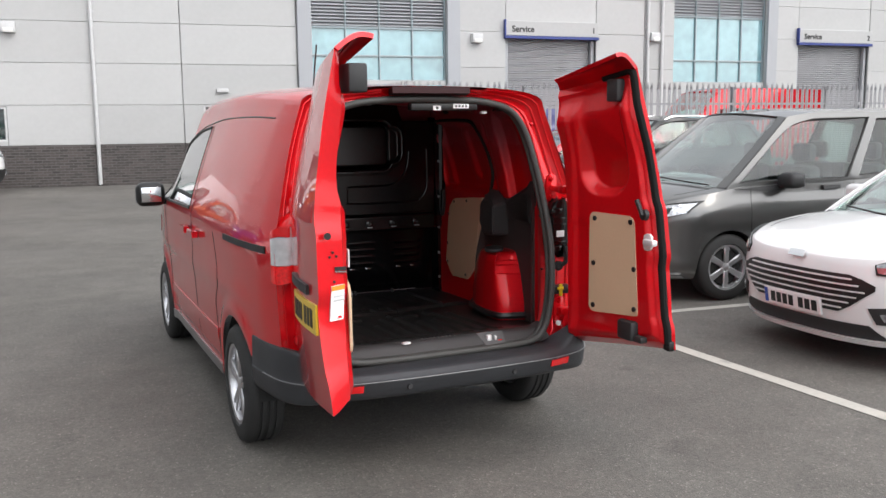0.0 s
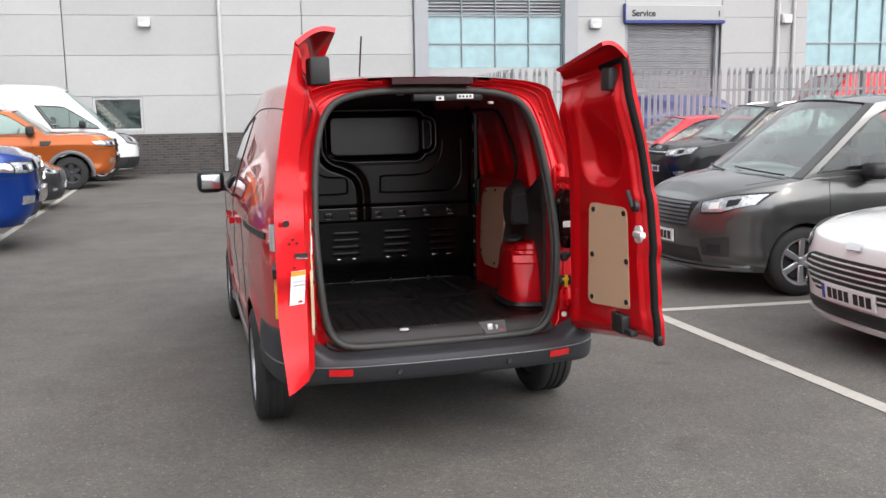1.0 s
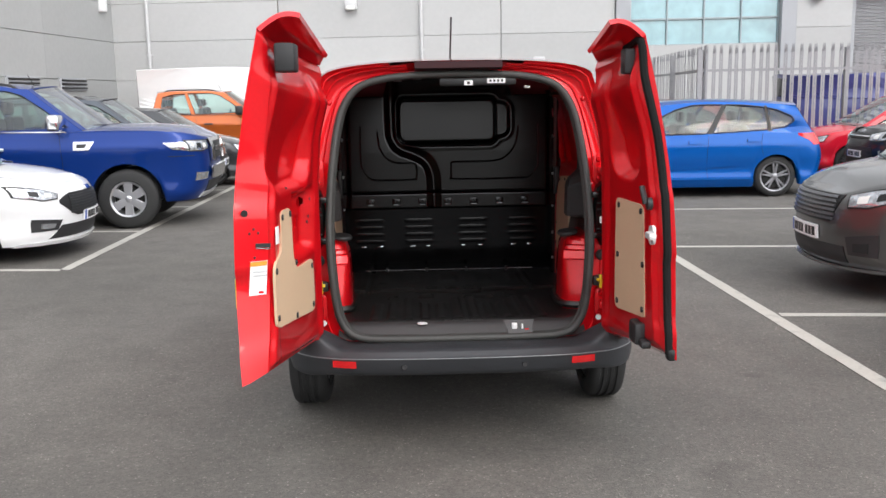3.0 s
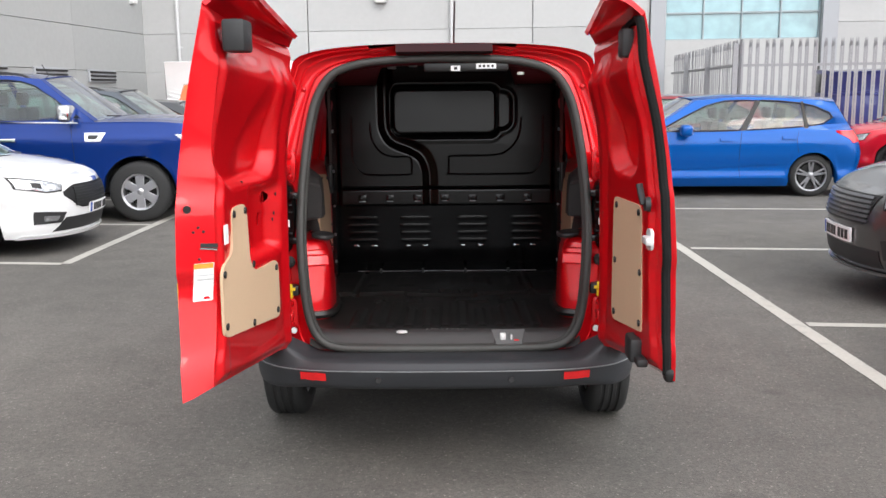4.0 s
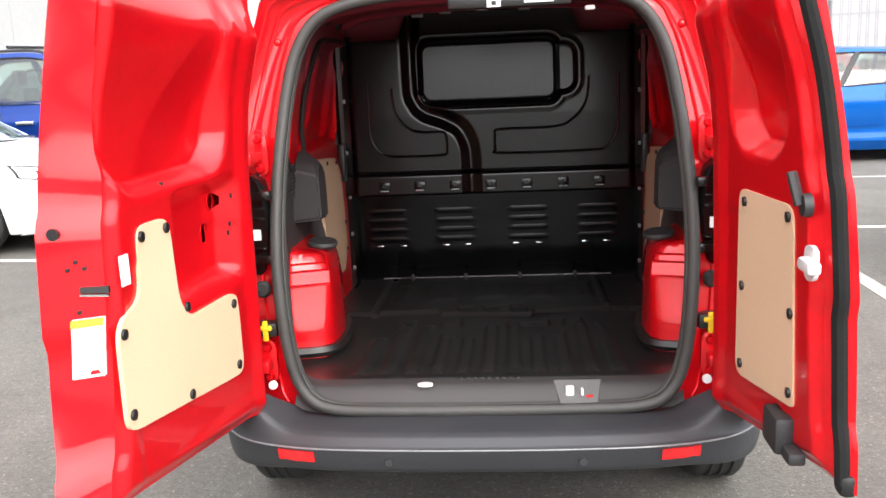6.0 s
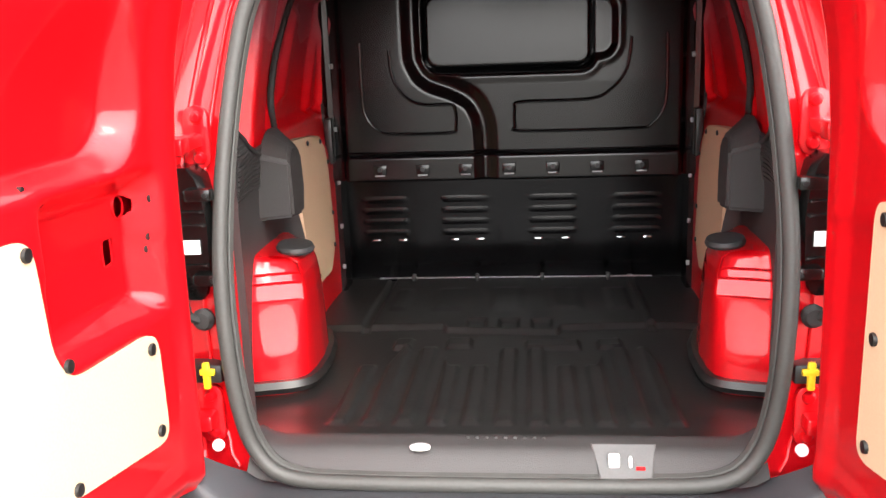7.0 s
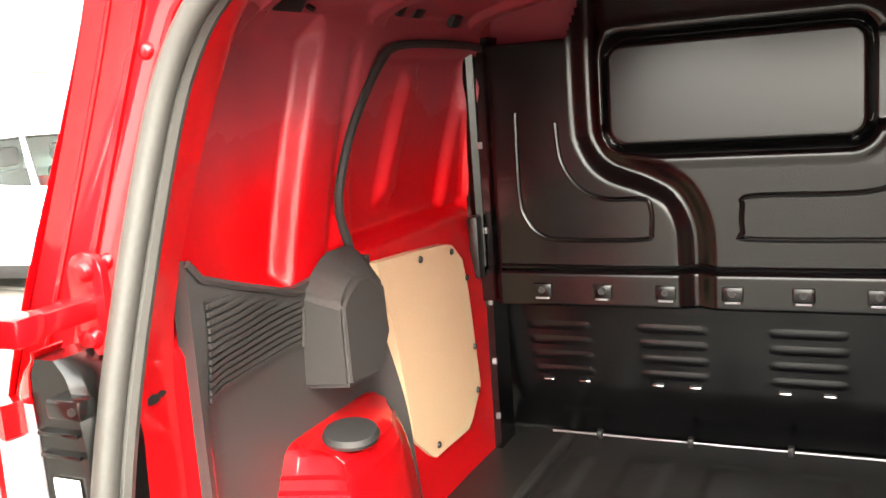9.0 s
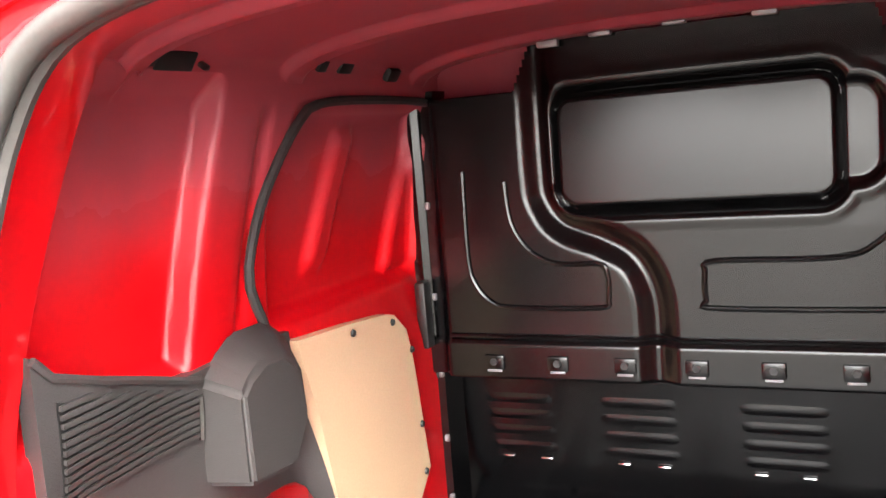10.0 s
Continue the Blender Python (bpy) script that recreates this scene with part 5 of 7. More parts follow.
car("panel_van", "violet-blue panel van inside the fenced compound", "van", facing(11.2, 17.2, -6), VIOLET_P, MIDV)
car("panel_van", "bright red panel van inside the fenced compound", "van", facing(16.1, 16.0, 176), RED, dict(MIDV, roof=[(-2.4, 2.48), (-0.5, 2.5), (0.6, 2.48), (1.0, 2.38)]))

# ---- the red van: x to its right, y forward from the rear bumper ----
van = thing("panel_van", "red compact panel van with both rear doors open", "van", m=pose(0, 0, 0))
Y_REAR, Y_FRONT, WHEEL_R, ARCH_R = 0.88, 3.43, 0.305, 0.355
van_w = curve([(0.2, 0.79), (0.45, 0.845), (0.9, 0.875), (2.0, 0.885), (3.2, 0.88), (3.8, 0.82), (4.1, 0.68), (4.26, 0.45)])
van_roof_w = curve([(0.2, 0.615), (0.6, 0.655), (1.5, 0.68), (2.5, 0.65), (3.2, 0.7), (3.6, 0.74), (4.1, 0.55), (4.26, 0.3)])
van_roof = curve([(0.2, 1.785), (0.6, 1.815), (1.5, 1.835), (2.3, 1.825), (2.7, 1.775), (3.1, 1.48), (3.55, 1.17), (3.9, 1.05), (4.15, 0.88), (4.26, 0.68)])


def van_zb(y):
    z = 0.25 if y > 0.9 else 0.52
    for a in (Y_REAR, Y_FRONT):
        if abs(y - a) < ARCH_R:
            z = max(z, WHEEL_R + math.sqrt(ARCH_R**2 - (y - a) ** 2))
    return z


def van_sec(y, v):
    """A point of the right outer skin: v from the sill over the roof's edge to the middle."""
    lo, zr, w, wr = van_zb(y), van_roof(y), van_w(y), van_roof_w(y)
    ze = min(1.08, zr - 0.06)
    drop = min(0.085, (zr - ze) * 0.35)
    if v <= 0.4:
        z = lo + (ze - lo) * v / 0.4
        x = w * (1 - 0.045 * ((ze - z) / 0.85) ** 2)
        # swage line along the flank
        x += 0.008 * math.exp(-((z - 0.80) / 0.05) ** 2) * smooth01((y - 0.5) / 0.3)
        for a in (Y_REAR, Y_FRONT):
            rr = math.hypot(y - a, z - WHEEL_R)
            x += 0.016 * math.exp(-(((rr - ARCH_R - 0.03) / 0.05) ** 2))
        return x, z
    if v <= 0.8:
        q = (v - 0.4) / 0.4
        return w + (wr - w) * q**1.15, ze + (zr - drop - ze) * q
    q = (v - 0.8) / 0.2
    return wr * max(0.0, math.cos(q * math.pi / 2)) ** 0.77, zr - drop + drop * math.sin(q * math.pi / 2) ** 0.77


def rear_y(v):
    return 0.24 + 0.02 * smooth01(v / 0.4) + 0.10 * smooth01((v - 0.4) / 0.4)


def van_skin(s):
    def f(u, v):
        y0 = rear_y(v)
        y = y0 + (4.26 - y0) * u
        x, z = van_sec(y, v)
        return (s * x, y, z)
    return f


for s in (-1, 1):
    bm = sheet(van_skin(s), 130, 46)
    part("body_side", bm, RED, van, "glossy red outer body panel", angle=60)


def van_side(s):
    """The skin as a surface over (y, z), with h outwards."""
    def f(y, z, h):
        zr, lo = van_roof(y), van_zb(y)
        a, b = 0.0, 0.8
        for _ in range(24):
            mid = (a + b) / 2
            if van_sec(y, mid)[1] < z:
                a = mid
            else:
                b = mid
        x = van_sec(y, (a + b) / 2)[0]
        return Vector((s * (x + h), y, z + 0.3 * h * (1 if z > 1.1 else 0)))
    return f


# aperture of the rear doors: half outline from the middle of the sill to the middle of the header
AP = spline([(0, 0.522), (0.30, 0.524), (0.47, 0.535), (0.545, 0.585), (0.580, 0.69), (0.598, 0.88), (0.603, 1.05), (0.594, 1.25), (0.570, 1.45), (0.535, 1.585), (0.47, 1.675), (0.36, 1.716), (0.2, 1.733), (0, 1.738)], 72)


def ap_y(z):
    return 0.205 + 0.205 * smooth01((z - 0.75) / 1.05)


OUTER = resample([(0, 0.42), (0.76, 0.42)] + [van_sec(rear_y(v), v) for v in [0.06 + 0.94 * k / 40 for k in range(41)]], 200)


def outer_for(k):
    """The outer edge of the rear frame that belongs to step k of the aperture."""
    x, z = AP[k]
    if k <= 12:
        return (min(0.76, x * 1.32), 0.43 + 0.004 * k)
    if x < 0.30 and z > 1.6:
        return (x * 1.14, van_roof(rear_y(1.0)) - 0.002 - 0.09 * (x / 0.6) ** 2)
    c = Vector((0.02 + 0.18 * smooth01((z - 1.3) / 0.3), min(max(z, 0.75), 1.35)))
    d = (Vector((x, z)) - c).normalized()
    best, q = -9, OUTER[-1]
    for p in OUTER:
        w = Vector(p) - c
        if w.length > 0.02:
            e = w.normalized().dot(d)
            if e > best:
                best, q = e, p
    return q


def frame_row(s, t):
    """t from the aperture (0) to the outer edge (1)."""
    out = []
    for k in range(len(AP)):
        (x, z), (ox, oz) = AP[k], outer_for(k)
        y0 = ap_y(z)
        y1 = 0.25 + 0.11 * smooth01((oz - 0.9) / 0.8)
        dip = 0.035 * math.sin(math.pi * min(1, t)) * (1 if z > 0.6 else 0.2)
        out.append((s * (x + (ox - x) * t), y0 + (y1 - y0) * t + dip, z + (oz - z) * t))
    return out


for s in (-1, 1):
    rows = [frame_row(s, t) for t in (0, 0.08, 0.16, 0.3, 0.45, 0.6, 0.75, 0.88, 0.95, 1.0)]
    bm = bmesh.new()
    V = [[bm.verts.new(p) for p in r] for r in rows]
    for a, b in zip(V, V[1:]):
        for k in range(len(AP) - 1):
            bm.faces.new((a[k], a[k + 1], b[k + 1], b[k]))
    rf = part("rear_frame", bm, RED_IN, van, "red painted door frame", angle=60)
    for row_t, r in ((0.30, 0.0045), (0.62, 0.006), (0.84, 0.004)):
        line_k = [Vector(p) + Vector((0, -0.003, 0)) for p in frame_row(s, row_t)[18:66]]
        part("pressed_ridge", tube(line_k, r, 6), RED_IN, rf)
    for t, k in ((0.5, 52), (0.5, 44)):
        p = frame_row(s, t)[k]
        part("boss", lathe([(0.0, -0.008), (0.007, -0.007), (0.011, -0.004), (0.014, 0.004), (0.0, 0.004)], 16, "Y", p), RED_IN, rf)


# inner lining
def in_sec(y, v):
    """Half section of the load space: v from the floor to the middle of the roof."""
    tap = smooth01((y - 0.5) / 0.3)
    w0, wt = 0.655 + 0.045 * tap, 0.545 + 0.085 * tap
    zr = 1.742 + 0.025 * tap
    if v < 0.5:
        q = v / 0.5
        lx = 0.655 + 0.012 * tap + 0.05 * smooth01((y - 0.5) / 0.04) * (1 - smooth01((y - 1.10) / 0.06))
        return lx + (w0 - lx) * smooth01((q - 0.7) / 0.3), 0.50 + 0.72 * q
    if v < 0.82:
        q = (v - 0.5) / 0.32
        return w0 + (wt - w0) * q**1.5, 1.22 + (zr - 0.085 - 1.22) * q
    q = (v - 0.82) / 0.18
    return wt * max(0.0, math.cos(q * math.pi / 2)) ** 0.85, zr - 0.085 + 0.085 * math.sin(q * math.pi / 2) ** 0.85


def pad(a, b, x, soft):
    return smooth01((x - a) / soft) * smooth01((b - x) / soft)


edge_y = curve([(0.5, 0.43), (1.107, 0.436), (1.316, 0.472), (1.466, 0.505), (1.604, 0.535), (1.70, 0.56), (1.76, 0.56)])


def in_skin(s):
    def f(u, v):
        y0 = edge_y(in_sec(0.5, v)[1])
        y = y0 + (1.82 - y0) * u**1.3
        x, z = in_sec(y, v)
        n = 0.0
        # rear quarter panel, sunk behind the pillar's edge, with a steep fold up to a broad bead
        yw = 0.850 + 0.20 * (z - 1.31)
        n += 0.050 * smooth01((y - y0 - 0.003) / 0.014) * smooth01((yw + 0.014 - y) / 0.026) * pad(1.17, 1.69, z, 0.05)
        n -= 0.004 * pad(yw + 0.005, yw + 0.125, y, 0.03) * pad(1.23, 1.66, z, 0.05)
        n += 0.010 * pad(yw + 0.118, yw + 0.17, y, 0.02) * pad(1.2, 1.64, z, 0.04)
        # window panel of the sliding door with its two ribs
        n += 0.05 * pad(1.06 + 0.9 * max(0.0, z - 1.42) ** 1.5, 1.70, y, 0.03) * pad(1.20, 1.635, z, 0.04)
        n -= 0.024 * pad(1.215 + 0.40 * (z - 1.25), 1.315 + 0.40 * (z - 1.25), y, 0.03) * pad(1.27, 1.60, z, 0.05)
        n -= 0.030 * pad(1.57 + 0.36 * (z - 1.25), 1.72, y, 0.022) * pad(1.22, 1.62, z, 0.03)
        # roof bows
        if z > 1.69:
            n -= 0.02 * (pad(0.62, 0.72, y, 0.02) + pad(1.08, 1.17, y, 0.02) + pad(1.6, 1.7, y, 0.02))
        d = Vector((1, 0)) if z < 1.66 else Vector((0, 1))
        return (s * (x + n * d.x), y, z + n * d.y)
    return f


def reveal(s):
    """From the aperture in to the load space: the red face of the rear pillar."""
    def f(u, v):
        k = v * (len(AP) - 1)
        i = min(len(AP) - 2, int(k))
        t = k - i
        x, z = AP[i][0] * (1 - t) + AP[i + 1][0] * t, AP[i][1] * (1 - t) + AP[i + 1][1] * t
        vv = 0.0 if z < 0.56 else v
        x2, z2 = in_sec(0.5, max(0, min(1, (k - 11) / (len(AP) - 12))))
        if k < 11:
            x2, z2 = x * 1.13, 0.5
        y0 = ap_y(z)
        a = (0.0, 0.12, 0.30, 0.55, 0.8, 1.0)
        j = min(4, int(u * 5))
        q = a[j] + (a[j + 1] - a[j]) * (u * 5 - j)
        return (s * (x + (x2 - x) * q ** 0.8), y0 + (edge_y(z2) + 0.002 - y0) * q, z + (z2 - z) * q)
    return f


for s in (-1, 1):
    part("inner_lining", sheet(in_skin(s), 210, 110), LINING, van, "red painted inner side panel, dull and shade-toned towards the roof", angle=60)
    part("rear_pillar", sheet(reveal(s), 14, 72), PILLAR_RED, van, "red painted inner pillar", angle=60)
    # small holes and slots in the pillar
    for y, z, r in ((0.430, 1.357, 0.010), (0.428, 1.338, 0.009), (0.372, 1.137, 0.010), (0.398, 1.137, 0.006), (0.50, 1.602, 0.010), (0.36, 0.86, 0.008)):
        k = min(range(len(AP)), key=lambda i: abs(AP[i][1] - z) + (9 if AP[i][0] < 0.4 else 0))
        q = (y - ap_y(z)) / (edge_y(z) - ap_y(z))
        x = AP[k][0] + (0.655 - AP[k][0] - 0.04 * smooth01((z - 1.3) / 0.3)) * max(0.02, q) ** 0.8
        b = lathe([(0.0, -0.004), (r, -0.004), (r, 0.003), (0, 0.003)], 10, "X")
        bmesh.ops.scale(b, vec=(1, 1.5, 0.7), verts=b.verts)
        ob = part("pillar_hole", b, INK, van)
        ob.matrix_basis = pose(s * (x - 0.001), y, z)

# rubber seal round the aperture
loop = [(x, ap_y(z) - 0.012 - 0.012 * smooth01((0.60 - z) / 0.07), z) for x, z in AP]
loop += [(-x, y, z) for x, y, z in loop[-2:0:-1]]
part("door_seal", tube(loop, 0.0175, 10, closed=True), SEAL, van, "grey-black rubber door seal")
part("seal_lip", tube([(x * 0.985, y + 0.024, z if z > 1 else z + 0.004) for x, y, z in loop], 0.0135, 8, closed=True), SEAL, van)


# load floor with its ribbed mat
def floor_z(x, y):
    z = 0.572 - 0.03 * smooth01((y - 0.3) / 0.25) - 0.030 * (y - 0.3)
    rib = 0.5 + 0.5 * math.cos(2 * math.pi * (x - 0.083) / 0.0835)
    end = 0.90 + 0.16 * smooth01((0.5 + 0.5 * math.cos(2 * math.pi * (x - 0.04) / 0.31) - 0.3) / 0.4)
    z += 0.011 * smooth01((rib - 0.16) / 0.62) * pad(0.40, end, y, 0.04) * pad(-0.455, 0.46, x, 0.01)
    # raised pads before the step, then the higher front field with pockets
    for a, b in ((-0.375, -0.305), (-0.205, -0.115), (0.045, 0.225), (0.27, 0.355)):
        z += 0.013 * pad(a, b, x, 0.014) * pad(1.03, 1.13, y, 0.016)
    step = 1.235 - 0.045 * pad(-0.23, 0.17, x, 0.02)
    z += 0.018 * smooth01((y - step) / 0.016)
    for a in (-0.155, -0.045, 0.065):
        z -= 0.012 * pad(a, a + 0.075, x, 0.012) * pad(1.215, 1.32, y, 0.014)
    z -= 0.012 * pad(-0.51, -0.47, x, 0.012) * smooth01((y - 1.2) / 0.02) - 0.012 * pad(0.44, 0.48, x, 0.012) * smooth01((y - 1.2) / 0.02)
    z += 0.006 * smooth01((0.5 + 0.5 * math.cos(2 * math.pi * (x + 0.02) / 0.21) - 0.2) / 0.6) * pad(1.40, 1.74, y, 0.06) * pad(-0.45, 0.43, x, 0.02)
    z += 0.004 * math.sin(9 * x + 3 * y) * math.sin(7 * y)
    return z


part("load_floor", sheet(lambda u, v: (-0.69 + 1.38 * u, 0.30 + 1.58 * v, floor_z(-0.69 + 1.38 * u, 0.30 + 1.58 * v)), 260, 170), MAT_RUBBER, van, "black ribbed rubber load mat", angle=70)


def sill_z(y):
    return 0.520 + 0.058 * smooth01((y - 0.175) / 0.085)


def sill_f(u, v):
    x = -0.575 + 1.15 * u
    y = 0.185 + 0.145 * v
    z = sill_z(y) - 0.006 * smooth01((v - 0.85) / 0.15)
    return (x, y, z + 0.05 * smooth01((abs(x) - 0.50) / 0.12) ** 2)


part("sill_plate", sheet(sill_f, 40, 12), TRIM_PLASTIC, van, "dark grey plastic sill plate")
b = lathe([(0.0, 0.0), (0.024, 0.0), (0.024, 0.006), (0.018, 0.009), (0.0, 0.010)], 20, "Z")
bmesh.ops.scale(b, vec=(1, 0.6, 1), verts=b.verts)
ob = part("striker_plate", b, BRIGHT, van, "bright oval striker plate")
ob.matrix_basis = pose(-0.185, 0.245, 0.578)
lb = part("latch_recess", slab([(0.20, 0.272), (0.345, 0.272), (0.328, 0.198), (0.217, 0.198)], lambda u, v, h: Vector((u, v - 0.6 * h, sill_z(v) - 0.004 + 0.8 * h)), 0.014, 0.003), mat("latch_tray_grey", (0.085, 0.085, 0.085), rough=0.5, vary=0.15, scale=9, fine=200, bump=0.1), van, "grey latch recess in the sill", smooth=False)
part("latch", box(0.248, 0.222, 0.560, 0.026, 0.020, 0.040, 0.005), BRIGHT, lb, "steel latch")
part("latch_pin", box(0.284, 0.222, 0.556, 0.009, 0.020, 0.034, 0.004), BRIGHT, lb)
part("latch_label", box(0.305, 0.212, 0.548, 0.020, 0.010, 0.012), RED_LENS, lb)
for k in range(9):
    part("sill_stud", box(-0.08 + 0.022 * k, 0.30, 0.579, 0.008, 0.006, 0.006, 0.002), TRIM_PLASTIC, van)


# bulkhead: a pressed steel sheet
CH = spline([(-0.343, 1.82), (-0.343, 1.45), (-0.330, 1.372), (-0.290, 1.322), (-0.205, 1.288), (-0.135, 1.245), (-0.098, 1.17), (-0.091, 1.08), (-0.091, 0.93)], 60)


CHF = resample(CH, 400)


def bulk_y(x, z):
    y = 1.655 + 0.026 * max(0.0, z - 1.30) + 0.006 * smooth01((z - 1.62) / 0.1)
    low = smooth01((0.955 - z) / 0.02)
    y += low * (0.145 + 0.16 * max(0.0, 0.95 - z) + 0.02 * smooth01((0.68 - z) / 0.16))
    y -= 0.012 * pad(0.945, 1.055, z, 0.015)

    def rect(x0, z0, x1, z1, r):
        qx, qz = abs(x - (x0 + x1) / 2) - (x1 - x0) / 2 + r, abs(z - (z0 + z1) / 2) - (z1 - z0) / 2 + r
        return math.hypot(max(qx, 0), max(qz, 0)) + min(max(qx, qz), 0) - r
    ch = 0.0
    if -0.45 < x < 0.0 and z > 0.9:
        dmin = min(math.hypot(x - a, z - b) for a, b in CHF)
        ch = 0.024 * smooth01((0.050 - dmin) / 0.050) * (1 - low)
    # window blank: a stepped surround with a lobe, a groove, and a proud flat panel
    d = min(rect(-0.318, 1.343, 0.305, 1.632, 0.055), rect(0.15, 1.388, 0.372, 1.592, 0.05))
    win = 0.016 * smooth01((0.012 - d) / 0.022)
    d2 = rect(-0.298, 1.362, 0.290, 1.614, 0.042)
    win += 0.014 * smooth01((0.015 - d2) / 0.010) - 0.030 * smooth01((0.004 - d2) / 0.010)
    if d < 0.012:
        ch *= smooth01((d2 - 0.0) / 0.02)
    y += max(ch, win) if d2 > 0.0 else win
    y -= 0.003 * smooth01((0.02 - abs(d - 0.02)) / 0.02) * (1 - smooth01(ch / 0.01))
    # shoulders of the sheet towards the sides
    y += 0.03 * smooth01((abs(x) - 0.60) / 0.03) * (1 - low)
    return y


bulk = sheet(lambda u, v: (-0.70 + 1.40 * u, bulk_y(-0.70 + 1.40 * u, 0.49 + 1.27 * v), 0.49 + 1.27 * v), 240, 220)
gone = [v for v in bulk.verts if v.co.z > 1.635 + 0.11 * smooth01((0.405 - abs(v.co.x)) / 0.05)]
bmesh.ops.delete(bulk, geom=gone, context="VERTS")
part("bulkhead", bulk, BULK_BLACK, van, "black pressed-steel bulkhead", angle=80)
part("roof_cross_panel", sheet(lambda u, v: (-0.64 + 1.28 * u, 1.79 - 0.06 * v * v, 1.50 + 0.27 * v), 24, 10), LINING, van, "dull, shade-toned red roof cross panel")
for s in (-1, 1):
    part("panel_lip", box(s * 0.52, 1.70, 1.632, 0.22, 0.03, 0.012, 0.004), BULK_BLACK, van)
for x, z in ((-0.30, 1.735), (-0.18, 1.745), (-0.02, 1.75), (0.16, 1.745)):
    part("body_clip", box(x, 1.655, z, 0.05, 0.02, 0.018, 0.004), GALV, van)
bead_l = spline([(-0.537, 1.46), (-0.537, 1.25), (-0.522, 1.185), (-0.485, 1.143), (-0.43, 1.13), (-0.22, 1.13), (-0.197, 1.15), (-0.197, 1.21), (-0.215, 1.232), (-0.31, 1.234), (-0.375, 1.262), (-0.42, 1.33), (-0.432, 1.43)], 150)
bead_r = spline([(0.555, 1.46), (0.555, 1.25), (0.54, 1.185), (0.505, 1.143), (0.45, 1.13), (0.045, 1.13), (0.019, 1.15), (0.019, 1.21), (0.04, 1.234), (0.28, 1.238), (0.36, 1.27), (0.415, 1.34), (0.432, 1.45)], 150)
for bead in (bead_l, bead_r):
    part("pressed_bead", tube([(x, bulk_y(x, z) - 0.001, z) for x, z in bead], 0.0065, 8), BULK_BLACK, van)
for xc in (-0.50, -0.185, 0.155, 0.475):
    for k in range(4):
        z = 0.716 + 0.046 * k
        part("louvre", sheet(lambda u, v: (xc - 0.105 + 0.21 * u, bulk_y(xc, z - 0.019 + 0.038 * v) + 0.0008 - 0.0036 * smooth01(min(u, 1 - u) / 0.15) * math.sin(math.pi * v) ** 1.6, z - 0.019 + 0.038 * v), 18, 10), BULK_BLACK, van, angle=80)
# small chrome plates added for the white glints at the slots
for xs in (-0.546, -0.438, -0.232, -0.131, 0.098, 0.206, 0.419, 0.52):
    part("slot_glint", box(xs, bulk_y(xs, 0.685) - 0.004, 0.685, 0.032, 0.006, 0.0052, 0.002), CHROME, van, "chrome plate added as a slot's glint")
for i in range(7):
    xs = -0.483 + 0.159 * i
    y = bulk_y(xs, 0.998)
    part("fixing_pad", box(xs, y - 0.003, 0.998, 0.05, 0.008, 0.036, 0.003), BULK_BLACK, van)
    b = lathe([(0.0, -0.008), (0.009, -0.008), (0.009, 0.002), (0, 0.002)], 6, "Y")
    ob = part("bolt", b, BLACK_PLASTIC, van)
    ob.matrix_basis = pose(xs, y - 0.006, 1.0)
    part("pad_lip", box(xs, y - 0.006, 0.978, 0.036, 0.006, 0.005, 0.001), GALV, van)
part("flange_bead", tube([(x / 50, bulk_y(x / 50, 1.06) - 0.005, 1.06) for x in range(-30, 31)], 0.005, 6), BULK_BLACK, van)
part("foot_rail", tube([(x / 50, 1.834, 0.528) for x in range(-27, 28)], 0.0032, 6), SATIN, van, "bright foot rail of the bulkhead")
for xs in (-0.40, -0.146, 0.112, 0.37):
    part("rail_clip", box(xs, 1.832, 0.530, 0.016, 0.022, 0.028, 0.004), INK, van)
for s in (-1, 1):
    part("bulkhead_edge", tube([(s * 0.672, 1.70 + 0.02 * (z < 0.95), z) for z in [0.52 + 1.15 * k / 20 for k in range(21)]], 0.024, 8), BULK_BLACK, van, "black edge of the bulkhead")
    for z in (0.62, 0.78, 0.95, 1.15, 1.38):
        part("edge_bolt", box(s * 0.65, 1.685, z, 0.012, 0.012, 0.018, 0.003), GALV, van)


def in_x(y, z):
    """Half width of the lining at y and z."""
    a, b = 0.0, 0.82
    for _ in range(20):
        mid = (a + b) / 2
        if in_sec(y, mid)[1] < z:
            a = mid
        else:
            b = mid
    return in_sec(y, (a + b) / 2)[0]


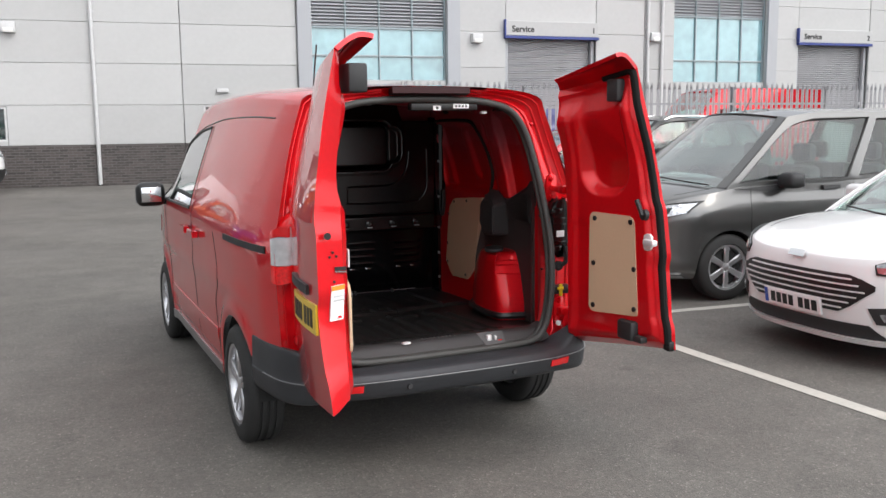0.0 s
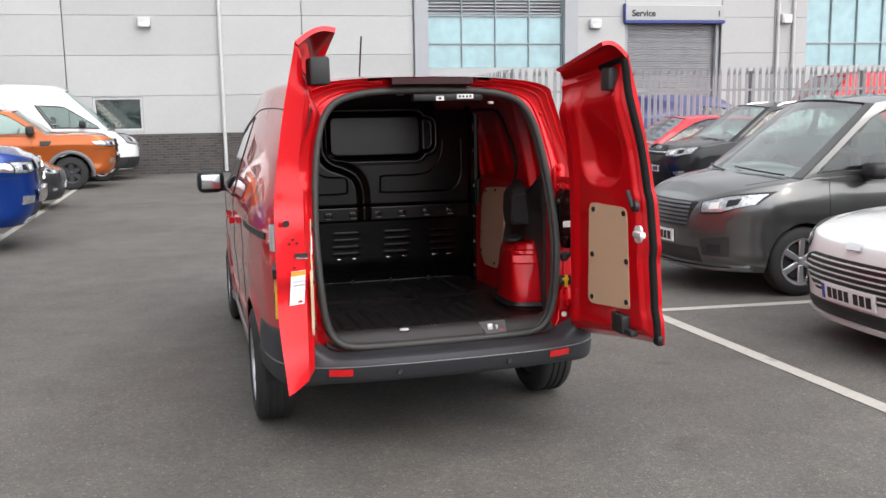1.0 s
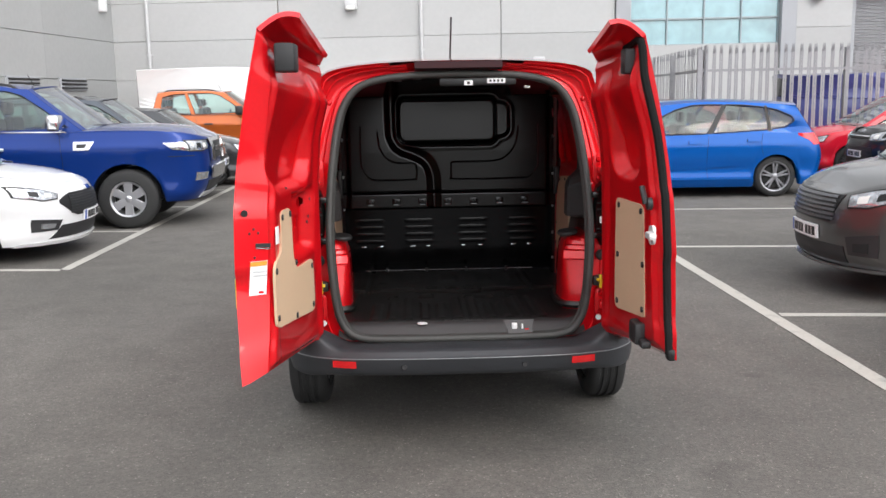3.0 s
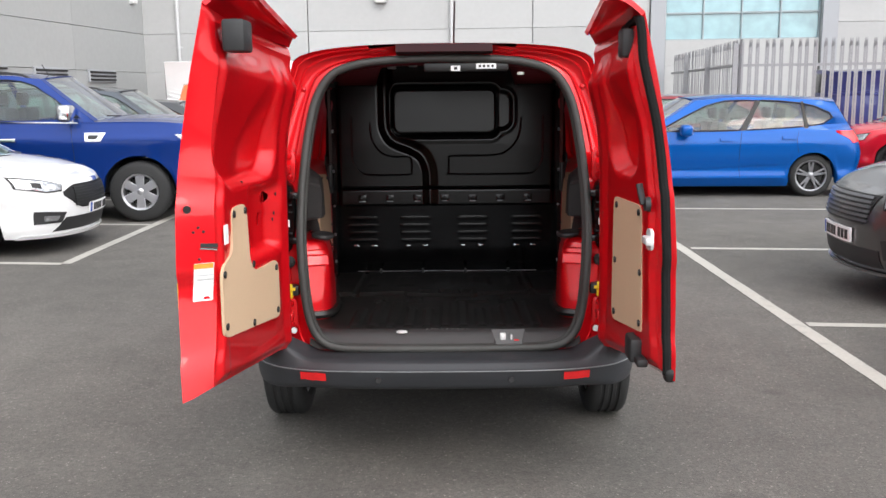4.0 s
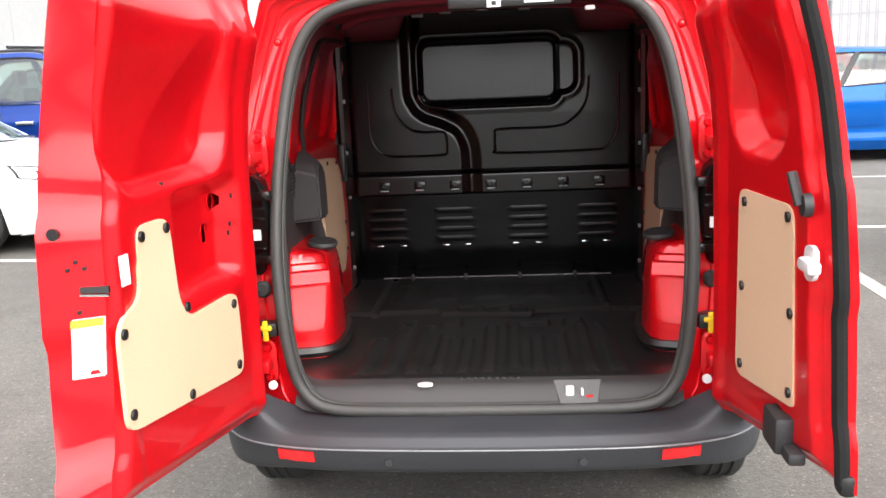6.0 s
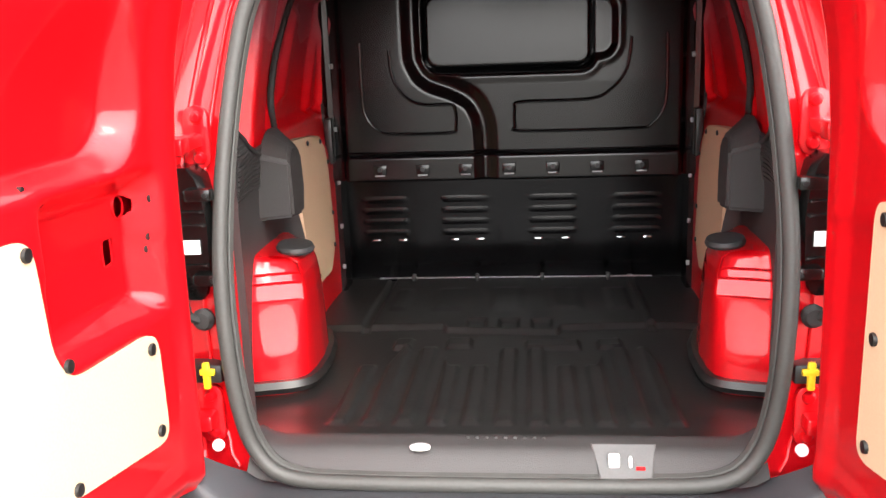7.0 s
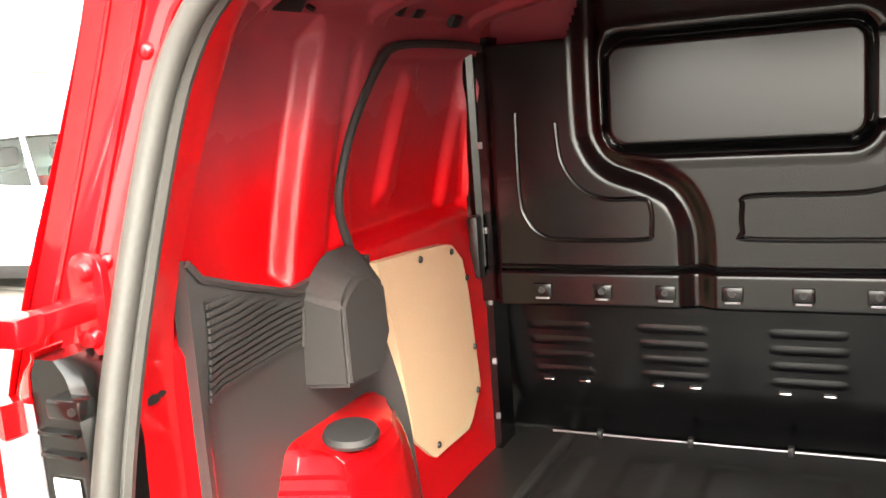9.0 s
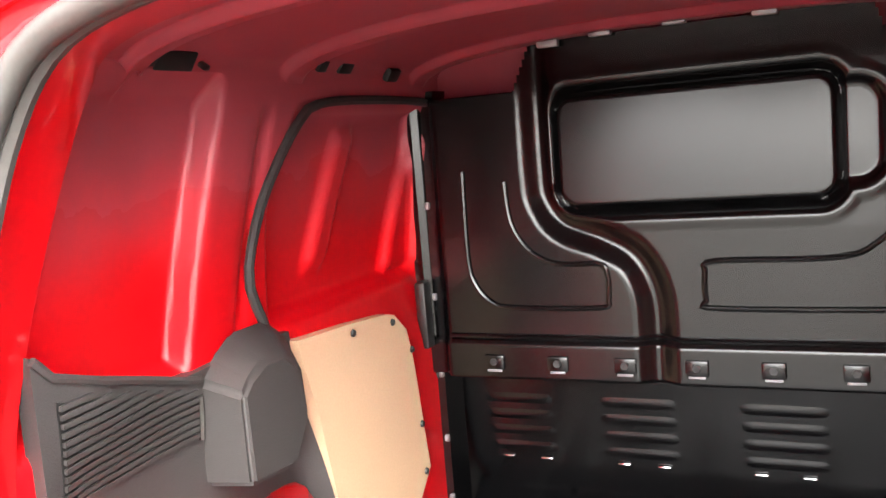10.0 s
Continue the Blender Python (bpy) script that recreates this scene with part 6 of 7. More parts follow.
for s in (-1, 1):
    def inner(y, z, h, s=s):
        x = in_x(max(y, 0.56) if y < 0.9 else y, z)
        return Vector((s * (0.650 + (x - 0.650) * smooth01((y - 0.46) / 0.10) - h), y, z))
    # black side trim with louvres and a covered box
    trim = part("side_trim", strip([(0.470, 1.315), (0.50, 1.285), (0.60, 1.252), (0.80, 1.192), (0.95, 1.20), (1.10, 1.20)], [(0.462, 0.52), (0.5, 0.52), (0.6, 0.52), (0.8, 0.52), (1.0, 0.52), (1.20, 0.52)], inner, 30, 20, 0.016, 0.03), TRIM_PLASTIC, van, "black plastic side trim")
    part("trim_lip", tube([inner(y, z, 0.018) for y, z in ((0.472, 1.31), (0.50, 1.281), (0.60, 1.248), (0.70, 1.219), (0.80, 1.188), (0.835, 1.18))], 0.007, 6), TRIM_PLASTIC, trim)
    for k in range(13):
        z = 1.236 - 0.0125 * k
        ye = min(0.826, 0.535 + (1.246 - z) / 0.29)
        part("louvre_slat", strip([(0.507, z + 0.0038), (ye, z + 0.0038)], [(0.507, z - 0.0038), (ye, z - 0.0038)], inner, 6, 1, 0.0225, 0.012), TRIM_PLASTIC, trim)
    part("louvre_bed", strip([(0.504, 1.246), (0.833, 1.150)], [(0.504, 1.078), (0.833, 1.078)], inner, 8, 3, 0.0175, 0.004), INK, trim)
    part("louvre_bead", tube([inner(y, z, 0.019) for y, z in ((0.833, 1.152), (0.835, 1.11), (0.833, 1.075))], 0.005, 6), SEAL, trim)
    cover = bmesh.new()
    ring0 = [(0.842, 0.985), (0.842, 1.172), (0.875, 1.205), (0.93, 1.236), (1.03, 1.236), (1.095, 1.19), (1.11, 1.04), (1.02, 0.955)]
    ring1 = [(0.840, 0.995), (0.842, 1.152), (0.875, 1.172), (0.93, 1.188), (0.99, 1.185), (1.03, 1.15), (1.045, 1.05), (0.97, 0.985)]
    V0 = [cover.verts.new(inner(y, z, 0.012)) for y, z in ring0]
    V1 = [cover.verts.new(Vector((s * (0.600 + 0.022 * smooth01((z - 1.155) / 0.04) + 0.02 * smooth01((y - 0.98) / 0.08)), y, z))) for y, z in ring1]
    for i in range(8):
        cover.faces.new((V0[i], V0[(i + 1) % 8], V1[(i + 1) % 8], V1[i]))
    cover.faces.new(V1)
    bmesh.ops.bevel(cover, geom=[e for e in cover.edges if len(e.link_faces) == 2], offset=0.009, segments=3, affect="EDGES")
    part("box_cover", cover, TRIM_PLASTIC, trim, "grey-black box cover")
    # hardboard of the sliding door
    bd = part("hardboard", strip([(1.10, 1.180), (1.30, 1.168), (1.485, 1.152), (1.54, 1.10)], [(1.185, 0.745), (1.28, 0.662), (1.50, 0.655), (1.59, 0.74)], lambda y, z, h: Vector((s * (0.664 + 0.012 * smooth01((z - 1.0) / 0.2) - h), y, z)), 14, 12, 0.008, 0.03), BOARD, van, "brown hardboard door panel")
    for y, z in ((1.30, 1.148), (1.475, 1.132), (1.545, 1.05), (1.56, 0.86), (1.56, 0.74), (1.30, 0.69)):
        b = lathe([(0.0, 0.0), (0.009, 0.0), (0.007, 0.005), (0, 0.006)], 8, "X")
        ob = part("screw", b, INK, bd)
        ob.matrix_basis = pose(s * (0.654 + 0.012 * smooth01((z - 1.0) / 0.2)), y, z, 0, 0, 0 if s < 0 else 180)
    part("sliding_door_seal", tube([inner(y, z, 0.006) for y, z in spline([(1.10, 1.02), (1.045, 1.21), (1.0, 1.315), (1.022, 1.42), (1.065, 1.50), (1.135, 1.588), (1.21, 1.632), (1.45, 1.640), (1.70, 1.632), (1.735, 1.6), (1.735, 1.2), (1.72, 0.62)], 60)], 0.010, 8), RUBBER, van, "black rubber seal of the sliding door")
    part("door_catch", box(s * (in_x(1.66, 1.1) - 0.012), 1.655, 1.11, 0.03, 0.04, 0.17, 0.008), INK, van, "black door catch")
    part("inner_post", strip([(1.70, 1.66), (1.80, 1.66)], [(1.69, 0.52), (1.80, 0.52)], inner, 3, 16, 0.02, 0.02), BULK_BLACK, van, "black post beside the bulkhead")
    # wheel box
    low = [(0.73, 0.634), (0.70, 0.640), (0.605, 0.664), (0.572, 0.680), (0.553, 0.706), (0.545, 0.76), (0.543, 0.86), (0.556, 0.98), (0.585, 1.08), (0.64, 1.15), (0.73, 1.19)]
    bm = bmesh.new()
    levels = []
    for z, back, inw, fwd in ((0.53, 0, 0, 0), (0.62, 0.006, 0.004, 0.01), (0.66, 0.014, 0.005, 0.01), (0.775, 0.050, 0.010, 0.03), (0.783, 0.050, 0.011, 0.03), (0.787, 0.056, 0.011, 0.03), (0.826, 0.072, 0.015, 0.04), (0.829, 0.070, 0.016, 0.04), (0.833, 0.077, 0.016, 0.045), (0.850, 0.085, 0.018, 0.05), (0.853, 0.083, 0.019, 0.05), (0.857, 0.090, 0.021, 0.055), (0.885, 0.104, 0.028, 0.07), (0.897, 0.115, 0.045, 0.09), (0.903, 0.132, 0.075, 0.12), (0.905, 0.155, 0.11, 0.16)):
        row = []
        for x, y in resample(low, 44):
            wr, wf = smooth01((0.76 - y) / 0.10), smooth01((y - 0.90) / 0.2)
            row.append(bm.verts.new((s * min(0.73, x + inw * smooth01((0.70 - x) / 0.08)), y + back * wr - fwd * wf, z)))
        levels.append(row)
    for a, b in zip(levels, levels[1:]):
        for i in range(44):
            bm.faces.new((a[i], a[i + 1], b[i + 1], b[i]))
    bm.faces.new(levels[-1])
    wb = part("wheel_box", bm, RED_IN, van, "red painted inner wheel arch", angle=24)
    part("skirt", tube([(s * (x - 0.006), y - 0.006, 0.556) for x, y in resample(low, 40)], 0.020, 6), MAT_RUBBER, wb, "black mat edge")
    b = lathe([(0.0, 0.0), (0.052, 0.0), (0.055, 0.008), (0.05, 0.018), (0.0, 0.021)], 24, "Z")
    ob = part("cap", b, BLACK_PLASTIC, wb, "black round cap")
    ob.matrix_basis = pose(s * 0.598, 0.82, 0.905, 5, -s * 5, 0)
    for y, z, wd, ln in ((0.79, 1.706, 0.034, 0.085), (0.715, 1.700, 0.014, 0.02), (0.66, 1.694, 0.010, 0.014), (0.86, 1.698, 0.010, 0.014), (0.75, 1.718, 0.009, 0.012), (0.78, 1.722, 0.009, 0.012), (1.30, 1.715, 0.034, 0.05), (1.21, 1.712, 0.026, 0.03), (1.50, 1.70, 0.03, 0.05), (0.52, 1.722, 0.018, 0.05)):
        ob = part("roof_slot", box(0, 0, 0, wd, ln, 0.024, 0.003), INK, van)
        ob.matrix_basis = pose(s * (in_x(y, z) - 0.008), y, z - 0.003, 0, s * 55, 0)

# header trim with its two labels
hd = part("header_trim", box(0.10, 0.415, 1.70, 0.36, 0.05, 0.036, 0.008), INK, van, "black header trim")
part("label", box(0.055, 0.388, 1.695, 0.04, 0.004, 0.022), WHITE_PL, hd, "white pictogram label")
part("label_bars", box(0.055, 0.386, 1.695, 0.014, 0.003, 0.012), INK, hd)
part("label", box(0.185, 0.388, 1.703, 0.085, 0.004, 0.022), WHITE_PL, hd, "white printed label")
for k in range(4):
    part("label_bars", box(0.158 + 0.018 * k, 0.386, 1.703, 0.010, 0.003, 0.010), INK, hd)
part("header_lamp", box(0.335, 0.44, 1.672, 0.03, 0.03, 0.014, 0.005), LAMP_GLASS, van, "small white load lamp")

# bumper
bplan = spline([(-0.86, 0.56), (-0.845, 0.42), (-0.80, 0.21), (-0.69, 0.075), (-0.5, 0.012), (-0.25, -0.008), (0, -0.012), (0.25, -0.008), (0.5, 0.012), (0.69, 0.075), (0.80, 0.21), (0.845, 0.42), (0.86, 0.56)], 80)
bprof = [(0.385, 0.10), (0.392, 0.055), (0.408, 0.030), (0.44, 0.014), (0.470, 0.003), (0.482, 0.0), (0.487, 0.012), (0.496, 0.022), (0.507, 0.034), (0.514, 0.055), (0.516, 0.10), (0.510, 0.2)]


def bumper_f(u, v):
    i = u * 80
    k = min(79, int(i))
    t = i - k
    x, y = [bplan[k][q] * (1 - t) + bplan[k + 1][q] * t for q in (0, 1)]
    j = v * (len(bprof) - 1)
    a = min(len(bprof) - 2, int(j))
    w = j - a
    z, ins = [bprof[a][q] * (1 - w) + bprof[a + 1][q] * w for q in (0, 1)]
    c = smooth01((abs(x) - 0.55) / 0.25)
    ins *= 1 - 0.75 * c
    z += 0.115 * c * smooth01((z - 0.486) / 0.026) - 0.02 * c * smooth01((0.42 - z) / 0.08)
    # the arch edge of the bumper follows the wheel
    fy, fx = (0.55 - y), -x
    n = Vector((-x * (0.25 + 0.75 * c), 0.62 - y + 0.15)).normalized()
    return (x + n.x * ins, y + n.y * ins, z)


bmp = part("bumper", sheet(bumper_f, 80, 33), BUMPER_PLASTIC, van, "dark grey textured plastic bumper", angle=35)
# worn crest, paler so that the sky's glint sits in its colour
part("crest", tube([Vector(bumper_f(k / 80, 5 / 11)) + Vector((0, -0.0005, 0.001)) for k in range(5, 76)], 0.0028, 6), mat("worn_edge_glint", (0.16, 0.165, 0.17), rough=0.3, vary=0.3, scale=6), bmp, "pale worn edge of the bumper with a painted glint")


def bump_surf(x, z, h):
    k = min(range(81), key=lambda i: abs(bplan[i][0] - x))
    return Vector((x, bplan[k][1] + 0.006 + 0.35 * max(0.0, 0.48 - z) - h, z))


for s in (-1, 1):
    part("reflector", strip([(s * 0.485, 0.472), (s * 0.592, 0.474)], [(s * 0.485, 0.438), (s * 0.592, 0.440)], bump_surf, 6, 2, 0.012, 0.012), RED_LENS, van, "red bumper reflector")
    b = lathe([(0.0, -0.006), (0.011, -0.006), (0.013, 0.0), (0.013, 0.004), (0, 0.004)], 16, "Y")
    ob = part("parking_sensor", b, BLACK_PLASTIC, van)
    ob.matrix_basis = pose(s * 0.27, 0.0, 0.445)
    # plug, hinges, strap and lamp on the rear pillar
    b = lathe([(0.0, -0.006), (0.013, -0.005), (0.014, 0.004), (0, 0.004)], 14, "Y")
    ob = part("white_plug", b, WHITE_PL, van, "white plastic plug")
    ob.matrix_basis = pose(s * 0.642, 0.205, 0.602)
    hb = part("strap_housing", box(s * 0.665, 0.225, 0.775, 0.10, 0.05, 0.045, 0.008), INK, van, "black check-strap housing")
    part("strap_clip", box(s * 0.648, 0.195, 0.775, 0.016, 0.014, 0.062, 0.004), YELLOW, hb, "yellow check-strap clip")
    part("strap_bar", box(s * 0.645, 0.193, 0.784, 0.034, 0.012, 0.014, 0.003), YELLOW, hb)
    for z in (1.285, 0.665):
        hg = part("hinge", box(s * 0.69, 0.20, z, 0.10, 0.05, 0.04, 0.010), RED_IN, van, "red painted door hinge")
        py = 0.318 if z > 1 else 0.236
        part("hinge_plate", slab(rounded(0.628, z - 0.065, 0.688, z + 0.075, 0.028), lambda u, v, h: Vector((s * u, py - h, v)), 0.012, 0.003), RED_IN, hg)
        part("hinge_arm", box(s * 0.668, (0.20 + py) / 2, z, 0.045, py - 0.19, 0.03, 0.006), RED_IN, hg)
        for dz in (-0.04, 0.05):
            part("hinge_bolt", lathe([(0, -0.012), (0.010, -0.010), (0.015, -0.003), (0.015, 0.004), (0, 0.004)], 10, "Y", (s * 0.655, py - 0.012, z + dz)), RED_IN, hg)
    hz = [(0.935, 0.030), (0.95, 0.044), (1.00, 0.052), (1.10, 0.054), (1.17, 0.050), (1.21, 0.040), (1.232, 0.022)]
    hb2 = bmesh.new()
    rows = [[hb2.verts.new((s * (0.672 + 0.012 * ((z - 1.08) / 0.15) ** 2 + dx * w), y, z)) for dx, y in ((-1, 0.33), (-1, 0.262), (-0.75, 0.245), (0.75, 0.245), (1, 0.262), (1, 0.33))] for z, w in hz]
    for a, b in zip(rows, rows[1:]):
        for i in range(5):
            hb2.faces.new((a[i], a[i + 1], b[i + 1], b[i]))
    hb2.faces.new(rows[0])
    hb2.faces.new(rows[-1])
    lh = part("lamp_housing", hb2, GLOSS_BLACK, van, "black back of the tail lamp", angle=30)
    for z in (1.175, 0.985):
        part("housing_lug", box(s * 0.640, 0.238, z, 0.06, 0.03, 0.028, 0.006), GLOSS_BLACK, lh)
        part("lug_screw", lathe([(0, -0.005), (0.006, -0.004), (0.006, 0.004), (0, 0.004)], 8, "Y", (s * 0.622, 0.224, z)), INK, lh)
    for z in (1.135, 1.105, 1.015):
        part("housing_rib", box(s * 0.672, 0.243, z, 0.07, 0.014, 0.006, 0.002), GLOSS_BLACK, lh)
    part("housing_label", box(s * 0.672, 0.241, 1.057, 0.045, 0.004, 0.032, 0.0015), WHITE_PL, lh, "white label")
    part("cable", tube(spline([(s * 0.700, 0.235, 0.99), (s * 0.695, 0.212, 0.95), (s * 0.682, 0.205, 0.915), (s * 0.662, 0.222, 0.895)], 24), 0.011, 8), RUBBER, lh, "black corrugated cable")
    for k in range(9):
        q = k / 8
        part("cable_ring", lathe([(0, -0.003), (0.0135, -0.003), (0.0135, 0.003), (0, 0.003)], 10, "Z", (s * (0.700 - 0.005 * q - 0.012 * q * q), 0.235 - 0.03 * q, 0.985 - 0.068 * q)), RUBBER, lh)
    part("grommet", lathe([(0, -0.014), (0.018, -0.012), (0.026, 0.0), (0.024, 0.012), (0, 0.012)], 14, "Y", (s * 0.655, 0.226, 0.895)), RUBBER, lh)
    side = van_side(s)

    def corner(q, z, h, s=s):
        """Round the rear corner: q from the rear face (0) to the flank (1)."""
        ang = radians(8 + 72 * q)
        return Vector((s * (0.722 + (0.078 + h) * math.sin(ang) ** 0.8), 0.318 - (0.088 + h) * max(0.0, math.cos(ang)) ** 0.8, z))
    tl = part("tail_light", strip([(0, 1.126), (0.5, 1.130), (1, 1.118)], [(0, 1.005), (0.5, 1.0), (1, 1.0)], corner, 12, 5, 0.014, 0.05), TAIL_CLEAR, van, "clear and red tail light")
    part("upper_lens", strip([(0, 1.175), (0.5, 1.172), (1, 1.15)], [(0, 1.129), (0.5, 1.133), (1, 1.121)], corner, 12, 3, 0.0145, 0.05), RED_LENS, tl, "red lens")
    part("red_lens", strip([(0, 1.002), (0.5, 0.997), (1, 0.997)], [(0, 0.925), (0.5, 0.915), (1, 0.92)], corner, 12, 5, 0.015, 0.05), TAIL_RED, tl, "red lens")
    half_w = curve(hz)

    def lens_edge(z, u):
        """The lens as it curls round the outer edge of the black housing."""
        x0 = 0.672 + 0.012 * ((z - 1.08) / 0.15) ** 2 + half_w(z) * 0.82
        wd = 0.060 * smooth01((z - 0.905) / 0.06) * smooth01((1.262 - z) / 0.09)
        return (s * (x0 + wd * math.sin(u * math.pi / 2)), 0.243 + 0.060 * (1 - math.cos(u * math.pi / 2)), z)
    for z0, z1, lm in ((1.000, 1.170, TAIL_CLEAR), (1.171, 1.240, RED_LENS), (0.925, 0.999, TAIL_RED)):
        part("lens_return", sheet(lambda u, v: lens_edge(z0 + (z1 - z0) * v, u), 8, 10, 0.003), lm, tl)
    if s > 0:
        part("amber_lens", sheet(lambda u, v: tuple(Vector(lens_edge(0.955 + 0.045 * v, 0.2 + 0.5 * u)) + Vector((0, -0.003, 0))), 6, 4, 0.003), AMBER, tl)

# high stop lamp and roof parts
part("stop_lamp", strip([(-0.195, 1.792), (0.21, 1.792)], [(-0.195, 1.762), (0.21, 1.762)], lambda x, z, h: Vector((x, 0.352 - h - (1.80 - z) * 0.2, z + 0.2 * h)), 10, 2, 0.008, 0.05), mat("dark_red_lens", (0.03, 0.006, 0.008), rough=0.55, vary=0.15, spec=0.2), van, "dark high-level stop lamp")
part("aerial", tube([(0.05, 2.44, 1.82), (0.055, 2.40, 2.0), (0.06, 2.36, 2.16)], 0.006, 6), INK, van, "thin roof aerial")
part("aerial_base", lathe([(0.0, 0.03), (0.02, 0.025), (0.03, 0.0), (0, 0.0)], 14, "Z", (0.05, 2.44, 1.815)), INK, van)
for s in (-1, 1):
    part("roof_ditch", tube([(s * (van_roof_w(y) - 0.005), y, van_sec(y, 0.8)[1] + 0.003) for y in [0.5 + 2.0 * k / 30 for k in range(31)]], 0.004, 5), INK, van, "black roof ditch strip")
    side = van_side(s)
    gl = mat("van_window", (0.015, 0.018, 0.018), rough=0.04, coat=1.0, vary=0.2, scale=2) if s < 0 else gl
    part("side_window", strip([(2.06, 1.61), (2.4, 1.585), (2.7, 1.53), (3.0, 1.405), (3.26, 1.18)], [(2.06, 1.13), (2.4, 1.12), (2.7, 1.11), (3.0, 1.10), (3.3, 1.10)], side, 20, 8, 0.004, 0.02), gl, van, "dark side window")
    part("window_seal", tube([side(y, z, 0.003) for y, z in resample([(2.06, 1.61), (2.4, 1.585), (2.7, 1.53), (3.0, 1.405), (3.26, 1.18), (3.34, 1.10), (2.06, 1.12)], 50)], 0.010, 6), INK, van)
    part("slide_rail", strip([(0.34, 1.078), (1.02, 1.072)], [(0.34, 1.046), (1.02, 1.04)], side, 14, 2, 0.006, 0.02), INK, van, "black sliding-door rail")
    part("door_gap", tube([side(1.98, z, 0.0) for z in [0.36 + 1.26 * k / 30 for k in range(31)]], 0.0022, 4), INK, van)
    part("door_gap", tube([side(y, z, 0.0) for y, z in spline([(1.30, 1.05), (1.22, 0.80), (1.34, 0.66), (1.34, 0.36)], 20)], 0.0022, 4), INK, van)
    part("door_gap", tube([side(y, z, 0.0) for y, z in spline([(0.62, 1.652), (1.0, 1.662), (1.6, 1.658), (2.1, 1.632), (2.45, 1.60), (2.75, 1.535), (3.04, 1.415)], 50)], 0.0042, 4), INK, van, "black panel gap")
    part("door_gap", tube([side(y, z, -0.001) for y, z in spline([(1.30, 1.05), (0.98, 1.09), (0.90, 1.40), (0.90, 1.60), (0.93, 1.66)], 40)], 0.0010, 4), INK, van)
    part("door_gap", tube([side(y, 0.34 + 0.0 * y, 0.0) for y in [1.35 + 1.7 * k / 20 for k in range(21)]], 0.0022, 4), INK, van)
    part("door_gap", tube([side(y, z, 0.0) for y, z in spline([(3.16, 1.08), (3.10, 0.85), (3.04, 0.7), (3.04, 0.36)], 20)], 0.0022, 4), INK, van)
    for hy in (2.12, 1.83):
        part("door_handle", strip([(hy - 0.09, 1.005), (hy + 0.09, 1.005)], [(hy - 0.09, 0.968), (hy + 0.09, 0.968)], side, 6, 3, 0.04, 0.035), RED, van, "red door handle")
    part("sill_trim", strip([(1.33, 0.30), (3.05, 0.30)], [(1.33, 0.24), (3.05, 0.24)], side, 20, 2, 0.008, 0.03), SATIN, van, "grey sill trim")
    part("side_mould", strip([(1.35, 0.50), (3.02, 0.50)], [(1.35, 0.44), (3.02, 0.44)], side, 20, 2, 0.006, 0.02), RED, van)
    mir = part("door_mirror", box(s * 0.985, 3.10, 1.14, 0.20, 0.13, 0.17, 0.05, 3), INK, van, "black door mirror")
    part("glass", box(s * 0.985, 3.034, 1.14, 0.135, 0.006, 0.105, 0.002), CHROME, mir, "mirror glass")
    part("arm", box(s * 0.88, 3.12, 1.09, 0.1, 0.08, 0.05, 0.015), INK, mir)
    part("front_wing_lamp", strip([(3.72, 0.93), (4.02, 0.86)], [(3.78, 0.80), (4.02, 0.76)], side, 8, 4, 0.008, 0.02), CLEAR_LENS, van, "headlight")

    def liner(u, v, a=Y_REAR, s=s):
        ang = math.pi * u
        return (s * (0.725 + 0.115 * v), a + (ARCH_R + 0.012) * math.cos(ang), WHEEL_R + (ARCH_R + 0.012) * math.sin(ang))
    for a in (Y_REAR, Y_FRONT):
        part("wheel_liner", sheet(lambda u, v: liner(u, v, a), 16, 2), UNDER, van)
part("windscreen", sheet(lambda u, v: ((2 * u - 1) * (0.60 + 0.06 * v), 2.76 + 0.74 * v, van_roof(2.76 + 0.74 * v) - 0.075 * (2 * u - 1) ** 2 + 0.006), 16, 10, 0.004), gl, van, "dark windscreen")
part("grille", box(0, 4.20, 0.66, 0.7, 0.1, 0.2, 0.03), INK, van)
part("front_bumper", box(0, 4.12, 0.40, 1.2, 0.22, 0.26, 0.06, 3), BUMPER_PLASTIC, van, "dark front bumper")
part("underbody", box(0, 2.15, 0.405, 1.16, 3.5, 0.14, 0.03), UNDER, van, "dark underbody")
part("tow_eye", box(0.28, 0.22, 0.40, 0.05, 0.1, 0.05, 0.01), UNDER, van)
part("exhaust", tube([(0.36, 0.6, 0.36), (0.36, 0.34, 0.36), (0.36, 0.30, 0.35)], 0.022, 10), UNDER, van)
part("rear_axle", tube([(-0.66, Y_REAR, 0.30), (0.66, Y_REAR, 0.30)], 0.04, 10), UNDER, van)
for s in (-1, 1):
    for a in (Y_REAR, Y_FRONT):
        hub = wheel(van, "wheel", 0, 0, WHEEL_R, 0.195, 0.20, 5, ALLOY, -1, True)
        hub.matrix_basis = pose(s * 0.782, a, WHEEL_R, 0, 0, -90 if s < 0 else 90)


# rear doors, standing open
door_lean = curve([(1.30, 0.0), (1.45, 0.012), (1.62, 0.050), (1.75, 0.075), (1.9, 0.09)])


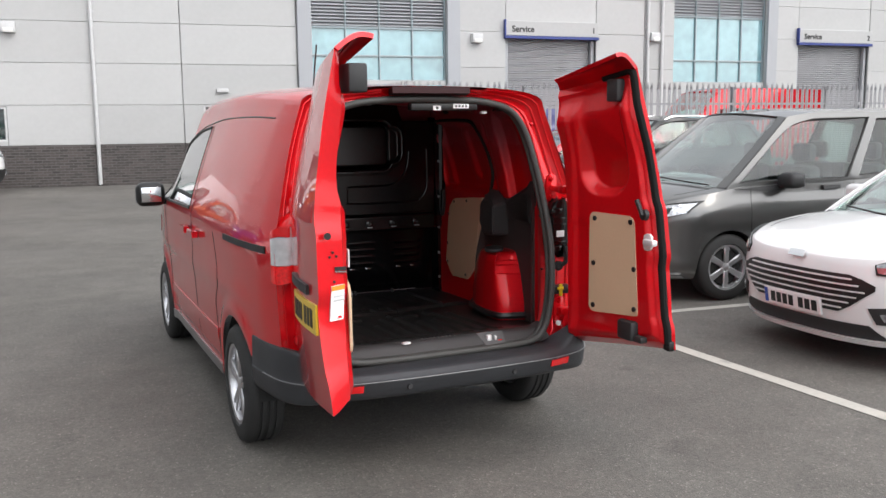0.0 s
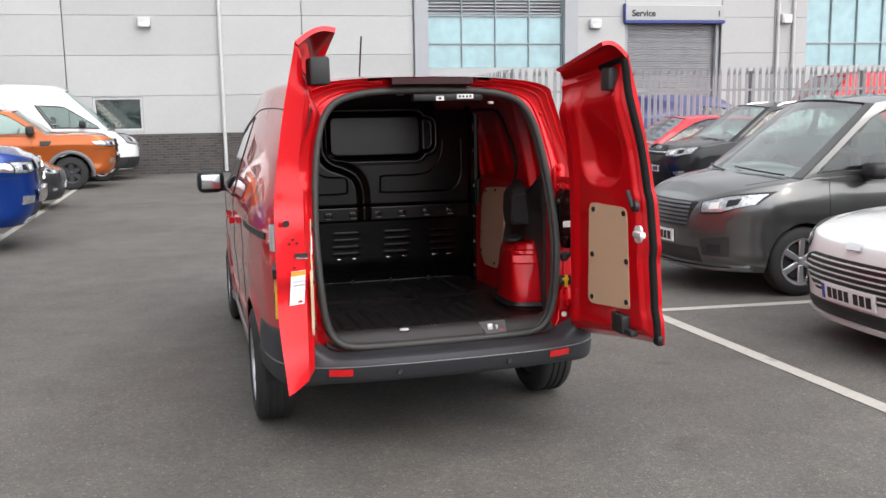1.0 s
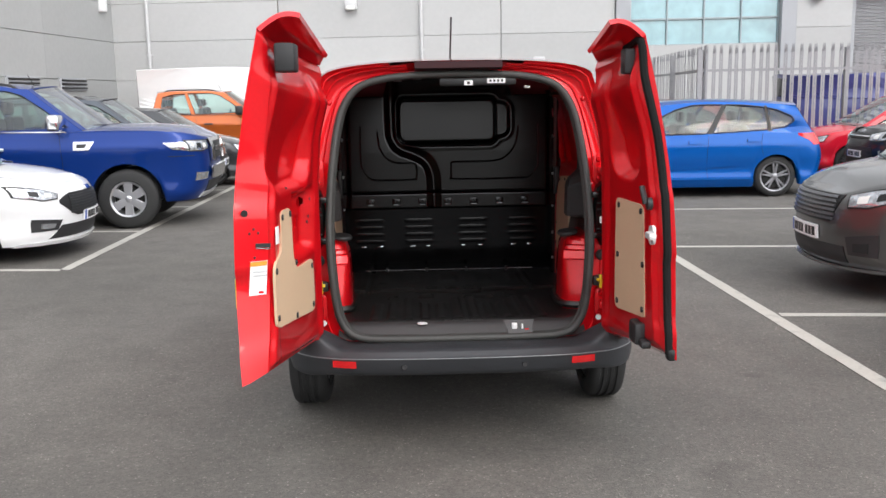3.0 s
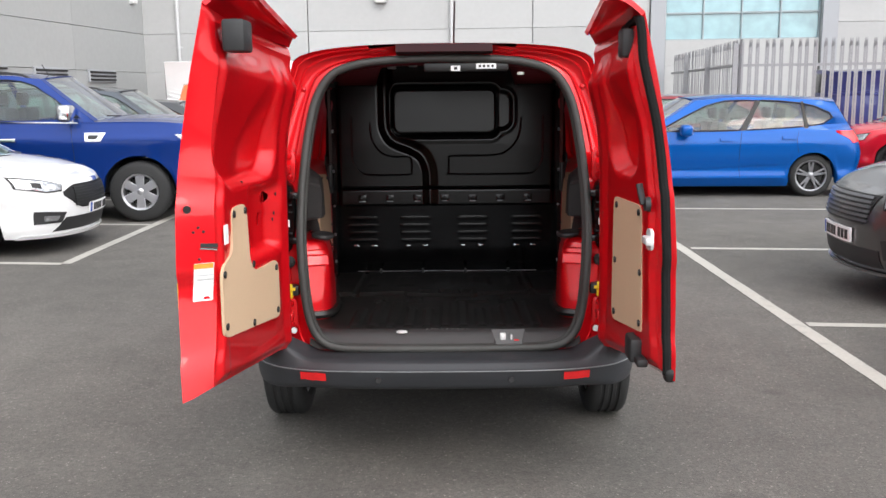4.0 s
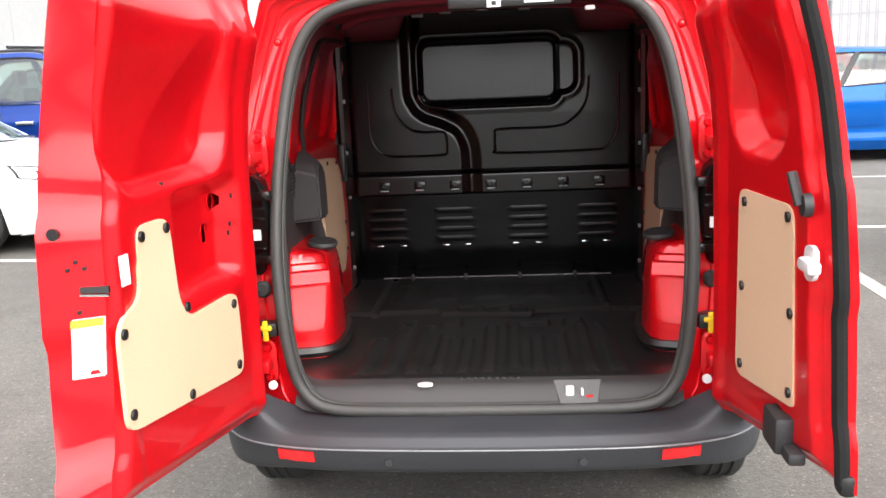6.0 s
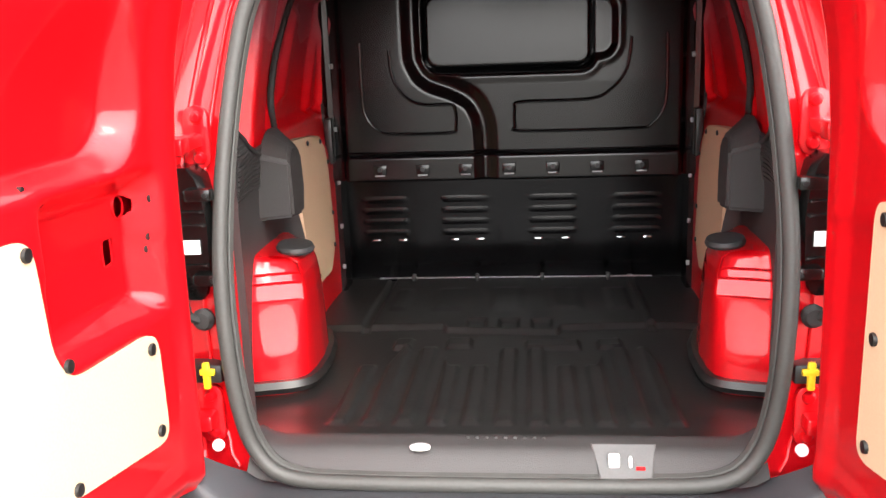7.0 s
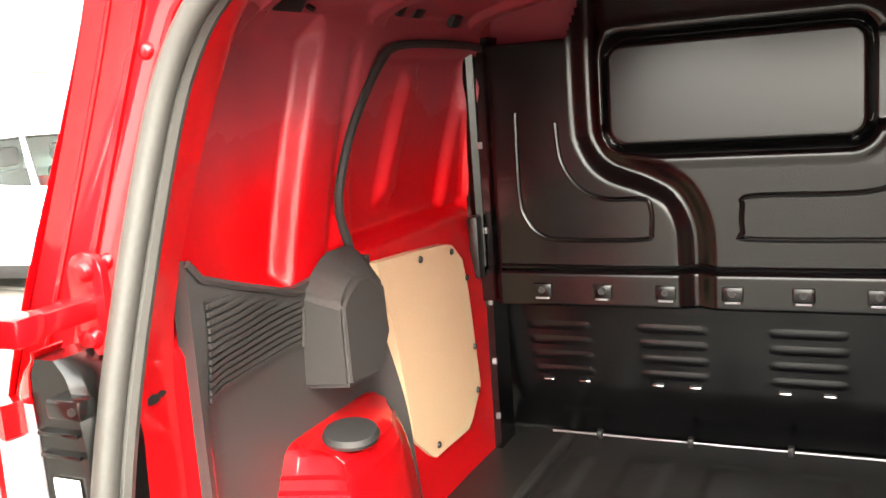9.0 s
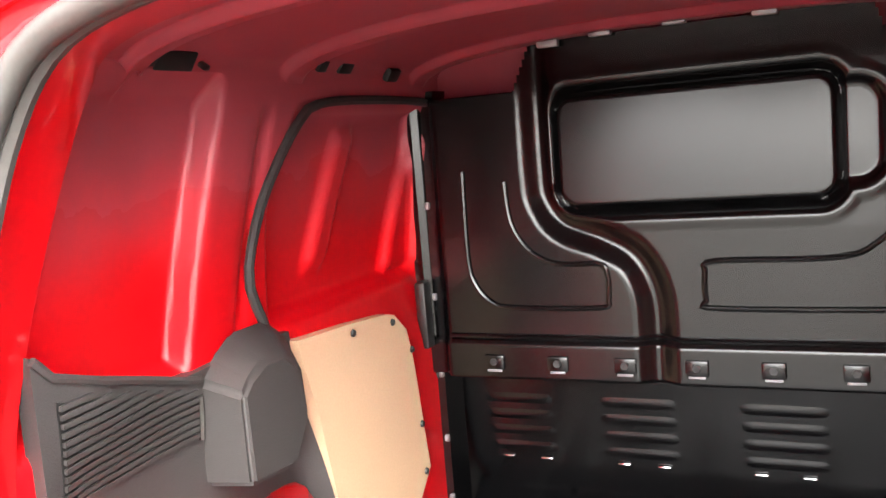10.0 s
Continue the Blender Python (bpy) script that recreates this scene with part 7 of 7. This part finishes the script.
def punch(bm, holes):
    """Cuts openings of (y, z, half width, half height, squareness) into a door's pressing; returns their rims."""
    rims = []
    for yc, zc, a, b, p in holes:
        def level(v):
            return ((abs(v.co.y - yc) / a) ** p + (abs(v.co.z - zc) / b) ** p) ** (1 / p)
        for v in bm.verts:
            e = level(v)
            if 0.78 < e < 1.22:
                v.co.y, v.co.z = yc + (v.co.y - yc) / e, zc + (v.co.z - zc) / e
        bm.verts.ensure_lookup_table()
        gone = [f for f in bm.faces if abs(f.calc_center_median().y - yc) < 2 * a and all(level(v) < 1.03 for v in f.verts)]
        near = min(bm.verts, key=lambda v: abs(v.co.y - yc) + abs(v.co.z - zc)).co.copy()
        bmesh.ops.delete(bm, geom=gone, context="FACES")
        ring = []
        for k in range(28):
            c, w = math.cos(2 * math.pi * k / 28), math.sin(2 * math.pi * k / 28)
            q = (abs(c) ** p + abs(w) ** p) ** (1 / p)
            ring.append((near.x, yc + a * c / q, zc + b * w / q))
        rims.append(ring)
    return rims


def rear_door(s, name, label, hinge, free, wrap, inner_x0, inner_k, recess, bow, holes=()):
    """hinge, free: outer edges as (x, y, z) from the foot up; wrap: the ends of the roof lip."""
    t = part(name, bmesh.new(), RED, van, label)
    hc = [curve([(i / (len(hinge) - 1), p[k]) for i, p in enumerate(hinge)]) for k in range(3)]
    fc = [curve([(i / (len(free) - 1), p[k]) for i, p in enumerate(free)]) for k in range(3)]

    def outer(a, v):
        p = [hc[k](v) * (1 - a) + fc[k](v) * a for k in range(3)]
        p[1] += a**6 * (0.014 - 0.018 * pad(0.97, 1.28, p[2], 0.05) - 0.018 * smooth01((0.75 - p[2]) / 0.05))
        return Vector((p[0] + s * bow * math.sin(math.pi * a), p[1], p[2]))

    def face(y, z, h):
        """The inner face of the door over (y, z), h into the yard's middle."""
        return Vector((s * (inner_x0 - inner_k * y - h), y, z))

    ya, yb, za, zb2 = recess

    def inside(a, v):
        a2, v2 = 0.008 + 0.922 * a, 0.03 + 0.93 * v
        p = outer(a2, v2)
        q = face(p.y, p.z, 0)
        qy, qz = abs(p.y - (ya + yb) / 2) - (yb - ya) / 2 + 0.11, abs(p.z - (za + zb2) / 2) - (zb2 - za) / 2 + 0.11
        sd = math.hypot(max(qy, 0), max(qz, 0)) + min(max(qy, qz), 0) - 0.11
        free_side, low = smooth01((yb - 0.10 - p.y) / 0.28), smooth01((za + 0.36 - p.z) / 0.30)
        dep = smooth01((0.022 - sd) / (0.07 - 0.02 * max(free_side, low))) * (0.018 + 0.018 * max(free_side, low) + 0.020 * low * (1 - free_side)) + 0.007 * smooth01((-0.012 - sd) / 0.008)
        dep += 0.005 * pad(ya - 0.02, yb + 0.1, p.y, 0.03) * pad(0.62, 1.15, p.z, 0.04)
        edge = min(a, 1 - a, v * 1.6, (1 - v) * 1.6)
        # the hinge side stands proud in a rounded flange; the waist beside the board is a deep pocket
        dep -= 0.012 * smooth01((p.y - 0.04) / 0.05)
        if holes:
            dep += 0.058 * pad(-0.30, 0.062, p.y, 0.055) * pad(0.965, 1.275, p.z, 0.06)
        q.x += s * (dep + 0.022 * (1 - smooth01(edge / 0.05)))
        # towards the top the pressing leans in with the roof
        q.x -= s * door_lean(p.z)
        q.x = q.x + (p.x - s * 0.035 - q.x) * smooth01((v - 0.86) / 0.14)
        return q
    part("outer_panel", sheet(outer, 24, 48), RED, t, "glossy red outer panel", angle=60)
    pressing = sheet(inside, 110, 180)
    rims = punch(pressing, holes)
    press = part("inner_panel", pressing, RED_IN, t, "red painted inner pressing", angle=60)
    for ring in rims:
        part("hole_rim", tube(ring, 0.0025, 6, closed=True), RED_IN, press)
    n = 60
    rim = bmesh.new()
    loop = [(i / n, 0) for i in range(n)] + [(1, i / n) for i in range(n)] + [(1 - i / n, 1) for i in range(n)] + [(0, 1 - i / n) for i in range(n)]
    A = [rim.verts.new(outer(a, v)) for a, v in loop]
    B = [rim.verts.new(outer(a, v) * 0.75 + inside(a, v) * 0.25 + Vector((-s * 0.006, 0, 0))) for a, v in loop]
    C = [rim.verts.new(inside(a, v)) for a, v in loop]
    m = len(loop)
    for P, Q in ((A, B), (B, C)):
        for i in range(m):
            rim.faces.new((P[i], P[(i + 1) % m], Q[(i + 1) % m], Q[i]))
    part("shut_face", rim, RED_IN, t, "red shut face", angle=50)

    def lip(u, v):
        a, b = outer(u, 1.0), Vector(wrap[0]) * (1 - u) + Vector(wrap[1]) * u
        p = a * (1 - v) + b * v
        return p + Vector((0, 0, 0.03 * math.sin(math.pi * v * 0.9)))
    part("roof_lip", sheet(lip, 20, 8, 0.018), RED, t, "red roof lip of the door", angle=60)
    return t, outer, inside, face


L_door, l_out, l_in, l_face = rear_door(-1, "rear_door", "large red rear door standing open",
    [(-0.735, 0.130, 0.515), (-0.755, 0.135, 0.84), (-0.755, 0.143, 1.17), (-0.70, 0.16, 1.5), (-0.625, 0.172, 1.785)],
    [(-0.851, -0.690, 0.600), (-0.870, -0.625, 0.93), (-0.866, -0.592, 1.25), (-0.825, -0.565, 1.57), (-0.759, -0.547, 1.89)],
    [(-0.572, 0.157, 1.812), (-0.604, -0.516, 1.932)], 0.656, 0.138, (-0.52, 0.0, 1.285, 1.84), 0.02, ((0.006, 1.197, 0.022, 0.022, 2), (-0.036, 1.118, 0.018, 0.026, 6)))
R_door, r_out, r_in, r_face = rear_door(1, "rear_door", "narrow red rear door standing open with black edge seal",
    [(0.735, 0.130, 0.515), (0.755, 0.135, 0.84), (0.755, 0.143, 1.17), (0.70, 0.16, 1.5), (0.625, 0.167, 1.785)],
    [(0.800, -0.515, 0.605), (0.805, -0.475, 0.93), (0.795, -0.430, 1.25), (0.755, -0.385, 1.57), (0.700, -0.345, 1.86)],
    [(0.562, 0.134, 1.812), (0.545, -0.385, 1.90)], 0.66, 0.16, (-0.27, 0.02, 1.29, 1.84), 0.02)

l_board = [(-0.572, 0.80), (-0.568, 1.0), (-0.545, 1.035), (-0.485, 1.05), (-0.465, 1.08), (-0.462, 1.19), (-0.445, 1.215), (-0.345, 1.215), (-0.322, 1.19), (-0.312, 1.02), (-0.29, 0.975), (-0.25, 0.955), (-0.035, 0.955), (-0.012, 0.93), (-0.01, 0.745), (-0.03, 0.725), (-0.55, 0.782)]
bd = part("hardboard", slab(soften(l_board, 0.03), lambda u, v, h: l_face(u, v, -0.006 + h), 0.010), BOARD, L_door, "brown hardboard panel", smooth=False)
for y, z in ((-0.55, 0.82), (-0.55, 1.0), (-0.445, 1.19), (-0.34, 1.19), (-0.28, 0.985), (-0.04, 0.925), (-0.04, 0.755), (-0.30, 0.77)):
    ob = part("screw", lathe([(0.0, 0.004), (0.012, 0.003), (0.013, -0.004), (0, -0.004)], 10, "X"), INK, bd)
    ob.matrix_basis = Matrix.Translation(l_face(y, z, 0.006))
r_board = [(-0.352, 0.742), (-0.345, 0.735), (-0.06, 0.712), (-0.035, 0.73), (-0.035, 1.17), (-0.05, 1.195), (-0.30, 1.192), (-0.322, 1.17)]
bd = part("hardboard", slab(soften(r_board, 0.022), lambda u, v, h: r_face(u, v, -0.006 + h), 0.010), BOARD, R_door, "brown hardboard panel", smooth=False)
for y, z in ((-0.30, 1.165), (-0.07, 1.165), (-0.325, 0.95), (-0.065, 0.95), (-0.33, 0.765), (-0.065, 0.745)):
    ob = part("screw", lathe([(0.0, -0.004), (0.012, -0.003), (0.013, 0.004), (0, 0.004)], 10, "X"), INK, bd)
    ob.matrix_basis = Matrix.Translation(r_face(y, z, 0.006))


def l_shut(x, z, h):
    """The shut face of the large door, over x and z."""
    v = max(0, min(1, (z - 0.6) / 1.29))
    a, b = l_out(1, v), l_in(1, v)
    t = (x - a.x) / (b.x - a.x)
    p = a + (b - a) * t
    return Vector((x, p.y - h, z))


def l_on(y, z):
    """The point of the large door's inner face at y and z."""
    v, a, b = (z - 0.55) / 1.26, 0.0, 1.0
    for _ in range(24):
        mid = (a + b) / 2
        p = l_in(mid, v)
        if p.y > y:
            a = mid
        else:
            b = mid
        v += (z - p.z) * 0.4
    return l_in((a + b) / 2, v)


stk = part("sticker", strip([(-0.814, 1.046), (-0.757, 1.046)], [(-0.825, 0.920), (-0.767, 0.920)], l_shut, 2, 2, 0.012, 0.01), WHITE_PL, L_door, "white warning sticker with orange head", smooth=False)
part("sticker_head", strip([(-0.814, 1.046), (-0.757, 1.046)], [(-0.8155, 1.030), (-0.7585, 1.030)], l_shut, 2, 1, 0.014, 0.004), ORANGE_STRIP, stk, smooth=False)
for k in range(3):
    part("print_bars", strip([(-0.808, 1.012 - 0.016 * k), (-0.760, 1.012 - 0.016 * k)], [(-0.808, 1.006 - 0.016 * k), (-0.760, 1.006 - 0.016 * k)], l_shut, 2, 1, 0.013, 0.003), PIPE_GREY, stk, smooth=False)
part("triangle", strip([(-0.784, 0.944), (-0.782, 0.944)], [(-0.794, 0.926), (-0.772, 0.926)], l_shut, 1, 1, 0.0135, 0.003), RED_LENS, stk, smooth=False)
part("latch_slot", strip([(-0.795, 1.112), (-0.745, 1.108)], [(-0.795, 1.100), (-0.745, 1.094)], l_shut, 4, 2, 0.009, 0.01), INK, L_door, "black latch slot")
part("latch_edge", strip([(-0.795, 1.098), (-0.745, 1.092)], [(-0.795, 1.094), (-0.745, 1.087)], l_shut, 4, 1, 0.012, 0.01), CHROME, L_door)
for x, z in ((-0.815, 1.15), (-0.80, 1.165), (-0.785, 1.15), (-0.80, 1.06)):
    ob = part("shut_hole", lathe([(0.0, -0.004), (0.0045, -0.003), (0.0045, 0.004), (0, 0.004)], 8, "Y"), INK, L_door)
    ob.matrix_basis = Matrix.Translation(l_shut(x, z, 0.006))
part("label", slab([(-0.535, 1.10), (-0.535, 1.165), (-0.505, 1.165), (-0.505, 1.10)], lambda u, v, h: l_face(u, v, 0.002 + h), 0.004), WHITE_PL, L_door, "white label", smooth=False)
for y, z, r in ((0.044, 1.205, 0.004), (-0.30, 1.285, 0.006), (0.040, 1.130, 0.004), (0.038, 1.105, 0.004)):
    b = lathe([(0.0, 0.001), (r, 0.0005), (r, -0.008), (0, -0.008)], 16, "X")
    if y > 0:
        bmesh.ops.scale(b, vec=(1, 0.7, 1.9), verts=b.verts)
    ob = part("pressing_hole", b, INK, L_door)
    ob.matrix_basis = Matrix.Translation(l_on(y, z) + Vector((0.0015, 0, 0)))
part("edge_plug", lathe([(0.0, 0.006), (0.012, 0.004), (0.013, -0.006), (0, -0.006)], 12, "Y", (-0.826, -0.600, 1.228)), INK, L_door)
part("top_buffer", box(-0.668, -0.460, 1.785, 0.075, 0.125, 0.105, 0.011, 2), BLACK_PLASTIC, L_door, "black rubber door buffer")
part("top_buffer", box(0.665, -0.235, 1.76, 0.062, 0.085, 0.10, 0.010, 2), BLACK_PLASTIC, R_door, "black rubber door buffer")

# outside of the large door: plate, handle, badge
def l_skin(y, z, h):
    v = max(0, min(1, (z - 0.57) / 1.26))
    a = max(0, min(1, (0.14 - y) / 0.74))
    p = l_out(a, v)
    return Vector((p.x - h, y, z))


npl = part("number_plate", strip([(-0.09, 0.955), (-0.595, 0.982)], [(-0.09, 0.845), (-0.595, 0.872)], l_skin, 8, 2, 0.007, 0.012), PLATE_YELLOW, L_door, "yellow number plate with dark bars", smooth=False)
for k in range(7):
    y = -0.14 - 0.056 * k - (0.03 if k > 3 else 0)
    z = 0.90 + 0.06 * (-y - 0.13)
    part("plate_bar", strip([(y, z + 0.034), (y - 0.038, z + 0.034)], [(y, z - 0.034), (y - 0.038, z - 0.034)], l_skin, 1, 1, 0.009, 0.003), INK, npl, smooth=False)
part("plate_lamp_bar", strip([(-0.05, 1.018), (-0.46, 1.034)], [(-0.05, 0.982), (-0.46, 0.998)], l_skin, 8, 2, 0.012, 0.03), BLACK_PLASTIC, L_door, "black handle bar")
part("window_blank", strip([(0.06, 1.60), (-0.50, 1.66)], [(0.04, 1.24), (-0.53, 1.27)], l_skin, 16, 8, 0.008, 0.01), RED, L_door, "red blanked window panel")


def r_edge(v, off):
    a, b = r_out(1, v), r_in(1, v)
    return a * 0.45 + b * 0.55 + Vector((0, -off, 0))


part("edge_seal", tube([r_edge(k / 50, 0.006) for k in range(51)] + [r_out(1 - 0.06 * k, 1.0) * 0.5 + r_in(1 - 0.06 * k, 1.0) * 0.5 + Vector((0, 0, 0.012)) for k in range(1, 8)], 0.017, 8), INK_RUBBER, R_door, "black rubber edge seal")
part("seal_foot", box(0.785, -0.49, 0.622, 0.036, 0.05, 0.05, 0.012), INK, R_door, "black seal foot")
lp = part("latch_plate", slab(rounded(-0.428, 1.045, -0.382, 1.122, 0.020), lambda u, v, h: r_face(u, v, -0.004 + h), 0.010), BRIGHT, R_door, "bright steel latch plate", smooth=False)
b = box(0, 0, 0, 0.03, 0.075, 0.028, 0.008)
ob = part("latch_bolt", b, BRIGHT, lp, "chrome latch bolt")
ob.matrix_basis = Matrix.Translation(r_face(-0.435, 1.085, 0.02))
lv = part("release_lever", tube([r_face(-0.385, 1.205, 0.02), r_face(-0.376, 1.24, 0.026), r_face(-0.362, 1.272, 0.028)], 0.014, 8, flat=0.8), BLACK_PLASTIC, R_door, "black release lever")
part("lever_hub", lathe([(0, -0.012), (0.024, -0.008), (0.026, 0.01), (0, 0.01)], 14, "X", tuple(r_face(-0.385, 1.205, 0.008))), BLACK_PLASTIC, lv)
part("lower_hook", box(0.70, -0.30, 0.665, 0.05, 0.11, 0.09, 0.012), BLACK_PLASTIC, R_door, "black lower latch cover")
part("lower_hook_arm", box(0.71, -0.36, 0.635, 0.04, 0.10, 0.03, 0.008), BLACK_PLASTIC, R_door)
